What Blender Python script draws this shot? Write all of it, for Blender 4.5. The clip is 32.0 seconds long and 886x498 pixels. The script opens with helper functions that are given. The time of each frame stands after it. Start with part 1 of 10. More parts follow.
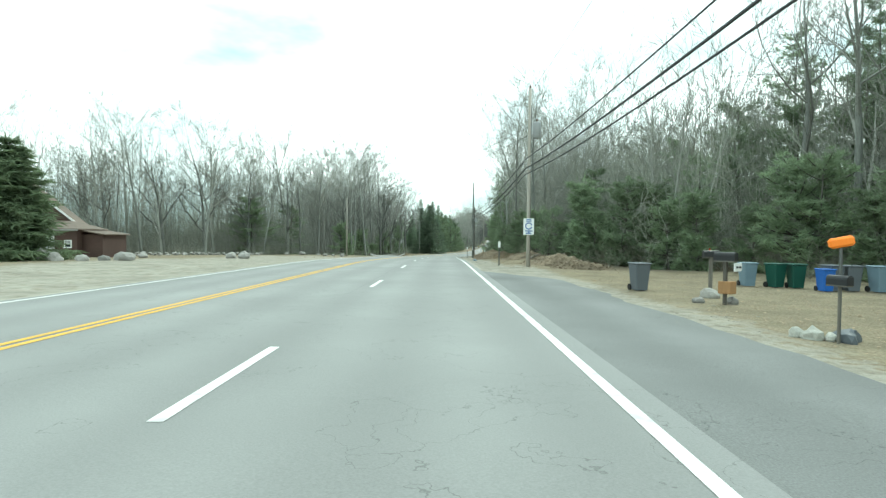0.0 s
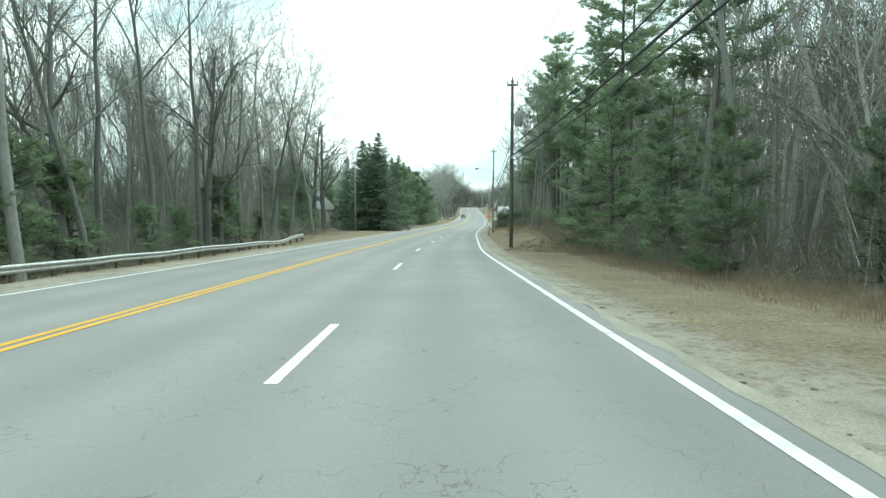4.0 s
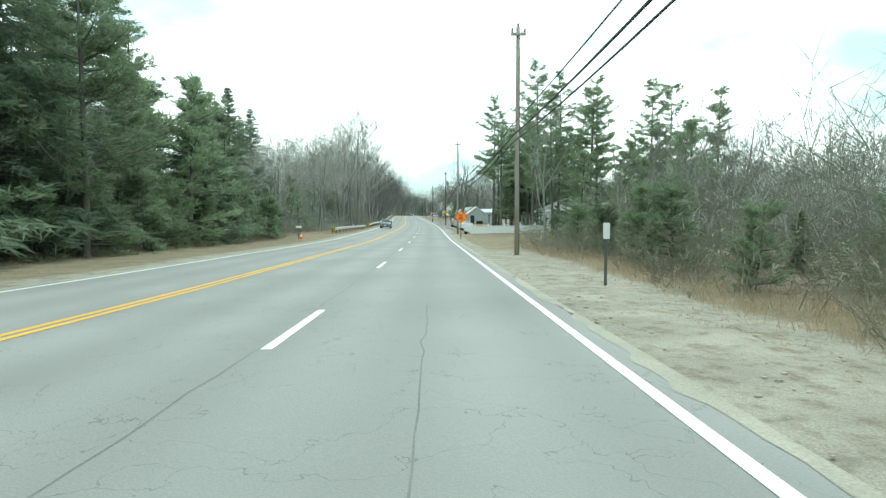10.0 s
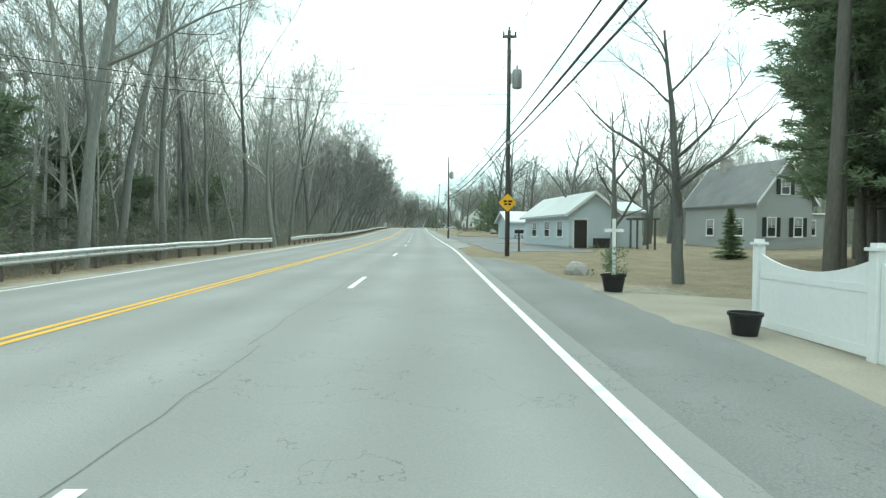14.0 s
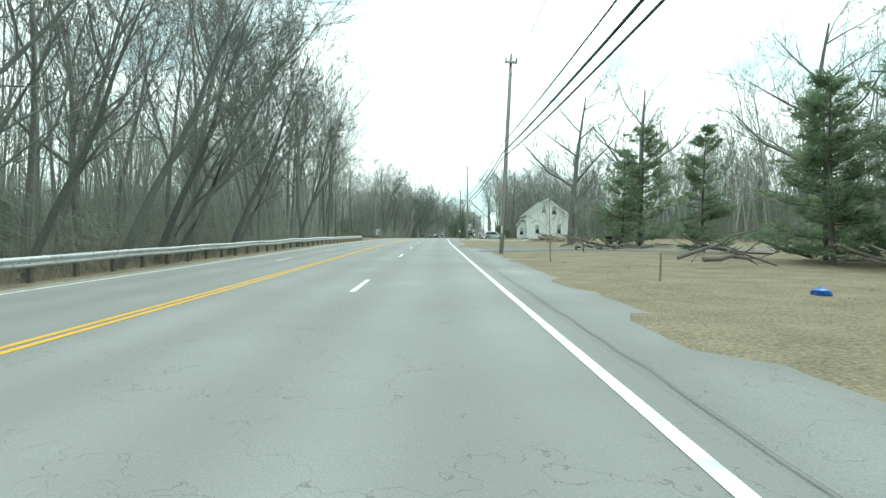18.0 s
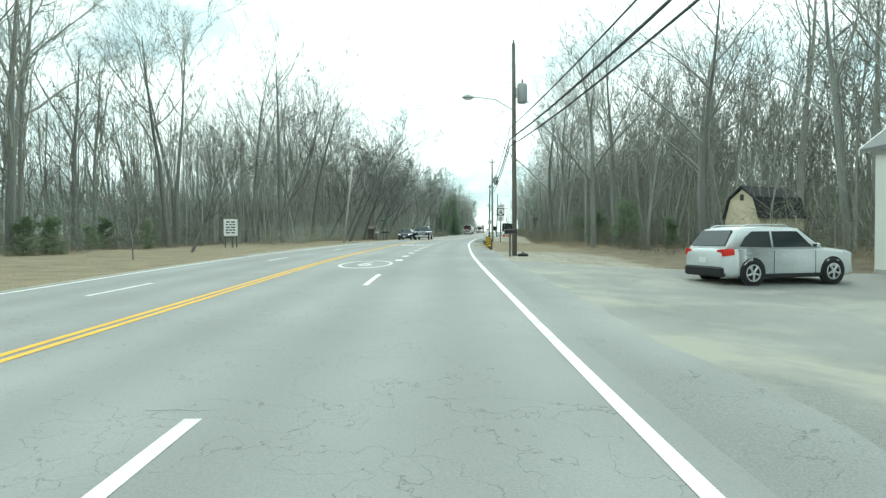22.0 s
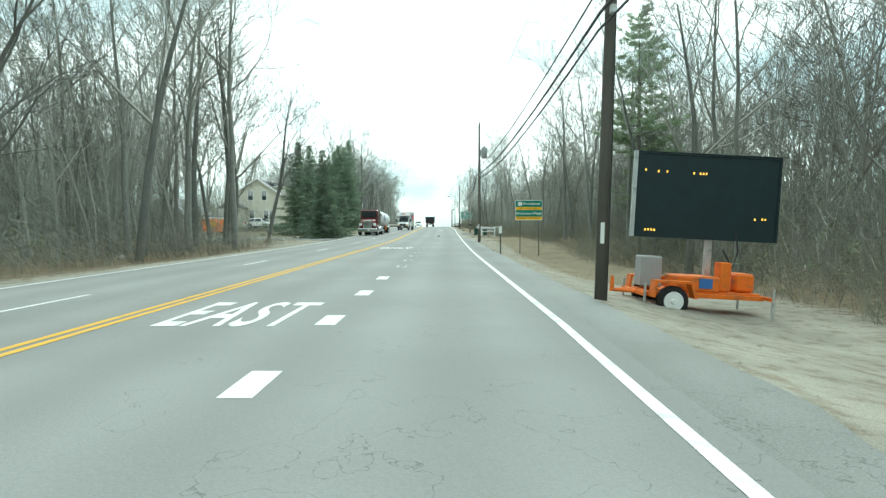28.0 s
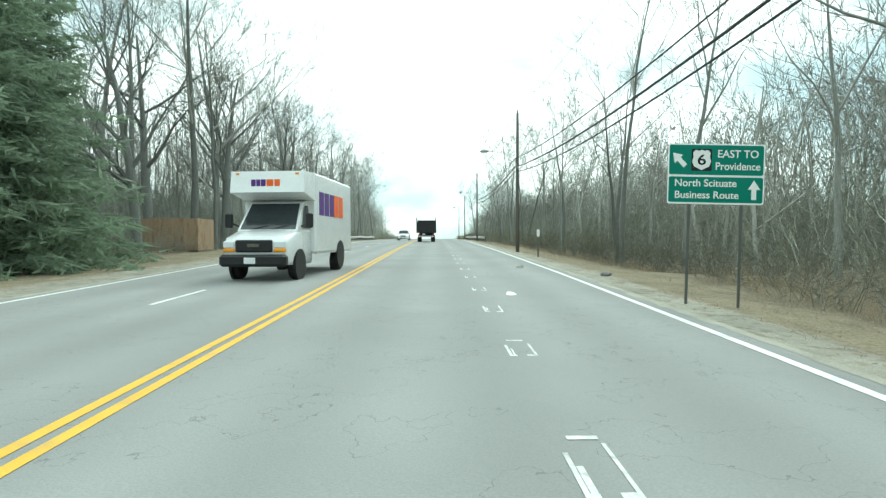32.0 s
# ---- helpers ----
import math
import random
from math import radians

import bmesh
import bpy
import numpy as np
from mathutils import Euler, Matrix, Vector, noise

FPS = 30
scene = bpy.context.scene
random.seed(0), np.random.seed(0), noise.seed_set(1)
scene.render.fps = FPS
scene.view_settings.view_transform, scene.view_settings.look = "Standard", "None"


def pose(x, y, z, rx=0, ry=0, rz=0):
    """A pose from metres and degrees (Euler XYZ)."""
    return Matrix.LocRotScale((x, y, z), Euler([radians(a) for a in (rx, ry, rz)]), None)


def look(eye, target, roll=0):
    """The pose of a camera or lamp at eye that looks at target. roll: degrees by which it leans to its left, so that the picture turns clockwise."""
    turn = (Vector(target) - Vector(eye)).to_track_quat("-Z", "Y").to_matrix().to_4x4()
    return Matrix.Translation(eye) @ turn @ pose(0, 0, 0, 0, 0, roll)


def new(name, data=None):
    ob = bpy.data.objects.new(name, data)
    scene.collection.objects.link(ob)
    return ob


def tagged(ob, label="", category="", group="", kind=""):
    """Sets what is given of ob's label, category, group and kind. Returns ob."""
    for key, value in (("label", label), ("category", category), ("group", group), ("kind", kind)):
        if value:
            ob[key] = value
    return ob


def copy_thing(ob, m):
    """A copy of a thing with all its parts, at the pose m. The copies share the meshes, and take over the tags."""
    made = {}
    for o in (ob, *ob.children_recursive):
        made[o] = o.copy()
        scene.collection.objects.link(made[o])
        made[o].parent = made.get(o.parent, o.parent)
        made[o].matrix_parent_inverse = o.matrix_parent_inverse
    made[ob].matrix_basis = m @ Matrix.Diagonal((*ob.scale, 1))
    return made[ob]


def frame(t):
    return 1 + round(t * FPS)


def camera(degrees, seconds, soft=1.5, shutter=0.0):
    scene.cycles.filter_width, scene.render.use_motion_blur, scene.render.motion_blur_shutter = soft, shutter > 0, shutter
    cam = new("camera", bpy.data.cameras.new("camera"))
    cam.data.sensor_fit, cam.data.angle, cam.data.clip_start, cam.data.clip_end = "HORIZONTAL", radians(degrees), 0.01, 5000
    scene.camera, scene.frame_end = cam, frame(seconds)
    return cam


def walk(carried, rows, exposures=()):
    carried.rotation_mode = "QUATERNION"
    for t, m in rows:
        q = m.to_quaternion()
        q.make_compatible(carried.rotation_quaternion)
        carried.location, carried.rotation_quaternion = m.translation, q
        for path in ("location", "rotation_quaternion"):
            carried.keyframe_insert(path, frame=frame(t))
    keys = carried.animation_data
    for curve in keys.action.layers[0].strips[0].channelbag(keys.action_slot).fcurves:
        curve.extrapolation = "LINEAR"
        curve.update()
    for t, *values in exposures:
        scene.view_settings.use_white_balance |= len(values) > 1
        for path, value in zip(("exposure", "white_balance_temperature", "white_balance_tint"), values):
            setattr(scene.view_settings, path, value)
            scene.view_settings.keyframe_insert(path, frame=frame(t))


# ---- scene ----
# Camera: a dashboard camera driven along the road.
cam = camera(76.4, 32.0, soft=1.35)
ROWS = [  # seconds, x, y, z, pitch, roll, yaw
    (0, -0.01, -0.01, -0.01, -1.21, 0.55, 4.47),
    (0.5, -0.97, 11.08, 0.08, -1.76, 0.26, 4.37),
    (1, -1.97, 22.23, 0.01, -2.36, 0.26, 4.06),
    (1.5, -2.95, 33.43, -0.17, -3.00, -0.01, 3.90),
    (2, -3.93, 44.64, -0.43, -3.57, -0.23, 3.62),
    (2.5, -4.85, 55.81, -0.72, -4.01, -0.65, 3.39),
    (3, -5.65, 67.03, -1.05, -4.09, -0.41, 2.91),
    (3.5, -6.33, 78.30, -1.41, -3.93, 0.33, 2.03),
    (4, -6.78, 89.68, -1.80, -4.17, 0.00, 0.81),
    (4.5, -6.99, 101.17, -2.19, -4.11, 0.00, -0.32),
    (5, -7.00, 112.78, -2.56, -3.96, 0.00, -1.22),
    (5.5, -6.85, 124.47, -2.89, -3.70, 0.49, -1.92),
    (6, -6.57, 136.21, -3.19, -3.63, 0.09, -2.82),
    (6.5, -6.14, 147.89, -3.44, -3.53, -0.31, -3.51),
    (7, -5.58, 159.53, -3.67, -3.43, -0.30, -3.97),
    (7.5, -4.92, 171.15, -3.88, -3.25, -0.30, -4.30),
    (8, -4.17, 182.76, -4.07, -3.30, 0.10, -4.66),
    (8.5, -3.31, 194.38, -4.27, -3.17, -0.20, -5.10),
    (9, -2.39, 206.05, -4.47, -3.36, -0.55, -5.33),
    (9.5, -1.41, 217.75, -4.70, -3.09, -0.20, -5.26),
    (10, -0.43, 229.54, -4.92, -2.81, -0.03, -5.02),
    (10.5, 0.47, 241.40, -5.06, -2.41, 0.32, -4.77),
    (11, 1.25, 253.17, -5.13, -2.45, 0.24, -4.66),
    (11.5, 1.91, 264.72, -5.18, -2.65, -0.57, -4.55),
    (12, 2.61, 276.07, -5.22, -2.09, -0.17, -4.83),
    (12.5, 3.40, 287.40, -5.21, -1.75, 0.25, -4.78),
    (13, 4.22, 298.95, -5.10, -1.52, 0.58, -4.42),
    (13.5, 5.06, 310.84, -4.91, -1.23, -0.12, -4.06),
    (14, 5.83, 323.03, -4.69, -1.39, 0.41, -3.60),
    (14.5, 6.41, 335.39, -4.50, -1.31, -0.11, -3.27),
    (15, 6.88, 347.87, -4.35, -1.55, 0.00, -2.87),
    (15.5, 7.29, 360.45, -4.20, -1.57, 0.00, -2.57),
    (16, 7.64, 373.13, -4.06, -1.54, 0.00, -2.27),
    (16.5, 7.92, 385.89, -3.90, -1.23, 0.00, -1.96),
    (17, 8.13, 398.70, -3.72, -1.22, -0.61, -1.73),
    (17.5, 8.29, 411.48, -3.50, -0.80, -0.45, -1.67),
    (18, 8.46, 424.16, -3.20, -0.49, -0.16, -1.64),
    (18.5, 8.65, 436.74, -2.84, -0.57, 0.40, -1.49),
    (19, 8.86, 449.23, -2.48, -0.99, 0.92, -1.45),
    (19.5, 9.02, 461.58, -2.18, -1.02, 0.32, -1.57),
    (20, 9.21, 473.81, -1.88, -0.68, 0.73, -1.90),
    (20.5, 9.46, 485.86, -1.57, -0.75, 0.38, -2.02),
    (21, 9.78, 497.56, -1.28, -0.67, 1.15, -2.52),
    (21.5, 10.16, 508.77, -1.06, -1.00, 0.01, -2.90),
    (22, 10.57, 519.43, -0.89, -1.36, -0.45, -3.50),
    (22.5, 11.07, 529.59, -0.74, -1.53, -0.72, -4.48),
    (23, 11.71, 539.43, -0.57, -1.93, -0.67, -5.43),
    (23.5, 12.51, 549.17, -0.41, -1.90, -0.69, -6.12),
    (24, 13.48, 558.96, -0.28, -1.93, -0.23, -7.02),
    (24.5, 14.63, 568.83, -0.20, -2.01, -0.10, -7.60),
    (25, 15.93, 578.81, -0.13, -2.22, 0.17, -8.37),
    (25.5, 17.29, 588.89, -0.07, -2.18, -0.61, -8.98),
    (26, 18.80, 599.10, -0.02, -1.98, 0.00, -9.58),
    (26.5, 20.45, 609.43, 0.02, -2.00, 0.00, -10.22),
    (27, 22.23, 619.87, 0.07, -1.99, 0.00, -10.77),
    (27.5, 24.12, 630.42, 0.11, -1.93, 0.07, -11.29),
    (28, 26.06, 641.04, 0.16, -2.05, -0.07, -11.16),
    (28.5, 27.98, 651.62, 0.19, -2.08, -0.58, -10.92),
    (29, 29.84, 662.10, 0.20, -1.79, -0.36, -10.76),
    (29.5, 31.61, 672.39, 0.25, -1.90, -0.10, -10.63),
    (30, 33.28, 682.46, 0.36, -1.88, 0.03, -10.71),
    (30.5, 34.94, 692.28, 0.51, -1.90, 0.14, -10.82),
    (31, 36.61, 701.94, 0.70, -1.44, 0.52, -10.90),
    (31.5, 38.33, 711.52, 0.90, -1.24, 0.56, -11.15),
    (32, 40.06, 721.07, 1.09, -1.07, -0.18, -11.45),
]
walk(cam, [(t, look((x, y, z), (x - math.sin(radians(w)) * math.cos(radians(p)), y + math.cos(radians(w)) * math.cos(radians(p)), z + math.sin(radians(p))), r)) for t, x, y, z, p, r, w in ROWS],
     exposures=[(0.0, 0.76, 6200, -9.0), (32.0, 0.76, 6200, -9.0)])

# World: a bright overcast sky, and a wide soft sun behind the clouds.
world = bpy.data.worlds.new("overcast_sky")
scene.world = world
world.use_nodes = True
wn, wl = world.node_tree.nodes, world.node_tree.links
wn.clear()
w_sky = wn.new("ShaderNodeTexSky")
w_sky.sky_type, w_sky.sun_disc, w_sky.sun_elevation, w_sky.sun_rotation = "NISHITA", False, radians(48), radians(35)
w_scale = wn.new("ShaderNodeVectorMath")
w_scale.operation, w_scale.inputs["Scale"].default_value = "SCALE", 0.12
wl.new(w_sky.outputs[0], w_scale.inputs[0])
w_geo, w_map = wn.new("ShaderNodeTexCoord"), wn.new("ShaderNodeMapping")
w_map.inputs["Scale"].default_value = (1.0, 1.0, 2.6)
wl.new(w_geo.outputs["Generated"], w_map.inputs[0])
w_noise = wn.new("ShaderNodeTexNoise")
w_noise.inputs["Scale"].default_value, w_noise.inputs["Detail"].default_value = 1.9, 6
wl.new(w_map.outputs[0], w_noise.inputs["Vector"])
w_ramp = wn.new("ShaderNodeValToRGB")
w_ramp.color_ramp.elements[0].position, w_ramp.color_ramp.elements[0].color = 0.40, (0.36, 0.455, 0.48, 1)
w_ramp.color_ramp.elements[1].position, w_ramp.color_ramp.elements[1].color = 0.57, (1.06, 1.10, 1.10, 1)
wl.new(w_noise.outputs["Fac"], w_ramp.inputs[0])
w_mix = wn.new("ShaderNodeMixRGB")
w_mix.inputs["Fac"].default_value = 0.88
wl.new(w_scale.outputs[0], w_mix.inputs["Color1"])
wl.new(w_ramp.outputs[0], w_mix.inputs["Color2"])
w_bg, w_out = wn.new("ShaderNodeBackground"), wn.new("ShaderNodeOutputWorld")
w_bg.inputs["Strength"].default_value = 1.25
wl.new(w_mix.outputs[0], w_bg.inputs["Color"])
wl.new(w_bg.outputs[0], w_out.inputs["Surface"])
sun_data = bpy.data.lights.new("sun", "SUN")
sun_data.energy, sun_data.angle, sun_data.color = 1.1, radians(25), (1.0, 0.97, 0.92)
sun = new("sun", sun_data)
sun.matrix_world = look((0, 0, 60), (-26, -38, 0))


# ---- materials ----
def mat(name, base, rough=0.8, vary=0.25, size=3.0, fine=40.0, bump=0.15, metal=0.0, spec=0.3, rand=0.0, streak=None, dirt=None):
    """A surface with broad stains, fine grain and relief; rand varies it from object to object, streak squeezes the grain along z."""
    m = bpy.data.materials.new(name)
    m.use_nodes = True
    n, l = m.node_tree.nodes, m.node_tree.links
    b = n["Principled BSDF"]
    b.inputs["Metallic"].default_value, b.inputs["Specular IOR Level"].default_value = metal, spec
    tc = n.new("ShaderNodeTexCoord")
    src = tc.outputs["Object"]
    if streak:
        mp = n.new("ShaderNodeMapping")
        mp.inputs["Scale"].default_value = streak
        l.new(src, mp.inputs[0])
        src = mp.outputs[0]
    broad, grain = n.new("ShaderNodeTexNoise"), n.new("ShaderNodeTexNoise")
    broad.inputs["Scale"].default_value, broad.inputs["Detail"].default_value = size, 4
    grain.inputs["Scale"].default_value, grain.inputs["Detail"].default_value = fine, 3
    l.new(src, broad.inputs["Vector"])
    l.new(src, grain.inputs["Vector"])
    add = n.new("ShaderNodeMath")
    add.operation = "ADD"
    l.new(broad.outputs["Fac"], add.inputs[0])
    l.new(grain.outputs["Fac"], add.inputs[1])
    rng = n.new("ShaderNodeMapRange")
    rng.inputs["From Min"].default_value, rng.inputs["From Max"].default_value = 0.55, 1.45
    rng.inputs["To Min"].default_value, rng.inputs["To Max"].default_value = 1 - vary, 1 + vary
    l.new(add.outputs[0], rng.inputs["Value"])
    val = rng.outputs[0]
    if rand:
        info, rr, mul = n.new("ShaderNodeObjectInfo"), n.new("ShaderNodeMapRange"), n.new("ShaderNodeMath")
        rr.inputs["To Min"].default_value, rr.inputs["To Max"].default_value = 1 - rand, 1 + rand
        l.new(info.outputs["Random"], rr.inputs["Value"])
        mul.operation = "MULTIPLY"
        l.new(val, mul.inputs[0])
        l.new(rr.outputs[0], mul.inputs[1])
        val = mul.outputs[0]
    sc = n.new("ShaderNodeVectorMath")
    sc.operation, sc.inputs[0].default_value = "SCALE", base
    l.new(val, sc.inputs["Scale"])
    col = sc.outputs[0]
    if dirt:
        dn, dr, mx = n.new("ShaderNodeTexNoise"), n.new("ShaderNodeMapRange"), n.new("ShaderNodeMixRGB")
        dn.inputs["Scale"].default_value, dn.inputs["Detail"].default_value = size * 2.3, 6
        l.new(src, dn.inputs["Vector"])
        dr.inputs["From Min"].default_value, dr.inputs["From Max"].default_value = 0.52, 0.70
        dr.inputs["To Max"].default_value = 0.75
        l.new(dn.outputs["Fac"], dr.inputs["Value"])
        l.new(dr.outputs[0], mx.inputs["Fac"])
        l.new(col, mx.inputs["Color1"])
        mx.inputs["Color2"].default_value = (*dirt, 1)
        col = mx.outputs[0]
    l.new(col, b.inputs["Base Color"])
    rf = n.new("ShaderNodeMapRange")
    rf.inputs["To Min"].default_value, rf.inputs["To Max"].default_value = max(0.02, rough - 0.12), min(1, rough + 0.12)
    l.new(grain.outputs["Fac"], rf.inputs["Value"])
    l.new(rf.outputs[0], b.inputs["Roughness"])
    if bump:
        bp = n.new("ShaderNodeBump")
        bp.inputs["Strength"].default_value, bp.inputs["Distance"].default_value = bump, 0.02
        l.new(grain.outputs["Fac"], bp.inputs["Height"])
        l.new(bp.outputs[0], b.inputs["Normal"])
    return m


def glow(name, colour, strength):
    m = bpy.data.materials.new(name)
    m.use_nodes = True
    b = m.node_tree.nodes["Principled BSDF"]
    b.inputs["Base Color"].default_value, b.inputs["Emission Color"].default_value = (*colour, 1), (*colour, 1)
    b.inputs["Emission Strength"].default_value = strength
    return m


def leafy(m, share=0.5):
    """Lets part of the light pass through thin leaves and needles."""
    n, l = m.node_tree.nodes, m.node_tree.links
    b = n["Principled BSDF"]
    tr, mx = n.new("ShaderNodeBsdfTranslucent"), n.new("ShaderNodeMixShader")
    mx.inputs["Fac"].default_value = share
    l.new(b.inputs["Base Color"].links[0].from_socket, tr.inputs["Color"])
    l.new(b.outputs[0], mx.inputs[1])
    l.new(tr.outputs[0], mx.inputs[2])
    l.new(mx.outputs[0], n["Material Output"].inputs["Surface"])
    return m


M_BARK = mat("bark", (0.195, 0.203, 0.185), 0.9, 0.35, 1.2, 18, 0.5, rand=0.35, streak=(1, 1, 0.25))
M_TWIG = mat("twigs", (0.27, 0.272, 0.245), 0.9, 0.25, 0.6, 9, 0, rand=0.3)
M_PINEBARK = mat("dark_pine_bark", (0.12, 0.115, 0.10), 0.9, 0.35, 1.2, 18, 0.5, rand=0.25, streak=(1, 1, 0.25))
M_OAKBARK = mat("dark_oak_bark", (0.15, 0.155, 0.142), 0.9, 0.35, 1.2, 18, 0.5, rand=0.2, streak=(1, 1, 0.25))
M_PINE = leafy(mat("pine_needles", (0.225, 0.29, 0.18), 0.7, 0.45, 0.5, 6, 0, rand=0.25))
M_SPRUCE = leafy(mat("spruce_needles", (0.20, 0.26, 0.18), 0.7, 0.45, 0.6, 7, 0, rand=0.25))
M_CEDAR = leafy(mat("arborvitae_leaves", (0.16, 0.21, 0.12), 0.7, 0.4, 0.8, 8, 0, rand=0.25))
M_BRUSH = mat("brush_stems", (0.24, 0.238, 0.195), 0.9, 0.35, 0.5, 5, 0, rand=0.3)
M_THICKET = mat("thicket_stems", (0.285, 0.295, 0.25), 0.9, 0.4, 0.5, 5, 0, rand=0.3)
M_BRUSHLEAF = mat("brush_leaves", (0.17, 0.19, 0.115), 0.8, 0.5, 0.4, 4, 0, rand=0.4)
M_DRYLEAF = mat("dry_leaves", (0.29, 0.22, 0.15), 0.85, 0.4, 0.8, 8, 0, rand=0.2)
M_DRYGRASS = leafy(mat("dry_grass", (0.36, 0.29, 0.20), 0.9, 0.35, 0.8, 8, 0, rand=0.2), 0.5)
M_POLE = mat("weathered_pole_wood", (0.135, 0.126, 0.11), 0.85, 0.3, 1.0, 30, 0.4, rand=0.3, streak=(1, 1, 0.08))
M_POLEPALE = mat("new_pole_wood", (0.36, 0.335, 0.295), 0.85, 0.2, 1.0, 30, 0.3, rand=0.15, streak=(1, 1, 0.08))
M_POLEBROWN = mat("treated_pole_wood", (0.33, 0.19, 0.09), 0.8, 0.2, 1.0, 30, 0.3, streak=(1, 1, 0.08))
M_CABLE = mat("cable_rubber", (0.03, 0.032, 0.034), 0.6, 0.1, 1, 20, 0)
M_STEEL = mat("galvanised_steel", (0.50, 0.52, 0.52), 0.5, 0.18, 2.5, 30, 0.08, metal=0.55, dirt=(0.26, 0.25, 0.23))
M_ALU = mat("aluminium", (0.62, 0.63, 0.64), 0.35, 0.08, 3, 40, 0, metal=0.9)
M_RIM = mat("polished_wheel", (0.62, 0.64, 0.65), 0.35, 0.06, 6, 40, 0, metal=0.45)
M_CHROME = mat("chrome", (0.75, 0.76, 0.78), 0.15, 0.03, 3, 40, 0, metal=1.0)
M_WHITE = mat("white_line_paint", (0.72, 0.72, 0.70), 0.7, 0.10, 1.5, 45, 0.1, dirt=(0.45, 0.46, 0.45))
M_YELLOW = mat("yellow_line_paint", (0.68, 0.40, 0.055), 0.7, 0.12, 1.5, 45, 0.1, dirt=(0.52, 0.34, 0.10))
M_WORN = mat("worn_line_paint", (0.58, 0.59, 0.57), 0.8, 0.3, 3, 45, 0.1, dirt=(0.25, 0.25, 0.25))
M_SEAL = mat("crack_sealant", (0.165, 0.168, 0.165), 0.8, 0.3, 2, 30, 0)
M_VINYL = mat("white_vinyl", (0.78, 0.80, 0.80), 0.45, 0.05, 0.6, 20, 0.03)
M_BLACKPL = mat("black_plastic", (0.02, 0.021, 0.022), 0.5, 0.2, 2, 30, 0.05)
M_RUBBER = mat("tyre_rubber", (0.022, 0.022, 0.022), 0.85, 0.2, 4, 60, 0.2)
M_GLASS = mat("dark_window_glass", (0.025, 0.032, 0.036), 0.08, 0.2, 2, 10, 0, spec=0.6)
M_STONE = mat("field_stone", (0.30, 0.29, 0.27), 0.9, 0.35, 2.5, 25, 0.5, rand=0.3)
M_CONCRETE = mat("concrete", (0.42, 0.41, 0.39), 0.9, 0.2, 2, 30, 0.2)


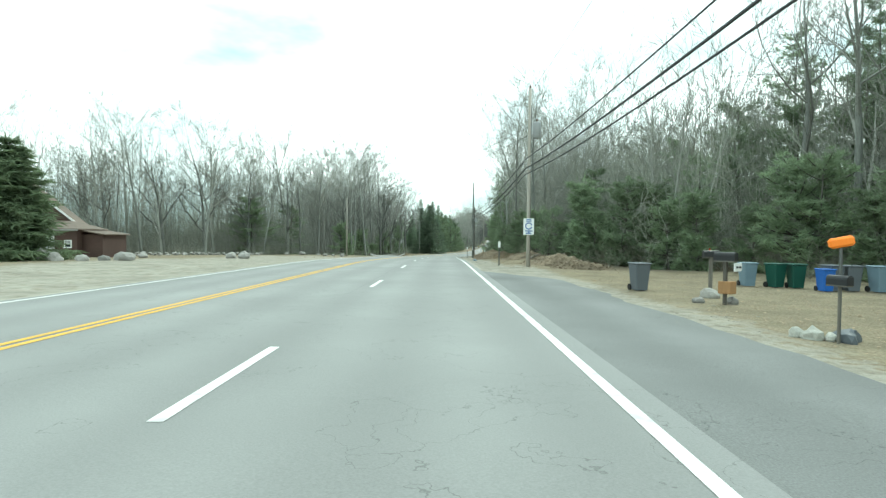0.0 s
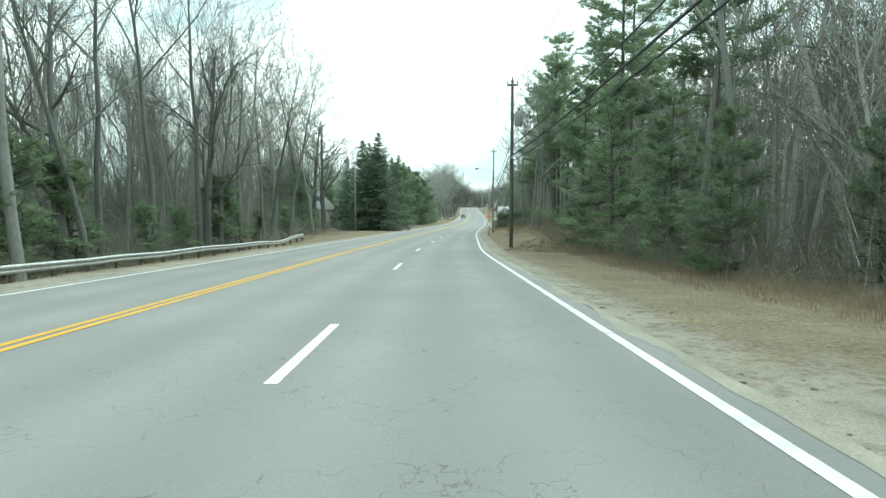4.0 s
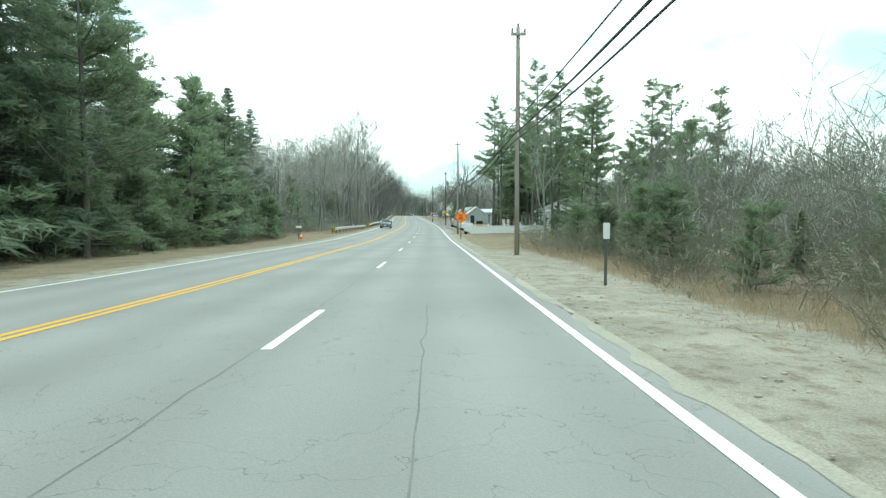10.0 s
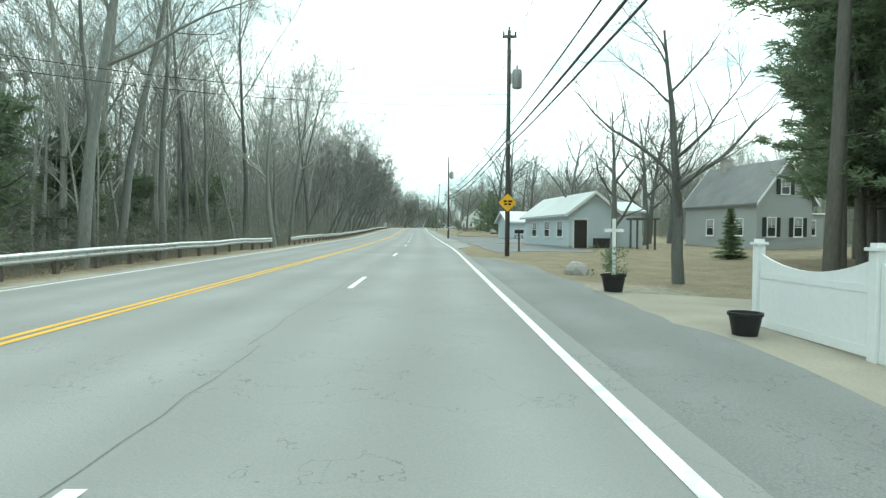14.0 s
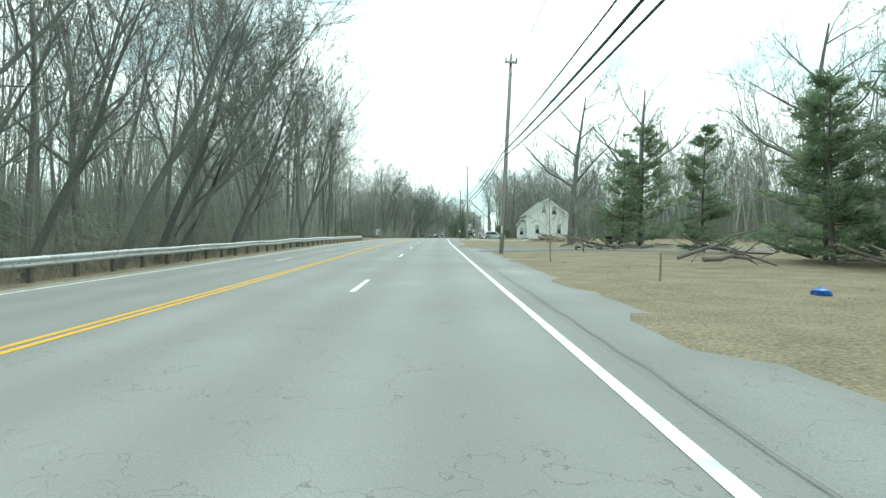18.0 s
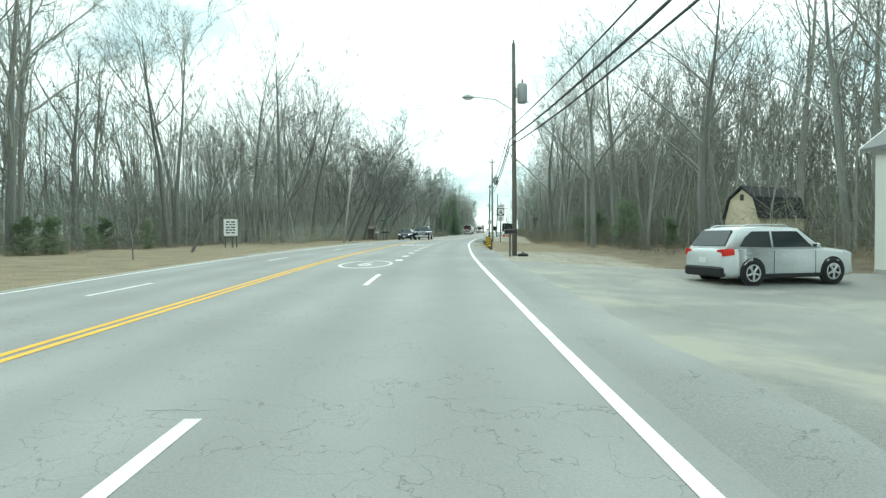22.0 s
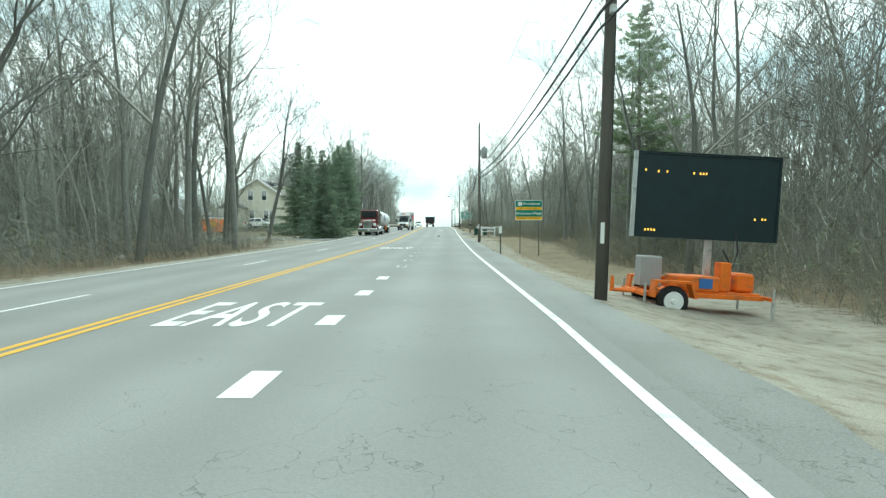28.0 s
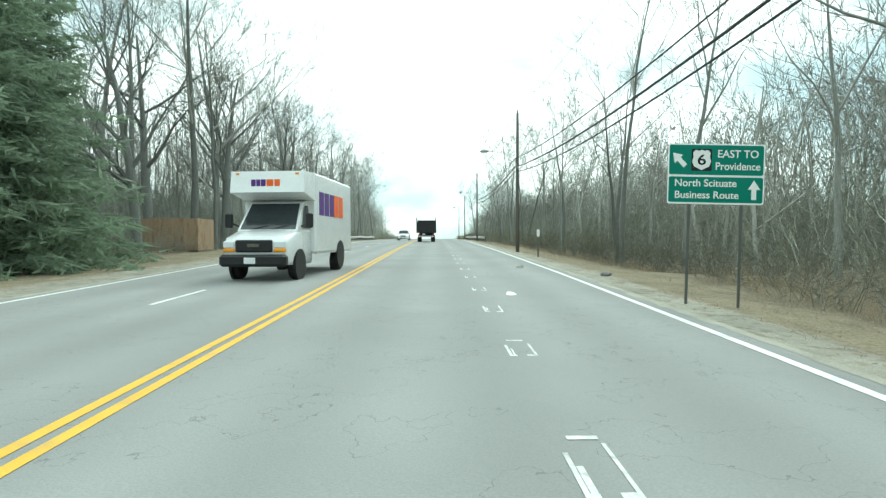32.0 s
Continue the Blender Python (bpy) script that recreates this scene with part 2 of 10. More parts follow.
# ---- mesh helpers ----
class Geo:
    """Collects vertices and faces of one mesh."""

    def __init__(self):
        self.v, self.f = [], []

    def add(self, vs, fs):
        k = len(self.v)
        self.v.extend(vs)
        self.f.extend([tuple(i + k for i in f) for f in fs])

    def box(self, x, y, z, sx, sy, sz, bev=0.0, m=None):
        """A box about (x, y, z); bev chamfers its upright and top edges."""
        hx, hy, hz = sx / 2, sy / 2, sz / 2
        if bev <= 0:
            vs = [(x + a * hx, y + b * hy, z + c * hz) for c in (-1, 1) for a, b in ((-1, -1), (1, -1), (1, 1), (-1, 1))]
            fs = [(3, 2, 1, 0), (4, 5, 6, 7), (0, 1, 5, 4), (1, 2, 6, 5), (2, 3, 7, 6), (3, 0, 4, 7)]
        else:
            ring = lambda dx, dy, zz, c: [(x + a * (dx - c * p), y + b * (dy - c * q), zz) for a, b, p, q in ((-1, -1, 1, 0), (1, -1, 1, 0), (1, -1, 0, 1), (1, 1, 0, 1), (1, 1, 1, 0), (-1, 1, 1, 0), (-1, 1, 0, 1), (-1, -1, 0, 1))]
            vs = ring(hx - bev, hy - bev, z - hz, 0.5 * bev) + ring(hx, hy, z - hz + bev, bev) + ring(hx, hy, z + hz - bev, bev) + ring(hx - bev, hy - bev, z + hz, 0.5 * bev)
            fs = [tuple(range(7, -1, -1)), tuple(range(24, 32))]
            fs += [(r * 8 + i, r * 8 + (i + 1) % 8, r * 8 + 8 + (i + 1) % 8, r * 8 + 8 + i) for r in range(3) for i in range(8)]
        if m:
            vs = [tuple(m @ Vector(p)) for p in vs]
        self.add(vs, fs)
        return self

    def tube(self, pts, rs, n=6, caps=True, spin=0.0):
        pts = [Vector(p) for p in pts]
        vs, fs = [], []
        for i, p in enumerate(pts):
            d = (pts[min(i + 1, len(pts) - 1)] - pts[max(i - 1, 0)])
            d = d.normalized() if d.length > 1e-9 else Vector((0, 0, 1))
            a = d.cross(Vector((0, 0, 1)) if abs(d.z) < 0.9 else Vector((1, 0, 0))).normalized()
            b = d.cross(a)
            r = rs[i] if hasattr(rs, "__len__") else rs
            for k in range(n):
                t = 2 * math.pi * k / n + spin
                vs.append(tuple(p + (a * math.cos(t) + b * math.sin(t)) * r))
        for i in range(len(pts) - 1):
            for k in range(n):
                fs.append((i * n + k, i * n + n + k, i * n + n + (k + 1) % n, i * n + (k + 1) % n))
        if caps:
            fs += [tuple(range(n)), tuple(range(len(vs) - 1, len(vs) - n - 1, -1))]
        self.add(vs, fs)
        return self

    def cyl(self, p0, p1, r0, r1=None, n=12):
        return self.tube([p0, p1], [r0, r0 if r1 is None else r1], n)

    def lathe(self, prof, n=16, m=None, caps=True):
        """Turns (radius, z) pairs about z."""
        vs = [(r * math.cos(2 * math.pi * k / n), r * math.sin(2 * math.pi * k / n), z) for r, z in prof for k in range(n)]
        fs = [(i * n + k, i * n + (k + 1) % n, i * n + n + (k + 1) % n, i * n + n + k) for i in range(len(prof) - 1) for k in range(n)]
        if caps:
            fs += [tuple(range(n - 1, -1, -1)), tuple(range(len(vs) - n, len(vs)))]
        if m:
            vs = [tuple(m @ Vector(p)) for p in vs]
        self.add(vs, fs)
        return self

    def prism(self, prof, x0, x1, axis="x", m=None):
        """Extrudes a closed 2D outline from x0 to x1 along an axis."""
        n = len(prof)
        put = {"x": lambda t, a, b: (t, a, b), "y": lambda t, a, b: (a, t, b), "z": lambda t, a, b: (a, b, t)}[axis]
        vs = [put(t, a, b) for t in (x0, x1) for a, b in prof]
        fs = [tuple(range(n)), tuple(range(2 * n - 1, n - 1, -1))] + [(i, i + n, (i + 1) % n + n, (i + 1) % n) for i in range(n)]
        if m:
            vs = [tuple(m @ Vector(p)) for p in vs]
        self.add(vs, fs)
        return self

    def mesh(self, name, material, smooth=False):
        me = bpy.data.meshes.new(name)
        me.from_pydata(self.v, [], self.f)
        me.materials.append(material)
        bm = bmesh.new()
        bm.from_mesh(me)
        if len(self.f) < 60000:
            bmesh.ops.recalc_face_normals(bm, faces=bm.faces)
        bm.to_mesh(me)
        bm.free()
        if smooth:
            me.polygons.foreach_set("use_smooth", [True] * len(me.polygons))
        return me


def part(name, g, material, parent=None, label="", smooth=False):
    """Links collected geometry, or a finished mesh, as one object under a thing or a part."""
    ob = new(name, g.mesh(name, material, smooth) if isinstance(g, Geo) else g)
    if parent:
        ob.parent = parent
    if label:
        ob["label"] = label
    return ob


def thing(name, label, category, group="", kind=""):
    return tagged(new(name), label, category, group, kind)


def B(*a, **k):
    return Geo().box(*a, **k)


def each(name, boxes, material, parent, label=""):
    """Several alike pieces, each a part of its own."""
    for a in boxes:
        part(name, B(*a), material, parent, label)


# ---- the road's line: y, x, z of the yellow centre line ----
LINE = [(-110, 2.2, -0.9), (-40, -2.7, -1.2), (0, -5.55, -1.38), (40, -8.76, -1.75), (80, -11.6, -2.88), (120, -12.3, -4.15), (160, -10.89, -5.07), (200, -8.22, -5.76),
        (240, -4.96, -6.4), (280, -2.2, -6.62), (320, 0.45, -6.16), (360, 2.3, -5.6)]
LINE += [(400, 3.22, -5.09), (440, 3.88, -4.15), (480, 4.52, -3.12), (520, 5.77, -2.29),
        (545, 7.3, -1.85), (570, 9.8, -1.62), (600, 14.0, -1.42), (640, 20.8, -1.25), (672, 27.3, -1.1), (690, 31.2, -0.92), (709, 34.9, -0.62), (728, 38.6, -0.26), (760, 44.6, 0.30), (800, 52.0, 0.8), (870, 65.0, 1.0), (1000, 90.0, 0.8)]
_ly, _lx, _lz = (np.array(c, float) for c in zip(*LINE))
_fy = np.arange(-110.0, 1000.5, 1.0)


def _smooth(v):
    s = np.interp(_fy, _ly, v)
    k = np.hanning(27)
    k /= k.sum()
    return np.convolve(np.pad(s, 13, mode="reflect", reflect_type="odd"), k, mode="valid")


_fx, _fz = _smooth(_lx), _smooth(_lz)
_slope = np.gradient(_fx, _fy)


def centre(y):
    return float(np.interp(y, _fy, _fx)), float(np.interp(y, _fy, _fz)), float(np.interp(y, _fy, _slope))


def bend(y, l):
    """The place l metres to the right of the centre line."""
    x, z, d = centre(y)
    c = 1 / math.sqrt(1 + d * d)
    return x + l * c, y - l * c * d


def heading(y):
    return -math.atan(centre(y)[2])


def sideways(x, y):
    """Metres to the right of the centre line."""
    cx, _, d = centre(y)
    return (x - cx) / math.sqrt(1 + d * d)


def right_edge(y):
    return float(np.interp(y, [-110, 0, 210, 300, 400, 450, 560, 600, 650, 690, 715, 740, 800], [7.1, 7.1, 7.2, 6.8, 6.45, 6.3, 6.1, 6.15, 6.6, 6.2, 6.4, 6.8, 7.0]))


def left_edge(y):
    return float(np.interp(y, [-110, 300, 420, 540, 600, 660, 720, 745, 800], [-3.7, -3.8, -4.3, -4.8, -4.5, -5.2, -5.5, -6.4, -7.0]))


def bump_at(y, y0, y1, soft=12.0):
    a, b = (y - y0) / soft, (y1 - y) / soft
    return max(0.0, min(1.0, a)) * max(0.0, min(1.0, b))


def ground_z(x, y):
    l = sideways(x, y)
    z = centre(y)[1] - 0.05
    e = l - right_edge(y) if l > 0 else left_edge(y) - l
    if e > 0.5:
        z += 0.10 * noise.noise((x * 0.22, y * 0.22, 3.1)) * min(1, (e - 0.5) / 2) + 0.25 * noise.noise((x * 0.05, y * 0.05, 8.0)) * min(1, (e - 0.5) / 6)
        if l > 0:
            z += 1.9 * bump_at(y, 126, 186, 16) * max(0, min(1, (e - 2.2) / 7)) + 0.4 * bump_at(y, 36, 72, 8) * max(0, min(1, (e - 2.0) / 3))
            z -= 0.6 * bump_at(y, 638, 682, 8) * max(0, min(1, (e - 1.2) / 3.5))
            z -= 0.35 * bump_at(y, 700, 742, 8) * max(0, min(1, (e - 1.5) / 4))
            z -= 0.28 * bump_at(y, 508, 552, 8) * max(0, min(1, (e - 1.5) / 5)) * max(0, min(1, (19 - e) / 4))
            z -= 0.5 * bump_at(y, 560, 640) * max(0, min(1, (e - 3) / 8))
            z += 0.0 if y < 740 else -0.8 * max(0, min(1, (e - 2) / 6))
        else:
            z -= 0.9 * bump_at(y, 92, 150) * max(0, min(1, (e - 2.5) / 5)) + 0.8 * bump_at(y, 320, 500) * max(0, min(1, (e - 2.0) / 6))
        if e > 40:
            z += 0.004 * (e - 40)
    return z


def spot(x, y, dz=0.0, turn=0.0):
    """A standing pose on the ground, turned in degrees from the road's direction."""
    return pose(x, y, ground_z(x, y) + dz, 0, 0, math.degrees(heading(y)) + turn)


def at_side(y, l, dz=0.0, turn=0.0):
    x, yy = bend(y, l)
    return spot(x, yy, dz, turn)


# ---- ground, road and lines ----
def strip(name, y0, y1, lefts, rights, lift, material, step=2.0, thick=0.0):
    """A ribbon along the road between two offsets, which may be functions of y."""
    lo = lefts if callable(lefts) else (lambda y: lefts)
    hi = rights if callable(rights) else (lambda y: rights)
    n = max(2, int(round((y1 - y0) / step)) + 1)
    g, vs, fs = Geo(), [], []
    for y in np.linspace(y0, y1, n):
        z = centre(y)[1] + lift
        for l in (lo(y), hi(y)):
            vs.append((*bend(y, l), z))
        if thick:
            for l in (hi(y), lo(y)):
                vs.append((*bend(y, l), z - thick))
    k = 4 if thick else 2
    for i in range(n - 1):
        a, b = i * k, i * k + k
        fs += [(a + j, a + (j + 1) % k, b + (j + 1) % k, b + j) for j in (range(4) if thick else [0])]
    if thick:
        fs += [(3, 2, 1, 0), ((n - 1) * 4, (n - 1) * 4 + 1, (n - 1) * 4 + 2, (n - 1) * 4 + 3)]
    g.add(vs, fs)
    me = g.mesh(name, material)
    if thick:
        at = me.attributes.new("across", "FLOAT", "POINT")
        at.data.foreach_set("value", [l for y in np.linspace(y0, y1, n) for l in (lo(y), hi(y), hi(y), lo(y))])
    return me


def tree_start(y, side):
    """How far from the centre line the woods begin on each side."""
    if side > 0:
        return float(np.interp(y, [-110, 10, 22, 30, 40, 50, 75, 130, 180, 190, 226, 262, 272, 278, 300, 306, 345, 350, 400, 440, 460, 475, 525, 535, 560, 640, 720, 1000], [30, 30, 24, 21, 15.5, 11.8, 11.8, 13, 12.2, 11.2, 11.4, 12.0, 13.5, 26, 26, 30, 34, 42, 42, 46, 46, 38, 36, 30, 14, 16, 13, 13]))
    return -float(np.interp(y, [-110, 20, 45, 62, 80, 100, 150, 160, 188, 205, 212, 285, 300, 330, 500, 515, 550, 556, 572, 579, 600, 670, 690, 698, 712, 718, 746, 752, 1000], [90, 85, 60, 38, 27, 12, 11.5, 12, 22, 22, 11.5, 11, 12, 8.5, 8.5, 15, 17, 21, 20, 12, 11, 8, 9.5, 22, 30, 38, 38, 12, 12]))


def ground_material():
    m = bpy.data.materials.new("verge_ground")
    m.use_nodes = True
    n, l = m.node_tree.nodes, m.node_tree.links
    b = n["Principled BSDF"]
    b.inputs["Roughness"].default_value, b.inputs["Specular IOR Level"].default_value = 0.95, 0.1
    tc, at = n.new("ShaderNodeTexCoord"), n.new("ShaderNodeAttribute")
    at.attribute_name = "zone"
    sep = n.new("ShaderNodeSeparateColor")
    l.new(at.outputs["Color"], sep.inputs[0])

    def nz(scale, detail=5):
        k = n.new("ShaderNodeTexNoise")
        k.inputs["Scale"].default_value, k.inputs["Detail"].default_value = scale, detail
        l.new(tc.outputs["Object"], k.inputs["Vector"])
        return k.outputs["Fac"]

    def ramp(fac, stops):
        r = n.new("ShaderNodeValToRGB")
        el = r.color_ramp.elements
        el[0].position, el[0].color = stops[0][0], (*stops[0][1], 1)
        el[1].position, el[1].color = stops[-1][0], (*stops[-1][1], 1)
        for p, c in stops[1:-1]:
            el.new(p).color = (*c, 1)
        l.new(fac, r.inputs[0])
        return r.outputs[0]

    def mix(fac, a, c):
        k = n.new("ShaderNodeMixRGB")
        l.new(fac, k.inputs["Fac"])
        l.new(a, k.inputs["Color1"])
        l.new(c, k.inputs["Color2"])
        return k.outputs[0]

    def edge(value, noise_fac, amount=0.5):
        """Breaks up a zone's border."""
        s, a, r = n.new("ShaderNodeMath"), n.new("ShaderNodeMath"), n.new("ShaderNodeMapRange")
        s.operation, s.inputs[1].default_value = "SUBTRACT", 0.5
        l.new(noise_fac, s.inputs[0])
        a.operation, a.inputs[1].default_value = "MULTIPLY_ADD", amount * 2
        l.new(s.outputs[0], a.inputs[0])
        l.new(value, a.inputs[2])
        r.inputs["From Min"].default_value, r.inputs["From Max"].default_value = 0.38, 0.62
        l.new(a.outputs[0], r.inputs["Value"])
        return r.outputs[0]

    n1, n2, n3, n4 = nz(0.9), nz(3.5), nz(18), nz(55, 3)
    litter = ramp(n3, [(0.3, (0.085, 0.076, 0.056)), (0.5, (0.175, 0.148, 0.106)), (0.7, (0.29, 0.24, 0.172))])
    grass = ramp(n3, [(0.28, (0.13, 0.112, 0.079)), (0.5, (0.245, 0.206, 0.147)), (0.72, (0.35, 0.302, 0.22))])
    green = ramp(n2, [(0.42, (0.24, 0.20, 0.135)), (0.68, (0.15, 0.16, 0.085))])
    sand = ramp(n4, [(0.3, (0.25, 0.235, 0.195)), (0.5, (0.33, 0.312, 0.262)), (0.7, (0.40, 0.38, 0.325))])
    c = mix(edge(sep.outputs[1], n1, 0.35), litter, grass)
    fac = n.new("ShaderNodeMath")
    fac.operation, fac.inputs[1].default_value = "MULTIPLY", 0.5
    l.new(n1, fac.inputs[0])
    gm = mix(fac.outputs[0], c, green)
    gsel = n.new("ShaderNodeMixRGB")
    l.new(edge(sep.outputs[1], n1, 0.35), gsel.inputs["Fac"])
    l.new(c, gsel.inputs["Color1"])
    l.new(gm, gsel.inputs["Color2"])
    soil = ramp(n3, [(0.3, (0.13, 0.112, 0.085)), (0.7, (0.29, 0.25, 0.19))])
    sand = mix(ramp(n2, [(0.50, (0.0, 0.0, 0.0)), (0.66, (0.75, 0.75, 0.75))]), sand, soil)
    c = mix(edge(sep.outputs[0], n2, 0.8), gsel.outputs[0], sand)
    dk = n.new("ShaderNodeMixRGB")
    dk.blend_type, dk.inputs["Fac"].default_value = "MULTIPLY", 0.55
    l.new(c, dk.inputs["Color1"])
    l.new(ramp(n1, [(0.3, (0.62, 0.62, 0.62)), (0.65, (1.15, 1.15, 1.15))]), dk.inputs["Color2"])
    l.new(dk.outputs[0], b.inputs["Base Color"])
    bp = n.new("ShaderNodeBump")
    bp.inputs["Strength"].default_value, bp.inputs["Distance"].default_value = 0.8, 0.05
    l.new(n3, bp.inputs["Height"])
    l.new(bp.outputs[0], b.inputs["Normal"])
    return m


# sandy stretches: y0, y1, from the edge line out, how far
SANDY = [(-60, 34, 1, 1.2, 3.9), (34, 95, 1, 0.8, 2.3), (95, 205, 1, 0.5, 1.3), (205, 262, 1, 0.8, 3.6), (262, 300, 1, 0.5, 1.5), (330, 338, 1, 1.0, 5.0), (338, 350, 1, 0.8, 2.2), 
         (500, 532, 1, 1.2, 16.0), (532, 552, 1, 1.5, 7.0), (548, 592, 1, 0.5, 1.3), (588, 660, 1, 0.9, 8.0), (660, 700, 1, 0.6, 3.0), (700, 770, 1, 0.6, 1.7), (770, 1000, 1, 0.5, 1.6)]
SANDY += [(-60, 76, -1, 1.0, 12.0), (74, 104, -1, 0.8, 3.0), (100, 300, -1, 0.5, 1.8), (300, 520, -1, 0.4, 1.2), (550, 590, -1, 0.5, 1.8), (590, 680, -1, 0.5, 1.6), (680, 716, -1, 0.6, 6.0), (716, 1000, -1, 0.5, 2.0)]
GRASSY = [(-60, 30, 1, 20), (30, 125, 1, 5.5), (125, 262, 1, 5.5), (258, 308, 1, 21), (300, 345, 1, 26), (345, 530, 1, 45), (530, 720, 1, 7), (720, 1000, 1, 4), (-60, 95, -1, 30), (95, 300, -1, 6), (180, 210, -1, 18), (300, 520, -1, 2.0), (520, 600, -1, 16), (680, 716, -1, 30), (716, 1000, -1, 6)]


def zone(y, l):
    """How sandy and how grassy the ground is."""
    s = g = 0.0
    e = l - right_edge(y) if l > 0 else left_edge(y) - l
    side = 1 if l > 0 else -1
    for y0, y1, sd, a, b in SANDY:
        if sd == side and y0 - 3 < y < y1 + 3:
            s = max(s, min(1, (y - y0 + 3) / 5, (y1 + 3 - y) / 5) * min(1, max(0, 0.5 + (b - e) / max(1.0, 0.5 * (b - a)))))
    for y0, y1, sd, b in GRASSY:
        if sd == side and y0 - 3 < y < y1 + 3:
            g = max(g, min(1, (y - y0 + 3) / 5, (y1 + 3 - y) / 5) * min(1, max(0, 0.5 + (b - e) / 5)))
    return s, g


def build_ground():
    offs = [-2500, -900, -400, -220, -140, -100, -75, -58, -46] + list(np.arange(-38, -20, 3.0)) + list(np.arange(-20, 24, 1.0)) + list(np.arange(24, 42, 3.0)) + [46, 58, 75, 100, 140, 220, 400, 900, 2500]
    ys = [-2500, -900, -400, -200, -140] + list(np.arange(-105, 960, 1.6)) + [1000, 1100, 1300, 1800, 3500]
    vs, cols = [], []
    for y in ys:
        yc = min(max(y, -109), 999)
        cx, cz, d = centre(yc)
        c = 1 / math.sqrt(1 + d * d)
        for l in offs:
            x0, y0 = (cx + l * c, yc - l * c * d) if abs(l) < 30 else (cx + l * c, yc - math.copysign(30, l) * c * d)
            x, yy = x0 + (y - yc) * (d if y > yc else 0), y0 + (y - yc)
            z = ground_z(x0, y0) if abs(l) < 140 else cz - 0.05 + 0.4
            if left_edge(yc) - 1.2 < l < right_edge(yc) + 1.2:
                z = min(z, cz - 0.06)
            vs.append((x, yy, z))
            s, g = zone(yc, l)
            cols.append((s, g, 0.0, 1.0))
    w = len(offs)
    fs = [(i * w + j, i * w + j + 1, i * w + w + j + 1, i * w + w + j) for i in range(len(ys) - 1) for j in range(w - 1)]
    me = bpy.data.meshes.new("ground")
    me.from_pydata(vs, [], fs)
    me.materials.append(ground_material())
    at = me.color_attributes.new("zone", "FLOAT_COLOR", "POINT")
    at.data.foreach_set("color", np.array(cols, np.float32).ravel())
    me.polygons.foreach_set("use_smooth", [True] * len(me.polygons))
    return tagged(new("ground", me), "verge of dry winter grass, leaf litter and sand", "ground", kind="structure")


build_ground()


def asphalt(name, base, patchy=0.2):
    m = mat(name, base, 0.85, patchy, 0.25, 60, 0.35, spec=0.35)
    n, l = m.node_tree.nodes, m.node_tree.links
    b = n["Principled BSDF"]
    src = b.inputs["Base Color"].links[0].from_socket
    tc = n.new("ShaderNodeTexCoord")
    vo, rg, wob = n.new("ShaderNodeTexVoronoi"), n.new("ShaderNodeMapRange"), n.new("ShaderNodeTexNoise")
    wob.inputs["Scale"].default_value, wob.inputs["Detail"].default_value = 0.8, 5
    l.new(tc.outputs["Object"], wob.inputs["Vector"])
    mx = n.new("ShaderNodeMixRGB")
    mx.inputs["Fac"].default_value = 0.22
    l.new(tc.outputs["Object"], mx.inputs["Color1"])
    sc = n.new("ShaderNodeVectorMath")
    sc.operation, sc.inputs["Scale"].default_value = "SCALE", 14.0
    l.new(wob.outputs["Color"], sc.inputs[0])
    ad = n.new("ShaderNodeVectorMath")
    l.new(tc.outputs["Object"], ad.inputs[0])
    l.new(sc.outputs[0], ad.inputs[1])
    vo.feature, vo.inputs["Scale"].default_value = "DISTANCE_TO_EDGE", 0.13
    l.new(ad.outputs[0], vo.inputs["Vector"])
    rg.inputs["From Max"].default_value, rg.inputs["To Min"].default_value, rg.inputs["To Max"].default_value = 0.004, 0.6, 1.0
    l.new(vo.outputs["Distance"], rg.inputs["Value"])
    k = n.new("ShaderNodeVectorMath")
    k.operation = "SCALE"
    l.new(src, k.inputs[0])
    l.new(rg.outputs[0], k.inputs["Scale"])
    # wheel tracks polished a little darker along the lanes, broken by stains
    ac, ph, sn, st, am = n.new("ShaderNodeAttribute"), n.new("ShaderNodeMath"), n.new("ShaderNodeMath"), n.new("ShaderNodeTexNoise"), n.new("ShaderNodeMath")
    ac.attribute_name = "across"
    ph.operation, ph.inputs[1].default_value, ph.inputs[2].default_value = "MULTIPLY_ADD", 6.2832 / 1.68, -1.4
    l.new(ac.outputs["Fac"], ph.inputs[0])
    sn.operation = "SINE"
    l.new(ph.outputs[0], sn.inputs[0])
    st.inputs["Scale"].default_value, st.inputs["Detail"].default_value = 0.5, 6
    l.new(tc.outputs["Object"], st.inputs["Vector"])
    am.operation = "MULTIPLY"
    l.new(sn.outputs[0], am.inputs[0])
    l.new(st.outputs["Fac"], am.inputs[1])
    bd = n.new("ShaderNodeMapRange")
    bd.inputs["From Min"].default_value, bd.inputs["From Max"].default_value = -0.6, 0.6
    bd.inputs["To Min"].default_value, bd.inputs["To Max"].default_value = 0.92, 1.07
    l.new(am.outputs[0], bd.inputs["Value"])
    k2 = n.new("ShaderNodeVectorMath")
    k2.operation = "SCALE"
    l.new(k.outputs[0], k2.inputs[0])
    l.new(bd.outputs[0], k2.inputs["Scale"])
    l.new(k2.outputs[0], b.inputs["Base Color"])
    return m


M_ROAD = asphalt("weathered_asphalt", (0.25, 0.252, 0.245))
M_DRIVE = asphalt("dark_asphalt", (0.165, 0.172, 0.173), 0.4)
M_APRON = asphalt("dark_shoulder_asphalt", (0.18, 0.184, 0.18), 0.4)
M_SHOULDER = asphalt("old_shoulder_asphalt", (0.235, 0.24, 0.23), 0.35)


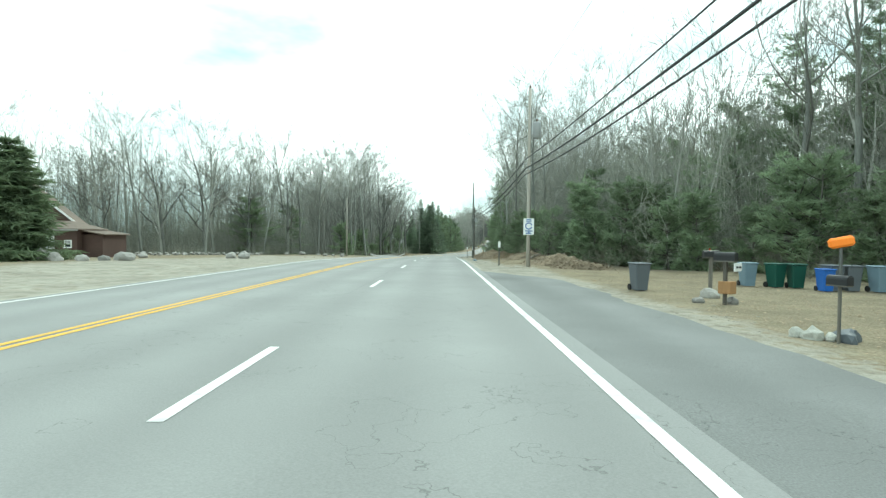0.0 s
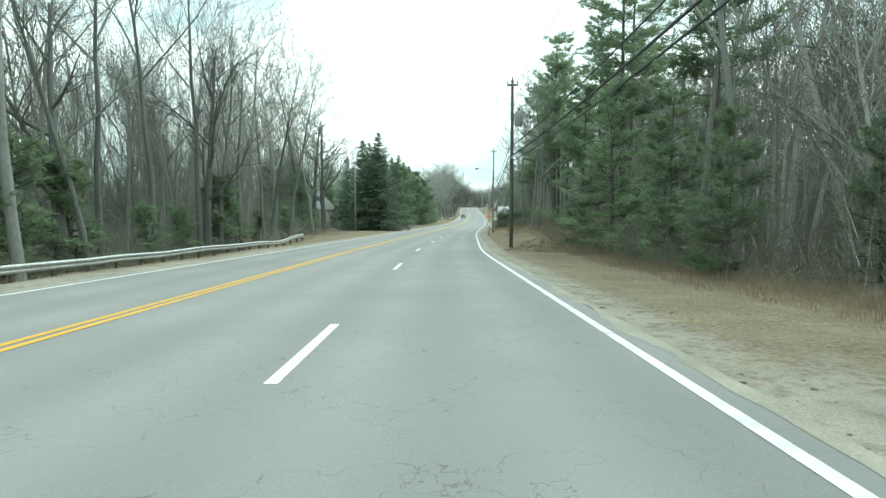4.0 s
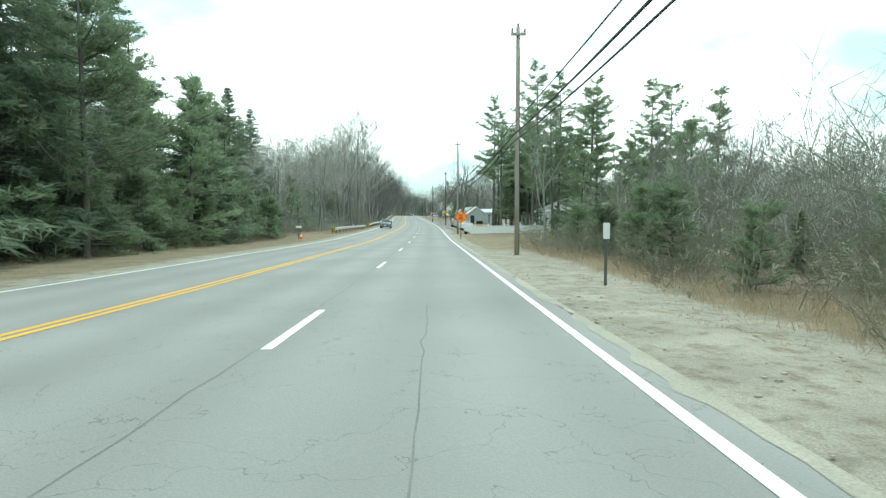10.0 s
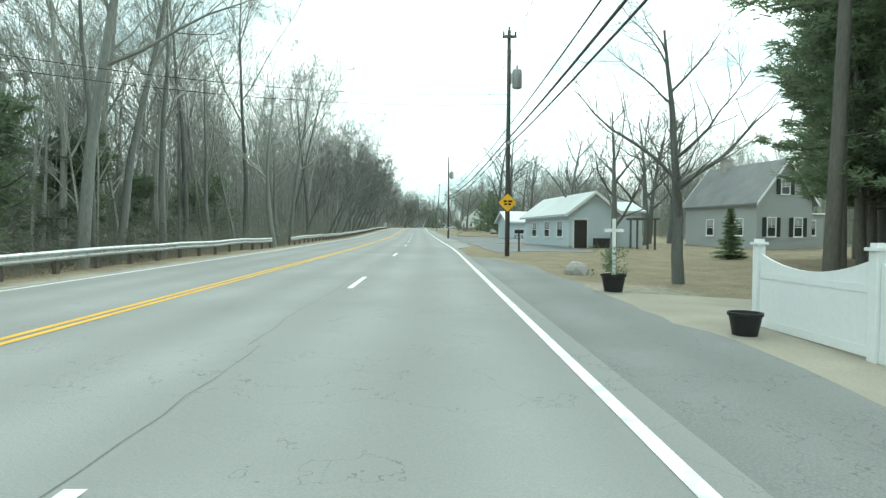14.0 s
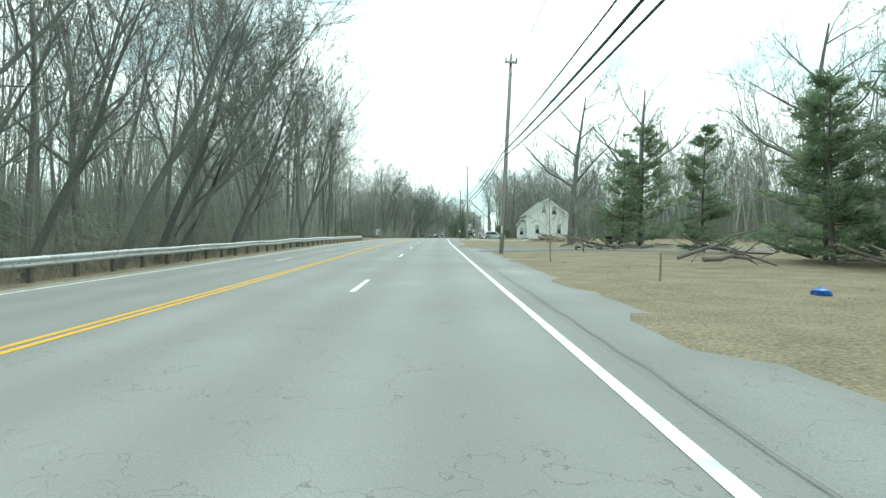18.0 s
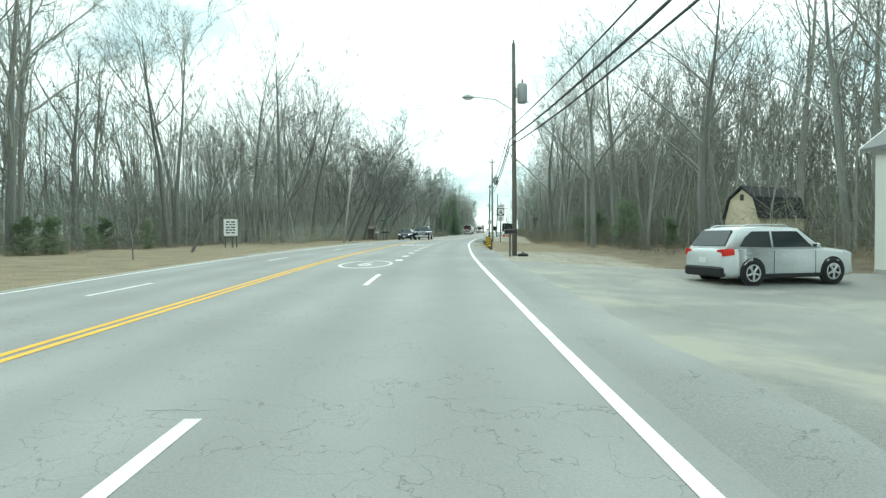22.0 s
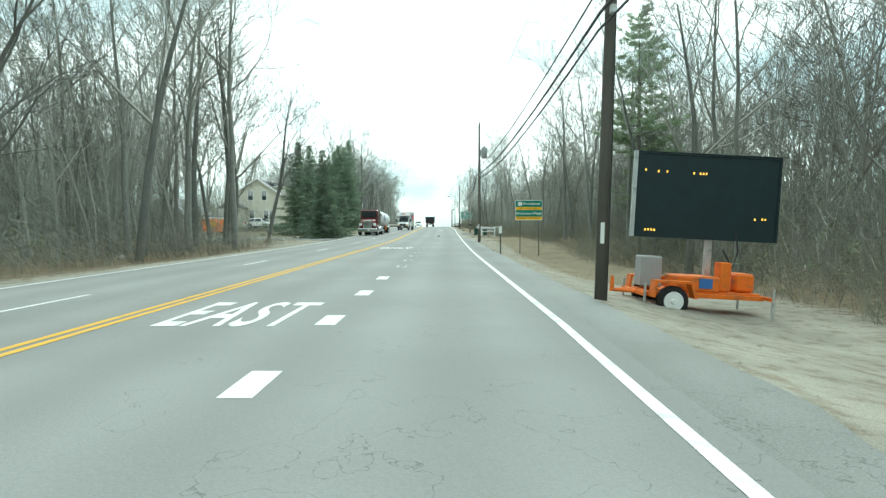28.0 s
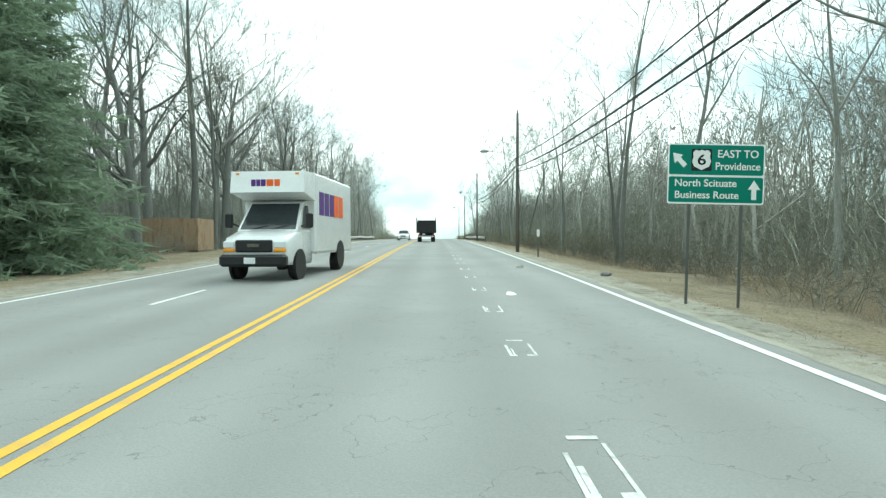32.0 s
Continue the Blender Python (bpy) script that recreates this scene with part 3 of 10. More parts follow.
def wobble(f, seed, amp=0.25):
    return lambda y: f(y) + amp * (noise.noise((y * 0.35, seed, 0.0)) + 0.6 * noise.noise((y * 1.3, seed, 5.0)))


road = tagged(new("road", strip("road", -109, 999, lambda y: left_edge(y) - 0.45, lambda y: right_edge(y) + 0.35, 0.0, M_ROAD, 2.0, 0.25)), "weathered grey asphalt road with fine cracks", "road", kind="structure")
for y0, y1, w in ((-60, 27, 2.6), (296, 326, 1.0), (320, 352, 2.0), (362, 470, 1.6), (470, 560, 1.0), (580, 614, 2.0), (640, 700, 0.9)):
    tagged(new("shoulder_paving", strip("shoulder_paving", y0, y1, lambda y: right_edge(y) + 0.352, wobble(lambda y, w=w, a=y0, b=y1: right_edge(y) + 0.36 + w * bump_at(y, a, b, 6), 4.0), -0.022, M_APRON if y0 in (-60, 320, 580) else M_SHOULDER, 0.7, 0.15)), "cracked asphalt shoulder beside the road", "shoulder", kind="structure")
M_DRIFT = mat("drifted_sand", (0.33, 0.312, 0.262), 0.95, 0.35, 1.2, 40, 0.3)
for sgn, y0, y1 in ((1, 28, 295), (1, 614, 640), (1, 700, 800), (-1, -40, 800)):
    e = right_edge if sgn > 0 else left_edge
    rag = lambda y, sgn=sgn: 0.13 * noise.noise((y * 0.5, 7.0 * sgn, 0)) + 0.10 * noise.noise((y * 1.9, 3.0 * sgn, 0)) + 0.06 * noise.noise((y * 5.3, 1.0 * sgn, 0))
    inner = lambda y, e=e, sgn=sgn, rag=rag: e(y) + sgn * min(0.46, max(0.12, 0.30 + 1.25 * rag(y)))
    outer = lambda y, e=e, sgn=sgn: e(y) + sgn * 0.48
    tagged(new("sand_drift", strip("sand_drift", y0, y1, inner if sgn > 0 else outer, outer if sgn > 0 else inner, 0.004, M_DRIFT, 0.35)), "pale sand drifted over the edge of the asphalt", "sand", kind="structure")
for sgn, y0, y1 in ((1, -109, 999), (-1, -109, 999)):
    e = right_edge if sgn > 0 else left_edge
    a = (lambda y: right_edge(y) - 0.06) if sgn > 0 else (lambda y: left_edge(y) - 0.06)
    b = (lambda y: right_edge(y) + 0.07) if sgn > 0 else (lambda y: left_edge(y) + 0.06)
    tagged(new("edge_line", strip("edge_line", y0, y1, a, b, 0.005, M_WHITE, 1.0)), "white painted edge line on the asphalt", "road marking", kind="structure")
for l in (-0.17, 0.05):
    tagged(new("centre_line", strip("centre_line", -109, 860, l, l + 0.12, 0.005, M_YELLOW, 1.0)), "yellow painted double centre line on the asphalt", "road marking", kind="structure")


def lane_line(y):
    return float(np.interp(y, [-110, 140, 300, 440, 560, 640, 680, 710, 728, 760, 1000], [3.25, 3.55, 3.4, 3.0, 2.95, 3.2, 3.28, 3.45, 3.6, 3.7, 3.8]))


def dash(y0, y1, off, w, material, label):
    f = off if callable(off) else (lambda y: off)
    return tagged(new("lane_dash", strip("lane_dash", y0, y1, lambda y: f(y) - w / 2, lambda y: f(y) + w / 2, 0.005, material, 1.5)), label, "road marking", "lane dashes", "structure")


# ---- trees ----
def spike(g, p, d, length, r):
    """A thin three-sided twig."""
    d = d.normalized()
    a = d.cross(Vector((0.31, 0.77, 0.55))).normalized()
    b = d.cross(a)
    q = [p + a * r, p + (b * 0.87 - a * 0.5) * r, p + (-b * 0.87 - a * 0.5) * r, p + d * length]
    g.add([tuple(v) for v in q], [(0, 1, 3), (1, 2, 3), (2, 0, 3)])


def wisp(g, p, d, length, r):
    """The finest twig, a sliver."""
    d = d.normalized()
    a = d.cross(Vector((0.31, 0.77, 0.55))).normalized() * r
    g.add([tuple(p - a), tuple(p + a), tuple(p + d * length)], [(0, 1, 2)])


def wander(rnd, d, k, up):
    return (d + Vector((rnd.uniform(-k, k), rnd.uniform(-k, k), rnd.uniform(-k, k) * 0.6 + up))).normalized()


def aside(rnd, d, angle, up=0.0):
    """A direction that leaves d by an angle, in degrees."""
    q = d.cross(Vector((rnd.uniform(-1, 1), rnd.uniform(-1, 1), rnd.uniform(-1, 1)))).normalized()
    return (d * math.cos(radians(angle)) + q * math.sin(radians(angle)) + Vector((0, 0, up))).normalized()


def limb(g, rnd, p, d, ln, r, n, sides, k=0.16, up=0.05, taper=0.55):
    """A bent branch: its points, its radii and its last direction."""
    pts, rs = [p], [r]
    for i in range(n):
        d = wander(rnd, d, k, up)
        p = p + d * ln / n
        pts.append(p)
        rs.append(max(0.008, r * (1 - (1 - taper) * (i + 1) / n)))
    g.tube(pts, rs, sides, caps=False)
    return pts, rs, d


def bare_tree(seed, h, r0, fork=0.34, limbs=6, lean=0.05, subs=5, twigs=8, open_=38, bark=None):
    """A leafless broadleaf tree: a trunk that forks into rising limbs, arching branches and fine twigs."""
    rnd = random.Random(seed)
    trunk, crown = Geo(), Geo()
    az = rnd.uniform(0, 6.28) if lean < 0.2 else 0.0
    d = Vector((math.cos(az) * lean, math.sin(az) * lean, 1)).normalized()
    pts, rs, d = limb(trunk, rnd, Vector((0, 0, -0.3)), d, h * 0.84, r0, 7, 7, 0.09, 0.02, 0.16)
    for i in range(limbs):
        t = fork + (0.98 - fork) * (i + rnd.random() * 0.7) / limbs
        k = min(6, int(t * 7))
        p, r = pts[k].lerp(pts[k + 1], t * 7 - k), rs[k]
        b = Vector((math.cos(i * 2.4 + rnd.uniform(-0.5, 0.5)), math.sin(i * 2.4 + rnd.uniform(-0.5, 0.5)), 0))
        ang = radians(open_ * rnd.uniform(0.6, 1.45))
        dl = (b * math.sin(ang) + (d * 0.5 + Vector((0, 0, 0.5))) * math.cos(ang)).normalized()
        ln = h * rnd.uniform(0.30, 0.46) * (1.2 - 0.55 * t)
        lp, lr, _ = limb(crown, rnd, p, dl, ln, r * 0.55, 5, 4, 0.24, 0.07, 0.18)
        for j in range(subs + 1):
            q = (j + rnd.random()) / (subs + 1) * 4.2 + 0.75
            m = min(4, int(q))
            o = lp[m].lerp(lp[m + 1], min(1.0, q - m))
            ln2 = ln * rnd.uniform(0.3, 0.6)
            bp, _, bd = limb(crown, rnd, o, aside(rnd, (lp[m + 1] - lp[m]).normalized(), rnd.uniform(25, 60), 0.15), ln2, max(0.014, lr[m] * 0.45), 3, 3, 0.3, 0.10, 0.35)
            for _ in range(4):
                m3 = rnd.choice((0, 1, 1, 2, 2))
                e = bp[m3].lerp(bp[m3 + 1], rnd.random())
                d3 = aside(rnd, bd, rnd.uniform(15, 60), 0.18)
                l3 = ln2 * rnd.uniform(0.35, 0.7)
                spike(crown, e, d3, l3, 0.010)
                for _ in range(twigs):
                    wisp(crown, e + d3 * l3 * rnd.uniform(0.1, 0.95), aside(rnd, d3, rnd.uniform(15, 60), 0.14), l3 * rnd.uniform(0.4, 0.85), 0.0085)
    return trunk.mesh("trunk", bark or M_BARK, True), crown.mesh("crown", bark or M_TWIG)


def larch_tree(seed, h):
    """A leafless larch: tiers of level boughs on a straight trunk."""
    rnd = random.Random(seed)
    trunk, crown = Geo(), Geo()
    trunk.tube([(0, 0, -0.3), (0.1, 0, h * 0.5), (0, 0, h)], [0.28, 0.17, 0.03], 9, caps=False)
    z = 0.16 * h
    while z < h * 0.98:
        f = z / h
        for k in range(3):
            az = rnd.uniform(0, 6.28)
            ln = h * 0.33 * (1.1 - f) ** 0.8 * rnd.uniform(0.6, 1.1) + 0.2
            d = Vector((math.cos(az), math.sin(az), rnd.uniform(-0.15, 0.12) + 0.4 * f))
            pts, _, dd = limb(crown, rnd, Vector((0.1 * min(1, 2 * f), 0, z)), d.normalized(), ln, 0.075 * (1.2 - f), 3, 4, 0.1, 0.09, 0.3)
            for _ in range(16):
                m = rnd.randint(0, 2)
                wisp(crown, pts[m].lerp(pts[m + 1], rnd.random()), aside(rnd, dd, rnd.uniform(20, 70), 0.0), ln * rnd.uniform(0.12, 0.35), 0.02)
        z += h * 0.024
    return trunk.mesh("trunk", M_OAKBARK, True), crown.mesh("crown", M_OAKBARK)


def needles(g, rnd, p, size, n, flat=0.5, droop=0.0, along=None):
    """A clump of fine needle sprays, drawn out along a bough where one is given."""
    for _ in range(n):
        d = Vector((rnd.gauss(0, 1), rnd.gauss(0, 1), rnd.gauss(0, 1) * flat - droop))
        d = (d + along * 1.1).normalized() if along else d.normalized()
        o = p + Vector((rnd.gauss(0, 0.30), rnd.gauss(0, 0.30), rnd.gauss(0, 0.30) * flat)) * size
        s = d.cross(Vector((rnd.uniform(-1, 1), rnd.uniform(-1, 1), rnd.uniform(-1, 1)))).normalized() * size * rnd.uniform(0.045, 0.095)
        e = o + d * size * rnd.uniform(0.5, 1.05)
        g.add([tuple(o - s), tuple(o + s), tuple(e)], [(0, 1, 2)])


def white_pine(seed, h, bare=0.4, spread=0.19, r0=0.17, fill=1.0, gap=1.0, tuft=1.0):
    """Whorls of level boughs with upturned ends, each a plate of soft needle clumps, with sky between the tiers."""
    rnd = random.Random(seed)
    trunk, crown = Geo(), Geo()
    pts = [Vector((0.25 * math.sin(2.2 * t + seed), 0.25 * math.sin(1.7 * t), h * t - 0.3)) for t in np.linspace(0, 1, 8)]
    trunk.tube(pts, [r0 * (1.02 - t) ** 0.8 + 0.01 for t in np.linspace(0, 1, 8)], 7, caps=False)
    for _ in range(int(9 * bare)):
        z, az = rnd.uniform(0.12, bare) * h, rnd.uniform(0, 6.28)
        spike(trunk, Vector((pts[int(z / h * 7)].x, pts[int(z / h * 7)].y, z)), Vector((math.cos(az), math.sin(az), rnd.uniform(-0.2, 0.3))), rnd.uniform(0.8, 2.4), 0.03)
    z = bare * h
    while z < h - 0.4:
        f = (z / h - bare) / (1 - bare)
        tier = rnd.uniform(0.65, 1.15)
        for k in range(rnd.randint(3, 5)):
            az, ln = rnd.uniform(0, 6.28), h * spread * tier * (0.55 + 0.5 * math.sin(min(1.0, f * 2.2 + 0.35) * 1.57)) * (1.05 - f * 0.85) * rnd.uniform(0.6, 1.15) + 0.25
            d = Vector((math.cos(az), math.sin(az), rnd.uniform(-0.1, 0.25) + 0.45 * f))
            p0 = Vector((pts[int(z / h * 7)].x, pts[int(z / h * 7)].y, z + rnd.uniform(-0.022, 0.022) * h))
            p1, p2 = p0 + d * ln * 0.55, p0 + d * ln + Vector((0, 0, 0.16 * ln))
            trunk.tube([p0, p1, p2], [0.045 * (1.2 - f), 0.026, 0.010], 3, caps=False)
            w = Vector((-math.sin(az), math.cos(az), 0))
            for q in range(8):
                t = 0.28 + 0.72 * (q + rnd.random()) / 8
                o = p0.lerp(p1, t / 0.55) if t < 0.55 else p1.lerp(p2, (t - 0.55) / 0.45)
                o = o + w * ln * 0.28 * rnd.uniform(-1, 1) * (1.15 - abs(t - 0.65)) + Vector((0, 0, rnd.uniform(-0.08, 0.18)))
                needles(crown, rnd, o, (0.34 + 0.016 * h * (1 - f) * rnd.uniform(0.6, 1.2)) * tuft, int(26 * fill), 0.45, -0.25, d.normalized() * 0.6)
        z += rnd.uniform(0.55, 1.15) * (h / 16) * gap
    needles(crown, rnd, Vector((pts[7].x, pts[7].y, h - 0.4)), 0.5, 30, 1.2, -0.8)
    return trunk.mesh("trunk", M_PINEBARK, True), crown.mesh("crown", M_PINE)


def spruce(seed, h, spread=0.2, low=0.03, material=None, dense=1.0):
    """Drooping, uneven boughs round a straight trunk, sparse and pointed towards the top."""
    rnd = random.Random(seed)
    trunk, crown = Geo(), Geo()
    trunk.tube([(0, 0, -0.3), (0, 0, h * 0.5), (0, 0, h)], [0.015 * h + 0.05, 0.009 * h + 0.03, 0.015], 7, caps=False)
    z = low * h
    while z < h:
        f = z / h
        reach = h * spread * (1 - f) ** 0.8 * rnd.uniform(0.7, 1.15) + 0.12
        n = max(3, int(8 * dense * (1 - f * 0.6)))
        a0 = rnd.uniform(0, 6.28)
        for k in range(n):
            az = a0 + 6.28 * k / n + rnd.uniform(-0.35, 0.35)
            ln = reach * rnd.uniform(0.5, 1.2)
            d = Vector((math.cos(az), math.sin(az), 0.22 - 0.5 * (1 - f)))
            p0 = Vector((0, 0, z + rnd.uniform(-0.02, 0.02) * h * (1.1 - f)))
            p1 = p0 + d * ln
            p1.z += 0.14 * ln
            trunk.tube([p0, p1], [0.006 * h * (1 - f) * 0.4 + 0.008, 0.006], 3, caps=False)
            for q in range(4):
                t = 0.3 + 0.7 * q / 3
                needles(crown, rnd, p0.lerp(p1, t), 0.26 + 0.2 * reach * (1.15 - 0.5 * t), 26, 0.4, 0.25, d.normalized() * 0.5)
        z += (0.30 + 0.028 * h * (1 - f)) / dense ** 0.5
    needles(crown, rnd, Vector((0, 0, h)), 0.4, 14, 1.5, -0.8)
    return trunk.mesh("trunk", M_BARK, True), crown.mesh("crown", material or M_SPRUCE)


def tree_thing(name, meshes, label, category, group):
    t = thing(name, label, category, group)
    part("trunk", meshes[0], None, t)
    part("crown", meshes[1], None, t)
    return t


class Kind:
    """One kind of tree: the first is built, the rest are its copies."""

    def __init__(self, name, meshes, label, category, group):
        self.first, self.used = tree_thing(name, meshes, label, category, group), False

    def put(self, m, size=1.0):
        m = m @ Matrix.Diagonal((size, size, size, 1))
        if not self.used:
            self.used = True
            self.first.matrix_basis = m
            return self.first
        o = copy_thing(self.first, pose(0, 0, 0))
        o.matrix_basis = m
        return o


G_WOODS = "trees of the roadside woods"
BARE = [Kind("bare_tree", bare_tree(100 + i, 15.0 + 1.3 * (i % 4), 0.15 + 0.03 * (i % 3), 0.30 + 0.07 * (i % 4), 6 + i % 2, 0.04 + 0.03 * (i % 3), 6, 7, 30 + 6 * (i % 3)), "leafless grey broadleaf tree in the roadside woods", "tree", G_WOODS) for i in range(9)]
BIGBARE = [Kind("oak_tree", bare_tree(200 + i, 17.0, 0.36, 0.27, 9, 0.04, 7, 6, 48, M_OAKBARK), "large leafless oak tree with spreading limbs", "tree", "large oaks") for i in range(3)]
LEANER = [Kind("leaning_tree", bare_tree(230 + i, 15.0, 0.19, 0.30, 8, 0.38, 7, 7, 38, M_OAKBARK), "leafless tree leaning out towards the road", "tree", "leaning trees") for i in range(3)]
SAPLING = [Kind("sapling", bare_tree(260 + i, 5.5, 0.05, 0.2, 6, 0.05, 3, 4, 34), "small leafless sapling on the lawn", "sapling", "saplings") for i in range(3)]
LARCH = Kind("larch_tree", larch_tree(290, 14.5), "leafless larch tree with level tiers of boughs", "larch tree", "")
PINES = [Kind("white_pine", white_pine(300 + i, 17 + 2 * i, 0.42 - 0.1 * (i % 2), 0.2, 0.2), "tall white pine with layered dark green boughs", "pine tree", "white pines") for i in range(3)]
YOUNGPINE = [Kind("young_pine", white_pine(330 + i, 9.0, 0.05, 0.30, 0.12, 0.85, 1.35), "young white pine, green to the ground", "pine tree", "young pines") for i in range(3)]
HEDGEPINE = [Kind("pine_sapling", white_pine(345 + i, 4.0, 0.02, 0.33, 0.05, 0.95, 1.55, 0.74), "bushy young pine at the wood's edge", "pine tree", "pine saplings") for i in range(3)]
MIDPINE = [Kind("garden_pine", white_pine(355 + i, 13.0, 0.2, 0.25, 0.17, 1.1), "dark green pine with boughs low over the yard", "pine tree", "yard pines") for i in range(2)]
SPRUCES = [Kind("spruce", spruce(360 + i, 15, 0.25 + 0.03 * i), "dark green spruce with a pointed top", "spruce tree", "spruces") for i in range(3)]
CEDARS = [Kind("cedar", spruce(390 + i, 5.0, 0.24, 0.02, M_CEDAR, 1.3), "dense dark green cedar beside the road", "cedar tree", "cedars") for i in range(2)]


def woods_block(seed, trees=12, subs=5, twigs=5, r1=0.017, stems=60):
    """Twelve metres of crowded thin trees further back, with young stems between them."""
    rnd = random.Random(seed)
    g = Geo()
    for _ in range(trees):
        h, r = rnd.uniform(11, 18), rnd.uniform(0.06, 0.15)
        d = Vector((rnd.gauss(0, 0.07), rnd.gauss(0, 0.07), 1)).normalized()
        pts, rs, d = limb(g, rnd, Vector((rnd.uniform(0, 14), rnd.uniform(-6.3, 6.3), -1.0)), d, h * 0.85, r, 4, 4, 0.12, 0.02, 0.2)
        for i in range(7):
            t = 0.32 + 0.66 * (i + rnd.random() * 0.7) / 7
            k = min(3, int(t * 4))
            o = pts[k].lerp(pts[k + 1], t * 4 - k)
            dl = aside(rnd, d, rnd.uniform(20, 55), 0.15)
            ln = h * rnd.uniform(0.20, 0.38) * (1.2 - 0.5 * t)
            lp, _, _ = limb(g, rnd, o, dl, ln, rs[k] * 0.45, 2, 3, 0.25, 0.12, 0.25)
            for _ in range(subs):
                m = rnd.randint(0, 1)
                e = lp[m].lerp(lp[m + 1], rnd.uniform(0.3, 1) if m == 0 else rnd.random())
                d2, l2 = aside(rnd, dl, rnd.uniform(20, 55), 0.2), ln * rnd.uniform(0.35, 0.65)
                spike(g, e, d2, l2, 0.014)
                for _ in range(twigs):
                    wisp(g, e + d2 * l2 * rnd.uniform(0.15, 0.95), aside(rnd, d2, rnd.uniform(15, 60), 0.14), l2 * rnd.uniform(0.35, 0.8), r1)
    for _ in range(stems):
        o = Vector((rnd.uniform(0, 14), rnd.uniform(-6.4, 6.4), rnd.uniform(-0.6, 2.4)))
        wisp(g, o, Vector((rnd.gauss(0, 0.3), rnd.gauss(0, 0.3), 1)), rnd.uniform(1.5, 5.5), rnd.uniform(0.012, 0.03))
    return g.mesh("far_woods", M_TWIG)


def deep_block(seed):
    """Twelve metres of the wood's depth: close-standing stems and saplings, thinning out upwards."""
    rnd = random.Random(seed)
    g = Geo()
    for _ in range(620):
        x, y = rnd.uniform(0, 12), rnd.uniform(-6.6, 6.6)
        z, ln = rnd.uniform(-0.6, 3.2), rnd.uniform(2.0, 5.0)
        wisp(g, Vector((x, y, z)), Vector((rnd.gauss(0, 0.22), rnd.gauss(0, 0.22), 1)), ln, rnd.uniform(0.025, 0.05))
        for _ in range(2):
            wisp(g, Vector((x, y, z + ln * rnd.uniform(0.1, 0.6))), Vector((rnd.gauss(0, 0.8), rnd.gauss(0, 0.8), rnd.uniform(0.3, 1.2))), rnd.uniform(0.8, 2.4), rnd.uniform(0.018, 0.034))
    for _ in range(16):
        o = Vector((rnd.uniform(0, 12), rnd.uniform(-6.4, 6.4), -0.8))
        limb(g, rnd, o, Vector((rnd.gauss(0, 0.05), rnd.gauss(0, 0.05), 1)), rnd.uniform(8, 15), rnd.uniform(0.05, 0.12), 3, 3, 0.08, 0.02, 0.3)
    for _ in range(260):
        o = Vector((rnd.uniform(0, 12), rnd.uniform(-6.4, 6.4), rnd.uniform(4, 11)))
        wisp(g, o, Vector((rnd.gauss(0, 0.5), rnd.gauss(0, 0.5), 1)), rnd.uniform(1.5, 3.5), rnd.uniform(0.015, 0.035))
    return g.mesh("deep_woods", M_THICKET)


def thicket_block(seed):
    """Twelve metres of dense tangled brush that closes the view into the woods."""
    rnd = random.Random(seed)
    g = Geo()
    for _ in range(640):
        x, y = rnd.uniform(0, 6), rnd.uniform(-6.4, 6.4)
        z = max(0.0, rnd.gauss(1.5, 1.4))
        d = Vector((rnd.gauss(0, 0.7), rnd.gauss(0, 0.7), rnd.uniform(0.3, 1.4)))
        ln = rnd.uniform(0.8, 2.6)
        wisp(g, Vector((x, y, z - 0.3)), d, ln, rnd.uniform(0.006, 0.016))
        for _ in range(2):
            wisp(g, Vector((x, y, z - 0.3)) + d.normalized() * ln * rnd.uniform(0.2, 0.8), Vector((rnd.gauss(0, 1), rnd.gauss(0, 1), rnd.uniform(0, 1))), ln * rnd.uniform(0.3, 0.7), rnd.uniform(0.006, 0.012))
    return g.mesh("thicket", M_THICKET)


def brush_block(seed, green):
    """Twelve metres of waist-high to head-high undergrowth."""
    rnd = random.Random(seed)
    g = Geo()
    for _ in range(46):
        x, y, h = rnd.uniform(0, 5), rnd.uniform(-6.2, 6.2), rnd.uniform(0.8, 2.9)
        for _ in range(7):
            d = Vector((rnd.gauss(0, 0.5), rnd.gauss(0, 0.5), 1))
            o = Vector((x, y, -0.15)) + Vector((rnd.gauss(0, 0.2), rnd.gauss(0, 0.2), 0))
            wisp(g, o, d, h * rnd.uniform(0.6, 1), 0.010)
            for _ in range(10):
                wisp(g, o + d.normalized() * h * rnd.uniform(0.15, 0.85), Vector((rnd.gauss(0, 1), rnd.gauss(0, 1), rnd.uniform(-0.1, 1.2))), h * rnd.uniform(0.15, 0.4), 0.0065)
    k = Geo()
    for _ in range(green * 2):
        p = Vector((rnd.uniform(0, 5), rnd.uniform(-6.2, 6.2), rnd.uniform(0.1, 1.9)))
        needles(k, rnd, p, 0.2, 14, 0.8)
    me = g.mesh("undergrowth", M_BRUSH)
    if green:
        me2 = k.mesh("undergrowth", M_BRUSHLEAF)
        bm = bmesh.new()
        bm.from_mesh(me)
        nf = len(bm.faces)
        bm.from_mesh(me2)
        bm.faces.ensure_lookup_table()
        for f in bm.faces[nf:]:
            f.material_index = 1
        me.materials.append(M_BRUSHLEAF)
        bm.to_mesh(me)
        bm.free()
    return me


WOODS_M = [woods_block(500 + i) for i in range(6)]
DEEP_M = [deep_block(540 + i) for i in range(4)]
THICKET_M = [thicket_block(580 + i) for i in range(4)]
BRUSH_M = [brush_block(600 + i, gr) for i, gr in enumerate((0, 25, 60, 110))]


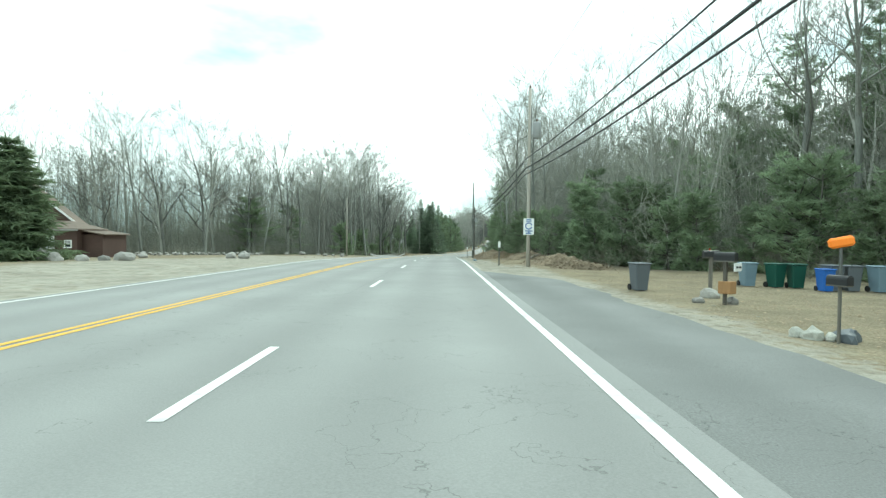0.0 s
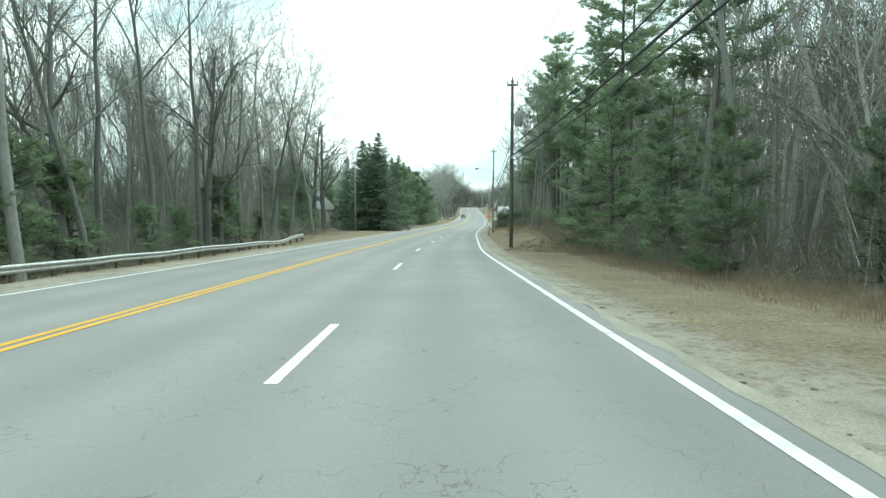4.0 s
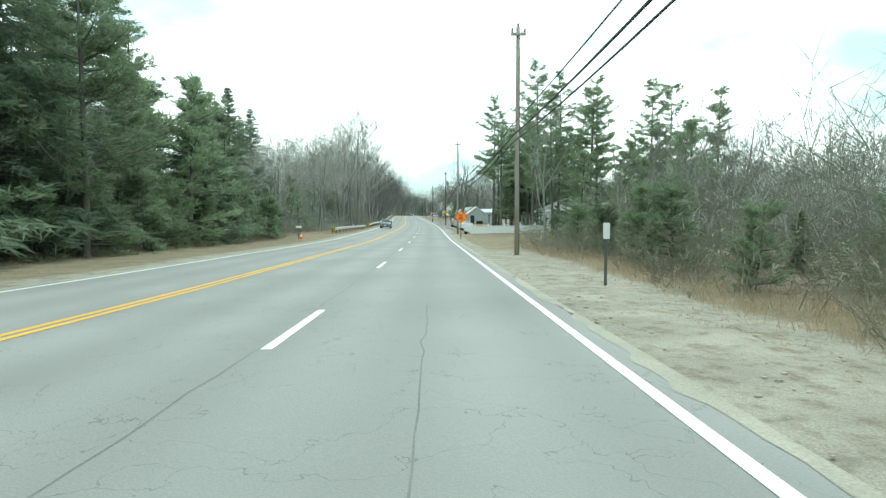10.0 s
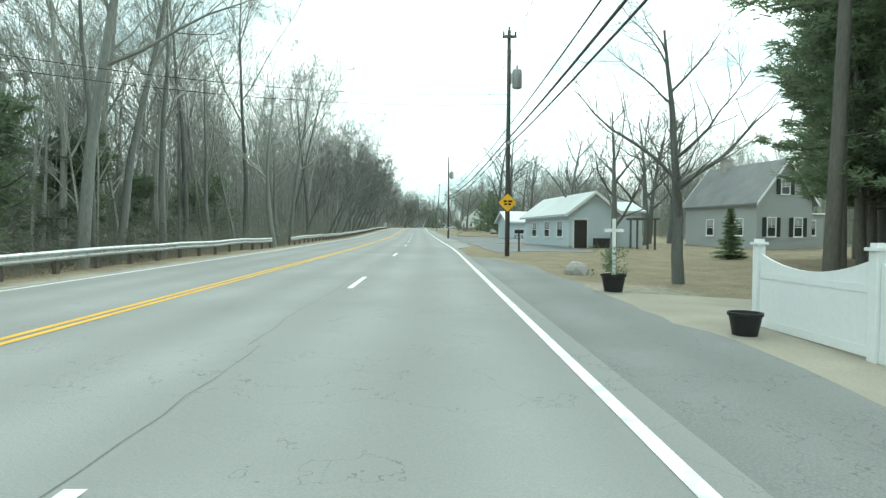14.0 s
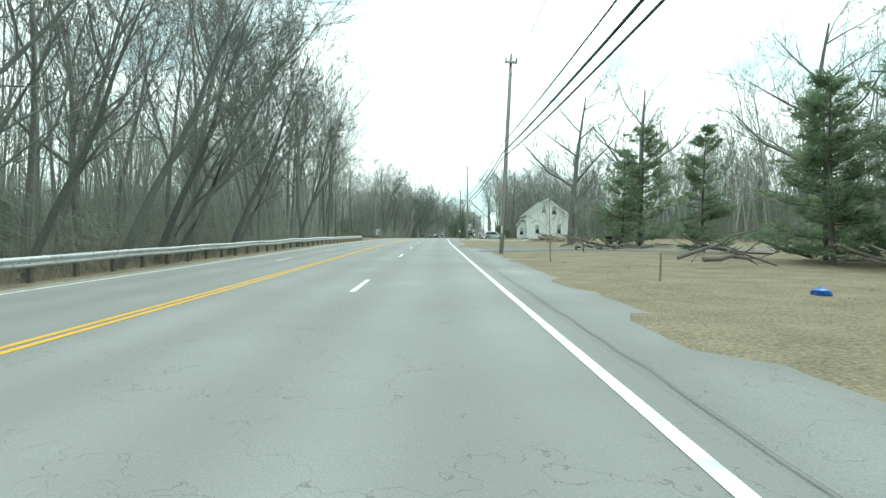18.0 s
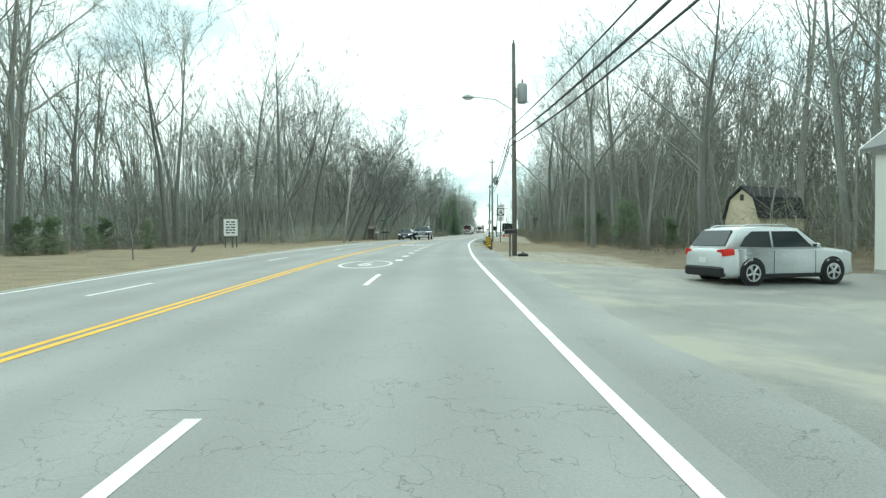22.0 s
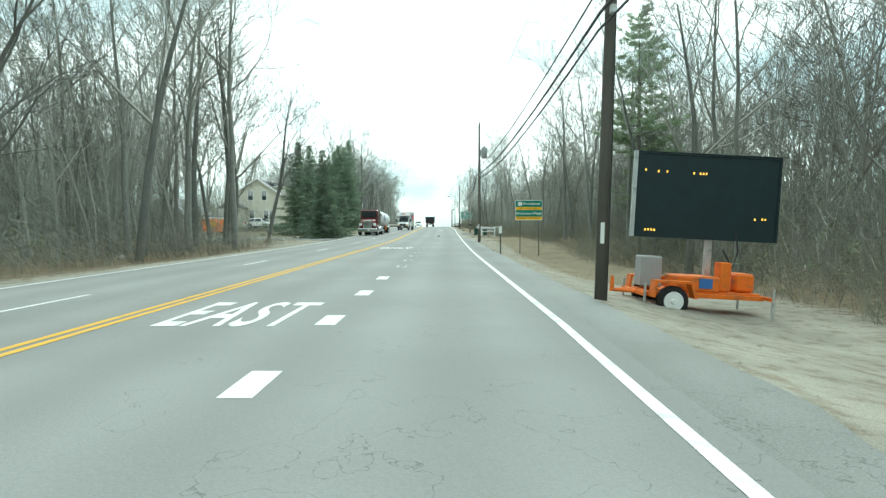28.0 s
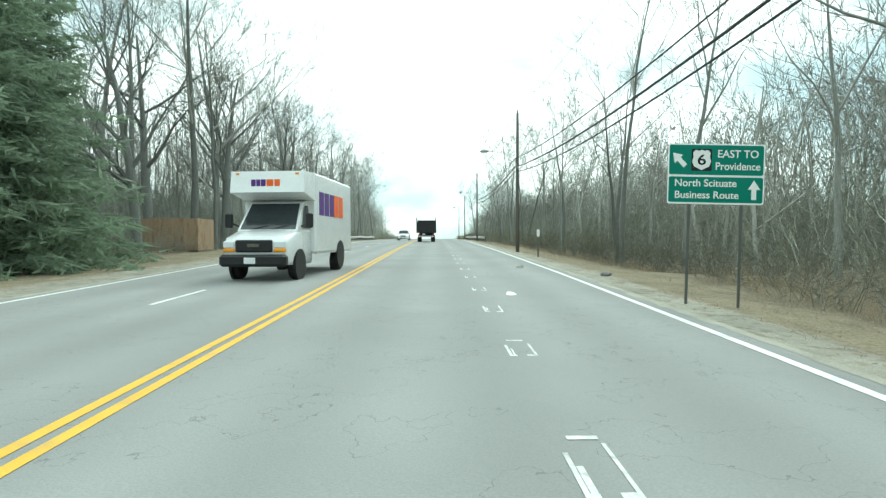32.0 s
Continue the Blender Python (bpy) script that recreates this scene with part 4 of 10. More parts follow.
def wood_height(y, side):
    """How tall the woods stand there, against their usual height."""
    if side > 0:
        return float(np.interp(y, [-60, 130, 205, 222, 231, 255, 264, 300, 520, 560, 600, 690, 800], [1.1, 1.05, 1.0, 0.75, 0.25, 0.25, 0.6, 0.62, 1.2, 1.1, 0.97, 0.95, 0.85]))
    return float(np.interp(y, [-60, 60, 84, 110, 275, 288, 335, 350, 600, 660, 720, 750, 800], [0.85, 1.0, 1.15, 1.32, 1.0, 0.68, 0.8, 1.32, 1.28, 1.15, 0.95, 1.15, 1.1]))


rw = random.Random(7)
for side in (1, -1):
    y = -60.0
    while y < 960:
        for row, dist in enumerate((2.5, 10, 12, 20)):
            l = tree_start(y, side) + side * (dist + rw.uniform(-1, 1))
            ob = new("far_woods" if row < 2 else "deep_woods", WOODS_M[rw.randrange(6)] if row < 2 else DEEP_M[rw.randrange(4)])
            tall = wood_height(y, side)
            ob.matrix_basis = at_side(y, l, -0.4, 0 if side > 0 else 180) @ Matrix.Diagonal((min(1, tall + 0.2), 1.08 if tall > 0.7 or row > 1 else 0.75, rw.uniform(0.9, 1.15) * (0.92, 1.02, 0.9, 1.15)[row] * tall, 1))
            tagged(ob, "crowded bare grey trees further back in the woods" if row < 2 else "close bare stems deep inside the woods", "woods", "far woods", "stuff")
        if (side < 0 and (96 < y < 150 or 330 < y < 385 or 560 < y < 690)) or (side > 0 and (50 < y < 130 or 540 < y < 740)):
            ob = new("far_woods", WOODS_M[rw.randrange(6)])
            ob.matrix_basis = at_side(y + 6, tree_start(y + 6, side) + side * 4.5, -0.4, 0 if side > 0 else 180) @ Matrix.Diagonal((1, 1.05, wood_height(y, side) * rw.uniform(0.85, 1.0), 1))
            tagged(ob, "crowded bare grey trees further back in the woods", "woods", "far woods", "stuff")
        for dist, k in ((1.5, 1.0), (8.0, 1.6)):
            ob = new("thicket", THICKET_M[rw.randrange(4)])
            ob.matrix_basis = at_side(y, tree_start(y, side) + side * (dist + rw.uniform(0, 1)), 0, 0 if side > 0 else 180) @ Matrix.Diagonal((1, 1, k * rw.uniform(0.8, 1.15), 1))
            tagged(ob, "dense tangle of bare brown brush inside the woods", "thicket", "thickets", "stuff")
        y += 12.5
for y0, y1, side, off, kinds in ((14, 76, 1, 0.5, (0, 1, 2)), (76, 215, 1, -0.5, (0, 1, 2)), (190, 278, 1, -1.0, (1, 2, 3)), (278, 310, 1, 0.0, (2, 3)), (540, 640, 1, -1.0, (0, 0, 1)), (640, 960, 1, -1.5, (0, 0, 1)),
                                 (60, 300, -1, -0.5, (0, 1, 2)), (300, 520, -1, 0.0, (0, 0, 1)), (520, 690, -1, -1, (0, 0, 1)), (716, 960, -1, -1, (0, 1))):
    y = y0 + 5.0
    while y < y1 - 3:
        ob = new("undergrowth", BRUSH_M[rw.choice(kinds)])
        ob.matrix_basis = at_side(y, tree_start(y, side) + side * (off + rw.uniform(-0.4, 0.4)), 0.0, 0 if side > 0 else 180) @ Matrix.Diagonal((1, 1, rw.uniform(0.75, 1.15), 1))
        tagged(ob, "tangled leafless undergrowth along the wood's edge", "undergrowth", "undergrowth", "stuff")
        y += 11.0

# front trees of the woods
for side in (1, -1):
    y = -40.0
    while y < 860:
        if not (side > 0 and 275 < y < 535):
            l = tree_start(y, side) + side * rw.uniform(1.2 if side > 0 and 45 < y < 130 else -0.3, 5)
            k, turn = rw.random(), rw.uniform(0, 360)
            if side > 0 and 192 < y < 218:
                l += 1.0 if y < 207 else 3.5
            if side > 0 and 168 < y < 228 and k < (0.7 if y < 207 else 0.4):
                if k < 0.22 and y < 210:
                    PINES[rw.randrange(3)].put(at_side(y, l + 3.5, 0, turn), rw.uniform(0.75, 0.95))
                else:
                    YOUNGPINE[rw.randrange(3)].put(at_side(y, l + 2.5, 0, turn), rw.uniform(0.4, 0.75))
            elif side > 0 and 130 < y < 168 and k < 0.75:
                PINES[rw.randrange(3)].put(at_side(y, l, 0, turn), rw.uniform(0.8, 1.05))
            elif side > 0 and 14 < y < 130 and k < (0.65 if y < 50 else 0.0 if y < 90 else 0.35):
                YOUNGPINE[rw.randrange(3)].put(at_side(y, l + 2.0, 0, turn), rw.uniform(0.4, 0.95))
            elif side > 0 and 205 < y < 275 and k < 0.65:
                (YOUNGPINE if k < 0.3 else CEDARS)[rw.randrange(2)].put(at_side(y, l + 1.5, 0, turn), rw.uniform(0.45, 0.7) * (0.6 if 229 < y < 257 else 1.0))
            elif side < 0 and 232 < y < 272:
                YOUNGPINE[rw.randrange(3)].put(at_side(y, l + 0.8, 0, turn), rw.uniform(1.1, 1.75))
            elif side < 0 and 186 < y < 292 and k < 0.85:
                (SPRUCES if k < 0.35 else YOUNGPINE)[rw.randrange(2)].put(at_side(y, l, 0, turn), rw.uniform(0.75, 1.05) if k < 0.35 else rw.uniform(1.0, 1.6))
            elif side < 0 and (395 < y < 480 or 575 < y < 665) and k < 0.45:
                LEANER[rw.randrange(3)].put(at_side(y, l + 1.0, 0, rw.uniform(-40, 40)), rw.uniform(0.85, 1.1))
            else:
                BARE[rw.randrange(9)].put(at_side(y, l, 0, turn), rw.uniform(0.85, 1.15) * wood_height(y, side))
        y += rw.uniform(3.1, 5.9)

# a second rank behind them where the woods stand thick, joined by stretches
def rank(side, y0, y1):
    g, y = Geo(), float(y0)
    while y < y1:
        kind = BARE[rw.randrange(9)].first
        s = rw.uniform(0.95, 1.2) * wood_height(y, side)
        m = at_side(y, tree_start(y, side) + side * rw.uniform(5.5, 12), 0, rw.uniform(0, 360)) @ Matrix.Diagonal((s, s, s, 1))
        for c in kind.children:
            g.add([tuple(m @ v.co) for v in c.data.vertices], [tuple(p.vertices) for p in c.data.polygons])
        y += rw.uniform(3.2, 6.0)
    tagged(new("inner_woods", g.mesh("inner_woods", M_TWIG)), "bare grey trees crowded behind the wood's edge", "woods", "far woods", "stuff")


for side, y0, y1 in ((-1, -40, 92), (-1, 330, 420), (-1, 420, 515), (-1, 578, 690), (1, 528, 610), (1, 610, 700), (-1, 92, 186), (1, 60, 130), (-1, 690, 760), (1, 462, 526), (1, 350, 440)):
    rank(side, y0, y1)
# ---- road markings ----
def far_end(i, marks):
    return float(np.interp(i, *zip(*marks)))


DASHES = [(-6, -44.0), (0, 32.1), (1, 44.5), (2, 57.4), (4, 84.5), (9, 149.1), (11, 174.3), (13, 201.0), (16, 239.1), (18, 263.5), (20, 288.6), (22, 313.3), (24, 339.3), (28, 397.7), (29, 412.1), (31, 439.5), (32, 455.6), (33, 468.3), (34, 484.6), (36, 511.5), (38, 536.1)]
for i in range(-6, 39):
    e = far_end(i, DASHES)
    dash(e - 3.0, e, lane_line, 0.13, M_WHITE, "white painted lane dash on the asphalt")
y = 542.6
while y < 657:
    dash(y, y + 0.85, lane_line, 0.3, M_WHITE, "short wide white dotted lane mark on the asphalt")
    y += 3.35
rm = random.Random(11)
y += 1.05
while y < 800:
    bits = [(0.0, rm.uniform(0.6, 0.85), -0.145, 0.035), (rm.uniform(0.0, 0.2), rm.uniform(0.3, 0.5), -0.10, rm.uniform(0.02, 0.05)), (0.0, rm.uniform(0.65, 0.85), 0.15, 0.03), (0.0, 0.07, 0.1, 0.12), (0.0, 0.06, -0.11, 0.07)]
    if rm.random() < 0.4:
        bits.append((0.84, 0.91, rm.uniform(-0.04, 0.04), rm.uniform(0.2, 0.3)))
    for a, b, o, w in bits:
        dash(y + a, y + b, lambda q, o=o: lane_line(q) + 0.15 + o, w, M_WORN, "half worn-off white dotted lane mark")
    y += 3.35


def opposing_line(y):
    return float(np.interp(y, [440, 530, 600, 700, 730, 800], [-2.2, -2.6, -2.4, -2.4, -2.8, -3.4]))


OPPOSED = [(-2, 440.0), (0, 463.8), (6, 534.0), (16, 653.3), (20, 698.3), (21, 711.0), (22, 723.0), (30, 819.0)]
for i in range(-1, 29):
    e = far_end(i, OPPOSED)
    dash(e - 2.6, e, opposing_line, 0.1, M_WHITE, "white painted lane dash of the oncoming lanes")


def text_mesh(body, size, material, depth=0.002, spacing=1.0, bold=0.0):
    cu = bpy.data.curves.new("lettering", "FONT")
    cu.body, cu.size, cu.extrude, cu.align_x, cu.align_y, cu.space_character, cu.offset = body, size, depth, "CENTER", "CENTER", spacing, bold
    tmp = new("lettering", cu)
    me = bpy.data.meshes.new_from_object(tmp)
    bpy.data.objects.remove(tmp)
    me.materials.clear()
    me.materials.append(material)
    return me


def road_word(word, y, l, wide, long, worn=M_WHITE):
    me = text_mesh(word, 1.0, worn, 0.001, 1.1, 0.012)
    xs = [v.co.x for v in me.vertices]
    ys = [v.co.y for v in me.vertices]
    kx, ky = wide / (max(xs) - min(xs)), long / (max(ys) - min(ys))
    cx, cy = (max(xs) + min(xs)) / 2, (max(ys) + min(ys)) / 2
    for v in me.vertices:
        v.co.x, v.co.y = (v.co.x - cx) * kx, (v.co.y - cy) * ky
    ob = tagged(new("road_word", me), "the word " + word + " painted white on the asphalt", "road marking", "painted words", "structure")
    x, yy = bend(y, l)
    ob.matrix_basis = pose(x, yy, centre(y)[1] + 0.006, math.degrees(math.atan((centre(y + 1)[1] - centre(y - 1)[1]) / 2)), 0, math.degrees(heading(y)))
    return ob


road_word("EAST", 566.2, 1.65, 1.95, 2.5)
road_word("ONLY", 596.0, 1.55, 1.85, 2.2)
road_word("EAST", 650.9, 1.75, 1.95, 2.5)
road_word("ONLY", 676.8, 1.72, 1.95, 2.2)
road_word("6", 540.6, 1.95, 0.5, 2.0, M_WORN)
ring = Geo()
rv = [(k * math.cos(a), 2.15 * k * math.sin(a), 0.0) for k in (0.86, 0.98) for a in np.linspace(0, 2 * math.pi, 33)[:-1]]
ring.add(rv, [(i, (i + 1) % 32, 32 + (i + 1) % 32, 32 + i) for i in range(32)])
ob = tagged(part("road_roundel", ring, M_WORN), "worn white route roundel painted on the asphalt", "road marking", kind="structure")
ob.matrix_basis = pose(*bend(540.6, 1.95), centre(540.6)[1] + 0.006, 0.9, 0, math.degrees(heading(540.6)))
# sealed cracks: along the wheel paths and across
for y0, y1, l0 in ((14, 34, 3.1), (228, 262, 3.35), (300, 330, 3.2), (330, 385, 3.0), (385, 420, 2.7), (440, 480, 2.8), (545, 590, 3.0), (180, 240, 5.2), (370, 480, 6.85), (480, 508, 6.6)):
    w = wobble(lambda y, l0=l0: l0, y0 * 0.7, 0.11)
    tagged(new("sealed_crack", strip("sealed_crack", y0, y1, lambda y: w(y) - 0.008, lambda y: w(y) + 0.008, 0.003, M_SEAL, 0.5)), "dark crack running along the asphalt", "crack", "road cracks", "structure")
for y, a, b in ((150, -3.5, 1.5), (172, -2.8, 4.2), (53, -3.0, 0.2), (700, -3.6, 3.0), (693, -0.5, 2.6), (330, -4.0, -2.0), (226, -3.4, -1.2), (516, 1.0, 5.8), (524, 2.5, 5.0)):
    pts = [(*bend(y + 0.5 * noise.noise((l * 0.8, y, 0)) + 0.12 * noise.noise((l * 3, y, 4)), l), 0) for l in np.linspace(a, b, 24)]
    g = Geo()
    g.add([(px, py + dy, centre(py)[1] + 0.003) for px, py, _ in pts for dy in (-0.013, 0.013)], [(2 * i, 2 * i + 1, 2 * i + 3, 2 * i + 2) for i in range(23)])
    tagged(part("sealed_crack", g, M_SEAL), "dark crack running across the asphalt", "crack", "road cracks", "structure")

# ---- utility poles and cables ----
# x, y, height, shade, lean, fittings: t transformer, l lamp arm, c crossarm, m marker strip
POLES = [(2.4, 33.3, 10.4, 1, 0, "t"), (-2.0, 79.5, 10.6, 2, 0, "mp"), (-2.9, 126, 10.6, 0, 0, "tc"), (-1.05, 166.3, 11.3, 1, 0, "lc"), (2.2, 211.9, 10.6, 0, 0, "m"), (5.5, 256.3, 10.8, 1, 0, "c"), (7.4, 298, 11.2, 1, 0, "c"), (10.9, 351.5, 11.4, 0, 0, "tc")]
POLES += [(11.3, 399, 11.0, 0, 0, "tm"), (12.7, 456.2, 11.2, 1, 3.0, "cm"), (14.4, 506.5, 10.8, 1, 0, "cm"), (15.8, 547, 10.4, 0, 0, "tl"), (20.2, 583.6, 9.4, 1, 0, "tc"), (24.2, 614, 9.0, 0, 1.0, "mc"), (31.4, 651.6, 10.0, 0, 1.5, "lm"), (38.4, 687.6, 10.0, 0, 0, "tm"),
         (46.6, 723.9, 9.6, 1, 0, "c"), (52.6, 757.5, 9.4, 0, 0, "l"), (60.3, 797, 9.4, 0, 0, "l"), (68.5, 838, 9.4, 0, 0, "l"), (77, 880, 9.4, 0, 0, "")]
M_GREYTANK = mat("grey_transformer_paint", (0.33, 0.34, 0.34), 0.5, 0.1, 3, 30, 0.02)
M_PORCELAIN = mat("brown_porcelain", (0.10, 0.05, 0.035), 0.2, 0.1, 3, 30, 0)
M_CREAM = mat("white_reflector", (0.75, 0.76, 0.74), 0.5, 0.05, 3, 30, 0)


def utility_pole(x, y, h, shade, lean, fit):
    m = (M_POLE, M_POLEPALE, M_BARK)[shade]
    t = thing("utility_pole", ("weathered brown", "pale grey", "dark brown")[shade] + " wooden utility pole beside the road", "utility pole", "utility poles")
    part("pole", Geo().tube([(0, 0, -0.6), (0, 0, h * 0.35), (0, 0, h * 0.7), (0, 0, h)], [0.122, 0.113, 0.1, 0.085], 14), m, t, smooth=True)
    part("insulator", Geo().lathe([(0.03, h), (0.05, h + 0.06), (0.03, h + 0.1), (0.055, h + 0.14), (0.02, h + 0.2)], 8), M_PORCELAIN, t)
    part("cable_clamp", B(0, -0.17, 5.75, 0.1, 0.14, 0.16, 0.01), M_STEEL, t)
    if "c" in fit:
        part("crossarm", B(0, -0.16, h - 0.35, 0.7, 0.1, 0.12, 0.01), m, t)
        for k in (-0.3, 0.3):
            part("insulator", Geo().lathe([(0.02, h - 0.29), (0.045, h - 0.24), (0.03, h - 0.19), (0.045, h - 0.14), (0.015, h - 0.08)], 8, pose(k, -0.16, 0)), M_PORCELAIN, t)
    if "t" in fit:
        tank = part("transformer", Geo().lathe([(0.2, h - 2.9), (0.25, h - 2.85), (0.25, h - 2.05), (0.21, h - 1.95)], 14, pose(0.42, 0, 0)), M_GREYTANK, t, "grey can-shaped transformer", True)
        part("bushing", Geo().lathe([(0.03, h - 1.97), (0.045, h - 1.85), (0.025, h - 1.72)], 8, pose(0.42, 0, 0)), M_PORCELAIN, tank)
        part("bracket", B(0.18, 0, h - 2.4, 0.2, 0.08, 0.5), M_STEEL, t)
    if "l" in fit:
        part("lamp_arm", Geo().tube([(-0.1, 0, h - 3.2), (-0.9, 0, h - 2.7), (-2.0, 0, h - 2.55)], 0.03, 6), M_STEEL, t)
        head = part("lamp_head", Geo().lathe([(0.06, 0.16), (0.17, 0.06), (0.19, 0.0), (0.12, -0.05)], 10, pose(-2.25, 0, h - 2.6) @ Matrix.Diagonal((1.7, 1, 1, 1))), M_GREYTANK, t, "flat grey street lamp head")
        part("lens", Geo().lathe([(0.14, -0.05), (0.10, -0.10)], 10, pose(-2.25, 0, h - 2.6) @ Matrix.Diagonal((1.6, 1, 1, 1))), M_CREAM, head)
    if "m" in fit:
        part("reflector_strip", B(-0.05, -0.168, 1.35, 0.08, 0.012, 0.42, 0.004), M_CREAM, t, "white reflector strip")
    part("ground_wire", Geo().tube([(0.09, -0.14, 0.0), (0.09, -0.135, 3.0), (0.07, -0.11, h - 1)], 0.012, 5), M_CABLE, t)
    t.matrix_basis = spot(x, y) @ pose(0, 0, 0, 0, lean, 0)
    return t


for row in POLES:
    utility_pole(*row)


def cable(ends, sag, r, label="black overhead cable strung from pole to pole"):
    pts = []
    for (x, y, z), (x2, y2, z2) in zip(ends, ends[1:]):
        n = 14
        pts += [(x + (x2 - x) * k / n, y + (y2 - y) * k / n, z + (z2 - z) * k / n - 4 * (k / n) * (1 - k / n) * sag) for k in range(n)]
    return tagged(part("power_cable", Geo().tube(pts + [ends[-1]], r, 5, caps=False), M_CABLE), label, "cable", "overhead cables")


for dl, hh, sag, r in ((-0.2, 6.3, 0.5, 0.022), (-0.2, 5.75, 0.55, 0.034), (-0.22, 5.4, 0.6, 0.026), (0.05, 10.2, 0.5, 0.008)):
    x0, y0 = POLES[0][:2]
    cable([(x0 + 3.6 + dl, y0 - 46, ground_z(x0, y0) + hh + 0.3)] + [(x + dl + math.tan(radians(lean)) * min(hh, h), y, ground_z(x, y) + min(hh, h + 0.15)) for x, y, h, _, lean, _ in POLES], sag, r)
LEFT_POLES = [(-20.8, 82.3, 8.6, 1, 0), (-20.7, 171.5, 10.2, 2, 0), (-15.2, 343.5, 9.6, 3, 2.0), (-6.2, 515.5, 9.4, 2, 0), (3.8, 579, 8.0, 1, 7.0), (33.5, 800, 8.0, 0, 0)]
for x, y, h, shade, lean in LEFT_POLES:
    m = (M_POLE, M_POLEPALE, M_BARK, M_POLEBROWN)[shade]
    t = thing("guy_pole", ("weathered", "pale grey", "dark", "reddish brown")[shade] + " wooden pole standing at the wood's edge", "utility pole", "poles across the road")
    part("pole", Geo().tube([(0, 0, -0.5), (0, 0, h * 0.5), (0, 0, h)], [0.115, 0.1, 0.08], 12), m, t, smooth=True)
    part("cap", Geo().lathe([(0.1, h), (0.1, h + 0.03), (0.02, h + 0.06)], 10), M_STEEL, t)
    t.matrix_basis = spot(x, y) @ pose(0, 0, 0, 0, lean, 0)
for a, b, hh in ((0, 0, 8.3), (2, 7, 9.2), (4, 13, 7.8)):
    lx, ly = LEFT_POLES[a][:2]
    rx, ry = POLES[b][:2]
    for dz in (0.0, 0.5):
        cable([(lx, ly, ground_z(lx, ly) + hh - dz), (rx, ry, ground_z(rx, ry) + 8.2 - dz)], 0.8, 0.012, "thin black service cable across the road")

# ---- guard rails ----
W_PROFILE = [(0.0, -0.155), (0.03, -0.15), (0.085, -0.10), (0.085, -0.06), (0.02, -0.02), (0.02, 0.02), (0.085, 0.06), (0.085, 0.10), (0.03, 0.15), (0.0, 0.155)]
M_RAILPOST = mat("weathered_rail_post", (0.12, 0.105, 0.09), 0.9, 0.3, 3, 30, 0.3)
M_HAZARD = mat("hazard_yellow", (0.78, 0.52, 0.04), 0.5, 0.1, 3, 30, 0)


def guard_rail(y0, y1, offset, side, sign_end=0):
    """A W-beam on posts; side +1 stands right of the road, and its face looks at the road."""
    f = offset if callable(offset) else (lambda y: offset)
    t = thing("guard_rail", "galvanised steel guard rail on short dark posts", "guard rail", "guard rails")
    n = int((y1 - y0) / 2)
    vs, fs, k = [], [], len(W_PROFILE)
    for i in range(n + 1):
        y = y0 + (y1 - y0) * i / n
        for d, z in W_PROFILE:
            x, yy = bend(y, f(y) - side * (d - 0.05))
            vs.append((x, yy, ground_z(*bend(y, f(y))) + 0.55 + z))
        for d, z in reversed(W_PROFILE):
            x, yy = bend(y, f(y) - side * (d - 0.056))
            vs.append((x, yy, ground_z(*bend(y, f(y))) + 0.55 + z))
    k *= 2
    fs = [(i * k + j, i * k + (j + 1) % k, i * k + k + (j + 1) % k, i * k + k + j) for i in range(n) for j in range(k)]
    g = Geo()
    g.add(vs, fs)
    part("beam", g, M_STEEL, t, "W-shaped steel beam")
    for i in range(n + 1):
        y = y0 + (y1 - y0) * i / n
        x, yy = bend(y, f(y) + side * 0.13)
        part("post", B(0, 0, 0.15, 0.13, 0.16, 1.1, 0.012, m=pose(x, yy, ground_z(x, yy), 0, 0, math.degrees(heading(y)))), M_RAILPOST, t)
    if sign_end:
        y = y0 if sign_end < 0 else y1
        x, yy = bend(y, f(y) - side * 0.1)
        m = pose(x, yy - 0.25, ground_z(x, yy) + 0.55, 0, 0, math.degrees(heading(y)))
        board = part("hazard_board", B(0, 0, 0, 0.32, 0.02, 0.62, 0.004, m=m), M_HAZARD, t, "yellow board with black slanting stripes")
        for j in range(4):
            g = Geo()
            z = -0.27 + 0.15 * j
            g.add([tuple(m @ Vector(p)) for p in ((-0.155, -0.014, z), (0.155, -0.014, z + side * 0.1 + 0.02), (0.155, -0.014, z + 0.075 + side * 0.1 + 0.02), (-0.155, -0.014, z + 0.075))], [(0, 1, 2, 3)])
            part("stripe", g, M_BLACKPL, board)
    return t


guard_rail(97.5, 145, lambda y: float(np.interp(y, [97, 145], [-8.5, -10.0])), -1)
guard_rail(300, 323, lambda y: float(np.interp(y, [300, 323], [-7.0, -5.6])), -1, -1)
guard_rail(334, 363, lambda y: float(np.interp(y, [334, 340, 363], [-6.2, -5.9, -6.0])), -1, -1)
guard_rail(370, 506, -6.3, -1)
guard_rail(555.5, 583.3, 7.35, 1, -1)
guard_rail(797, 846, 9.6, 1)
guard_rail(790, 836, -9.6, -1)

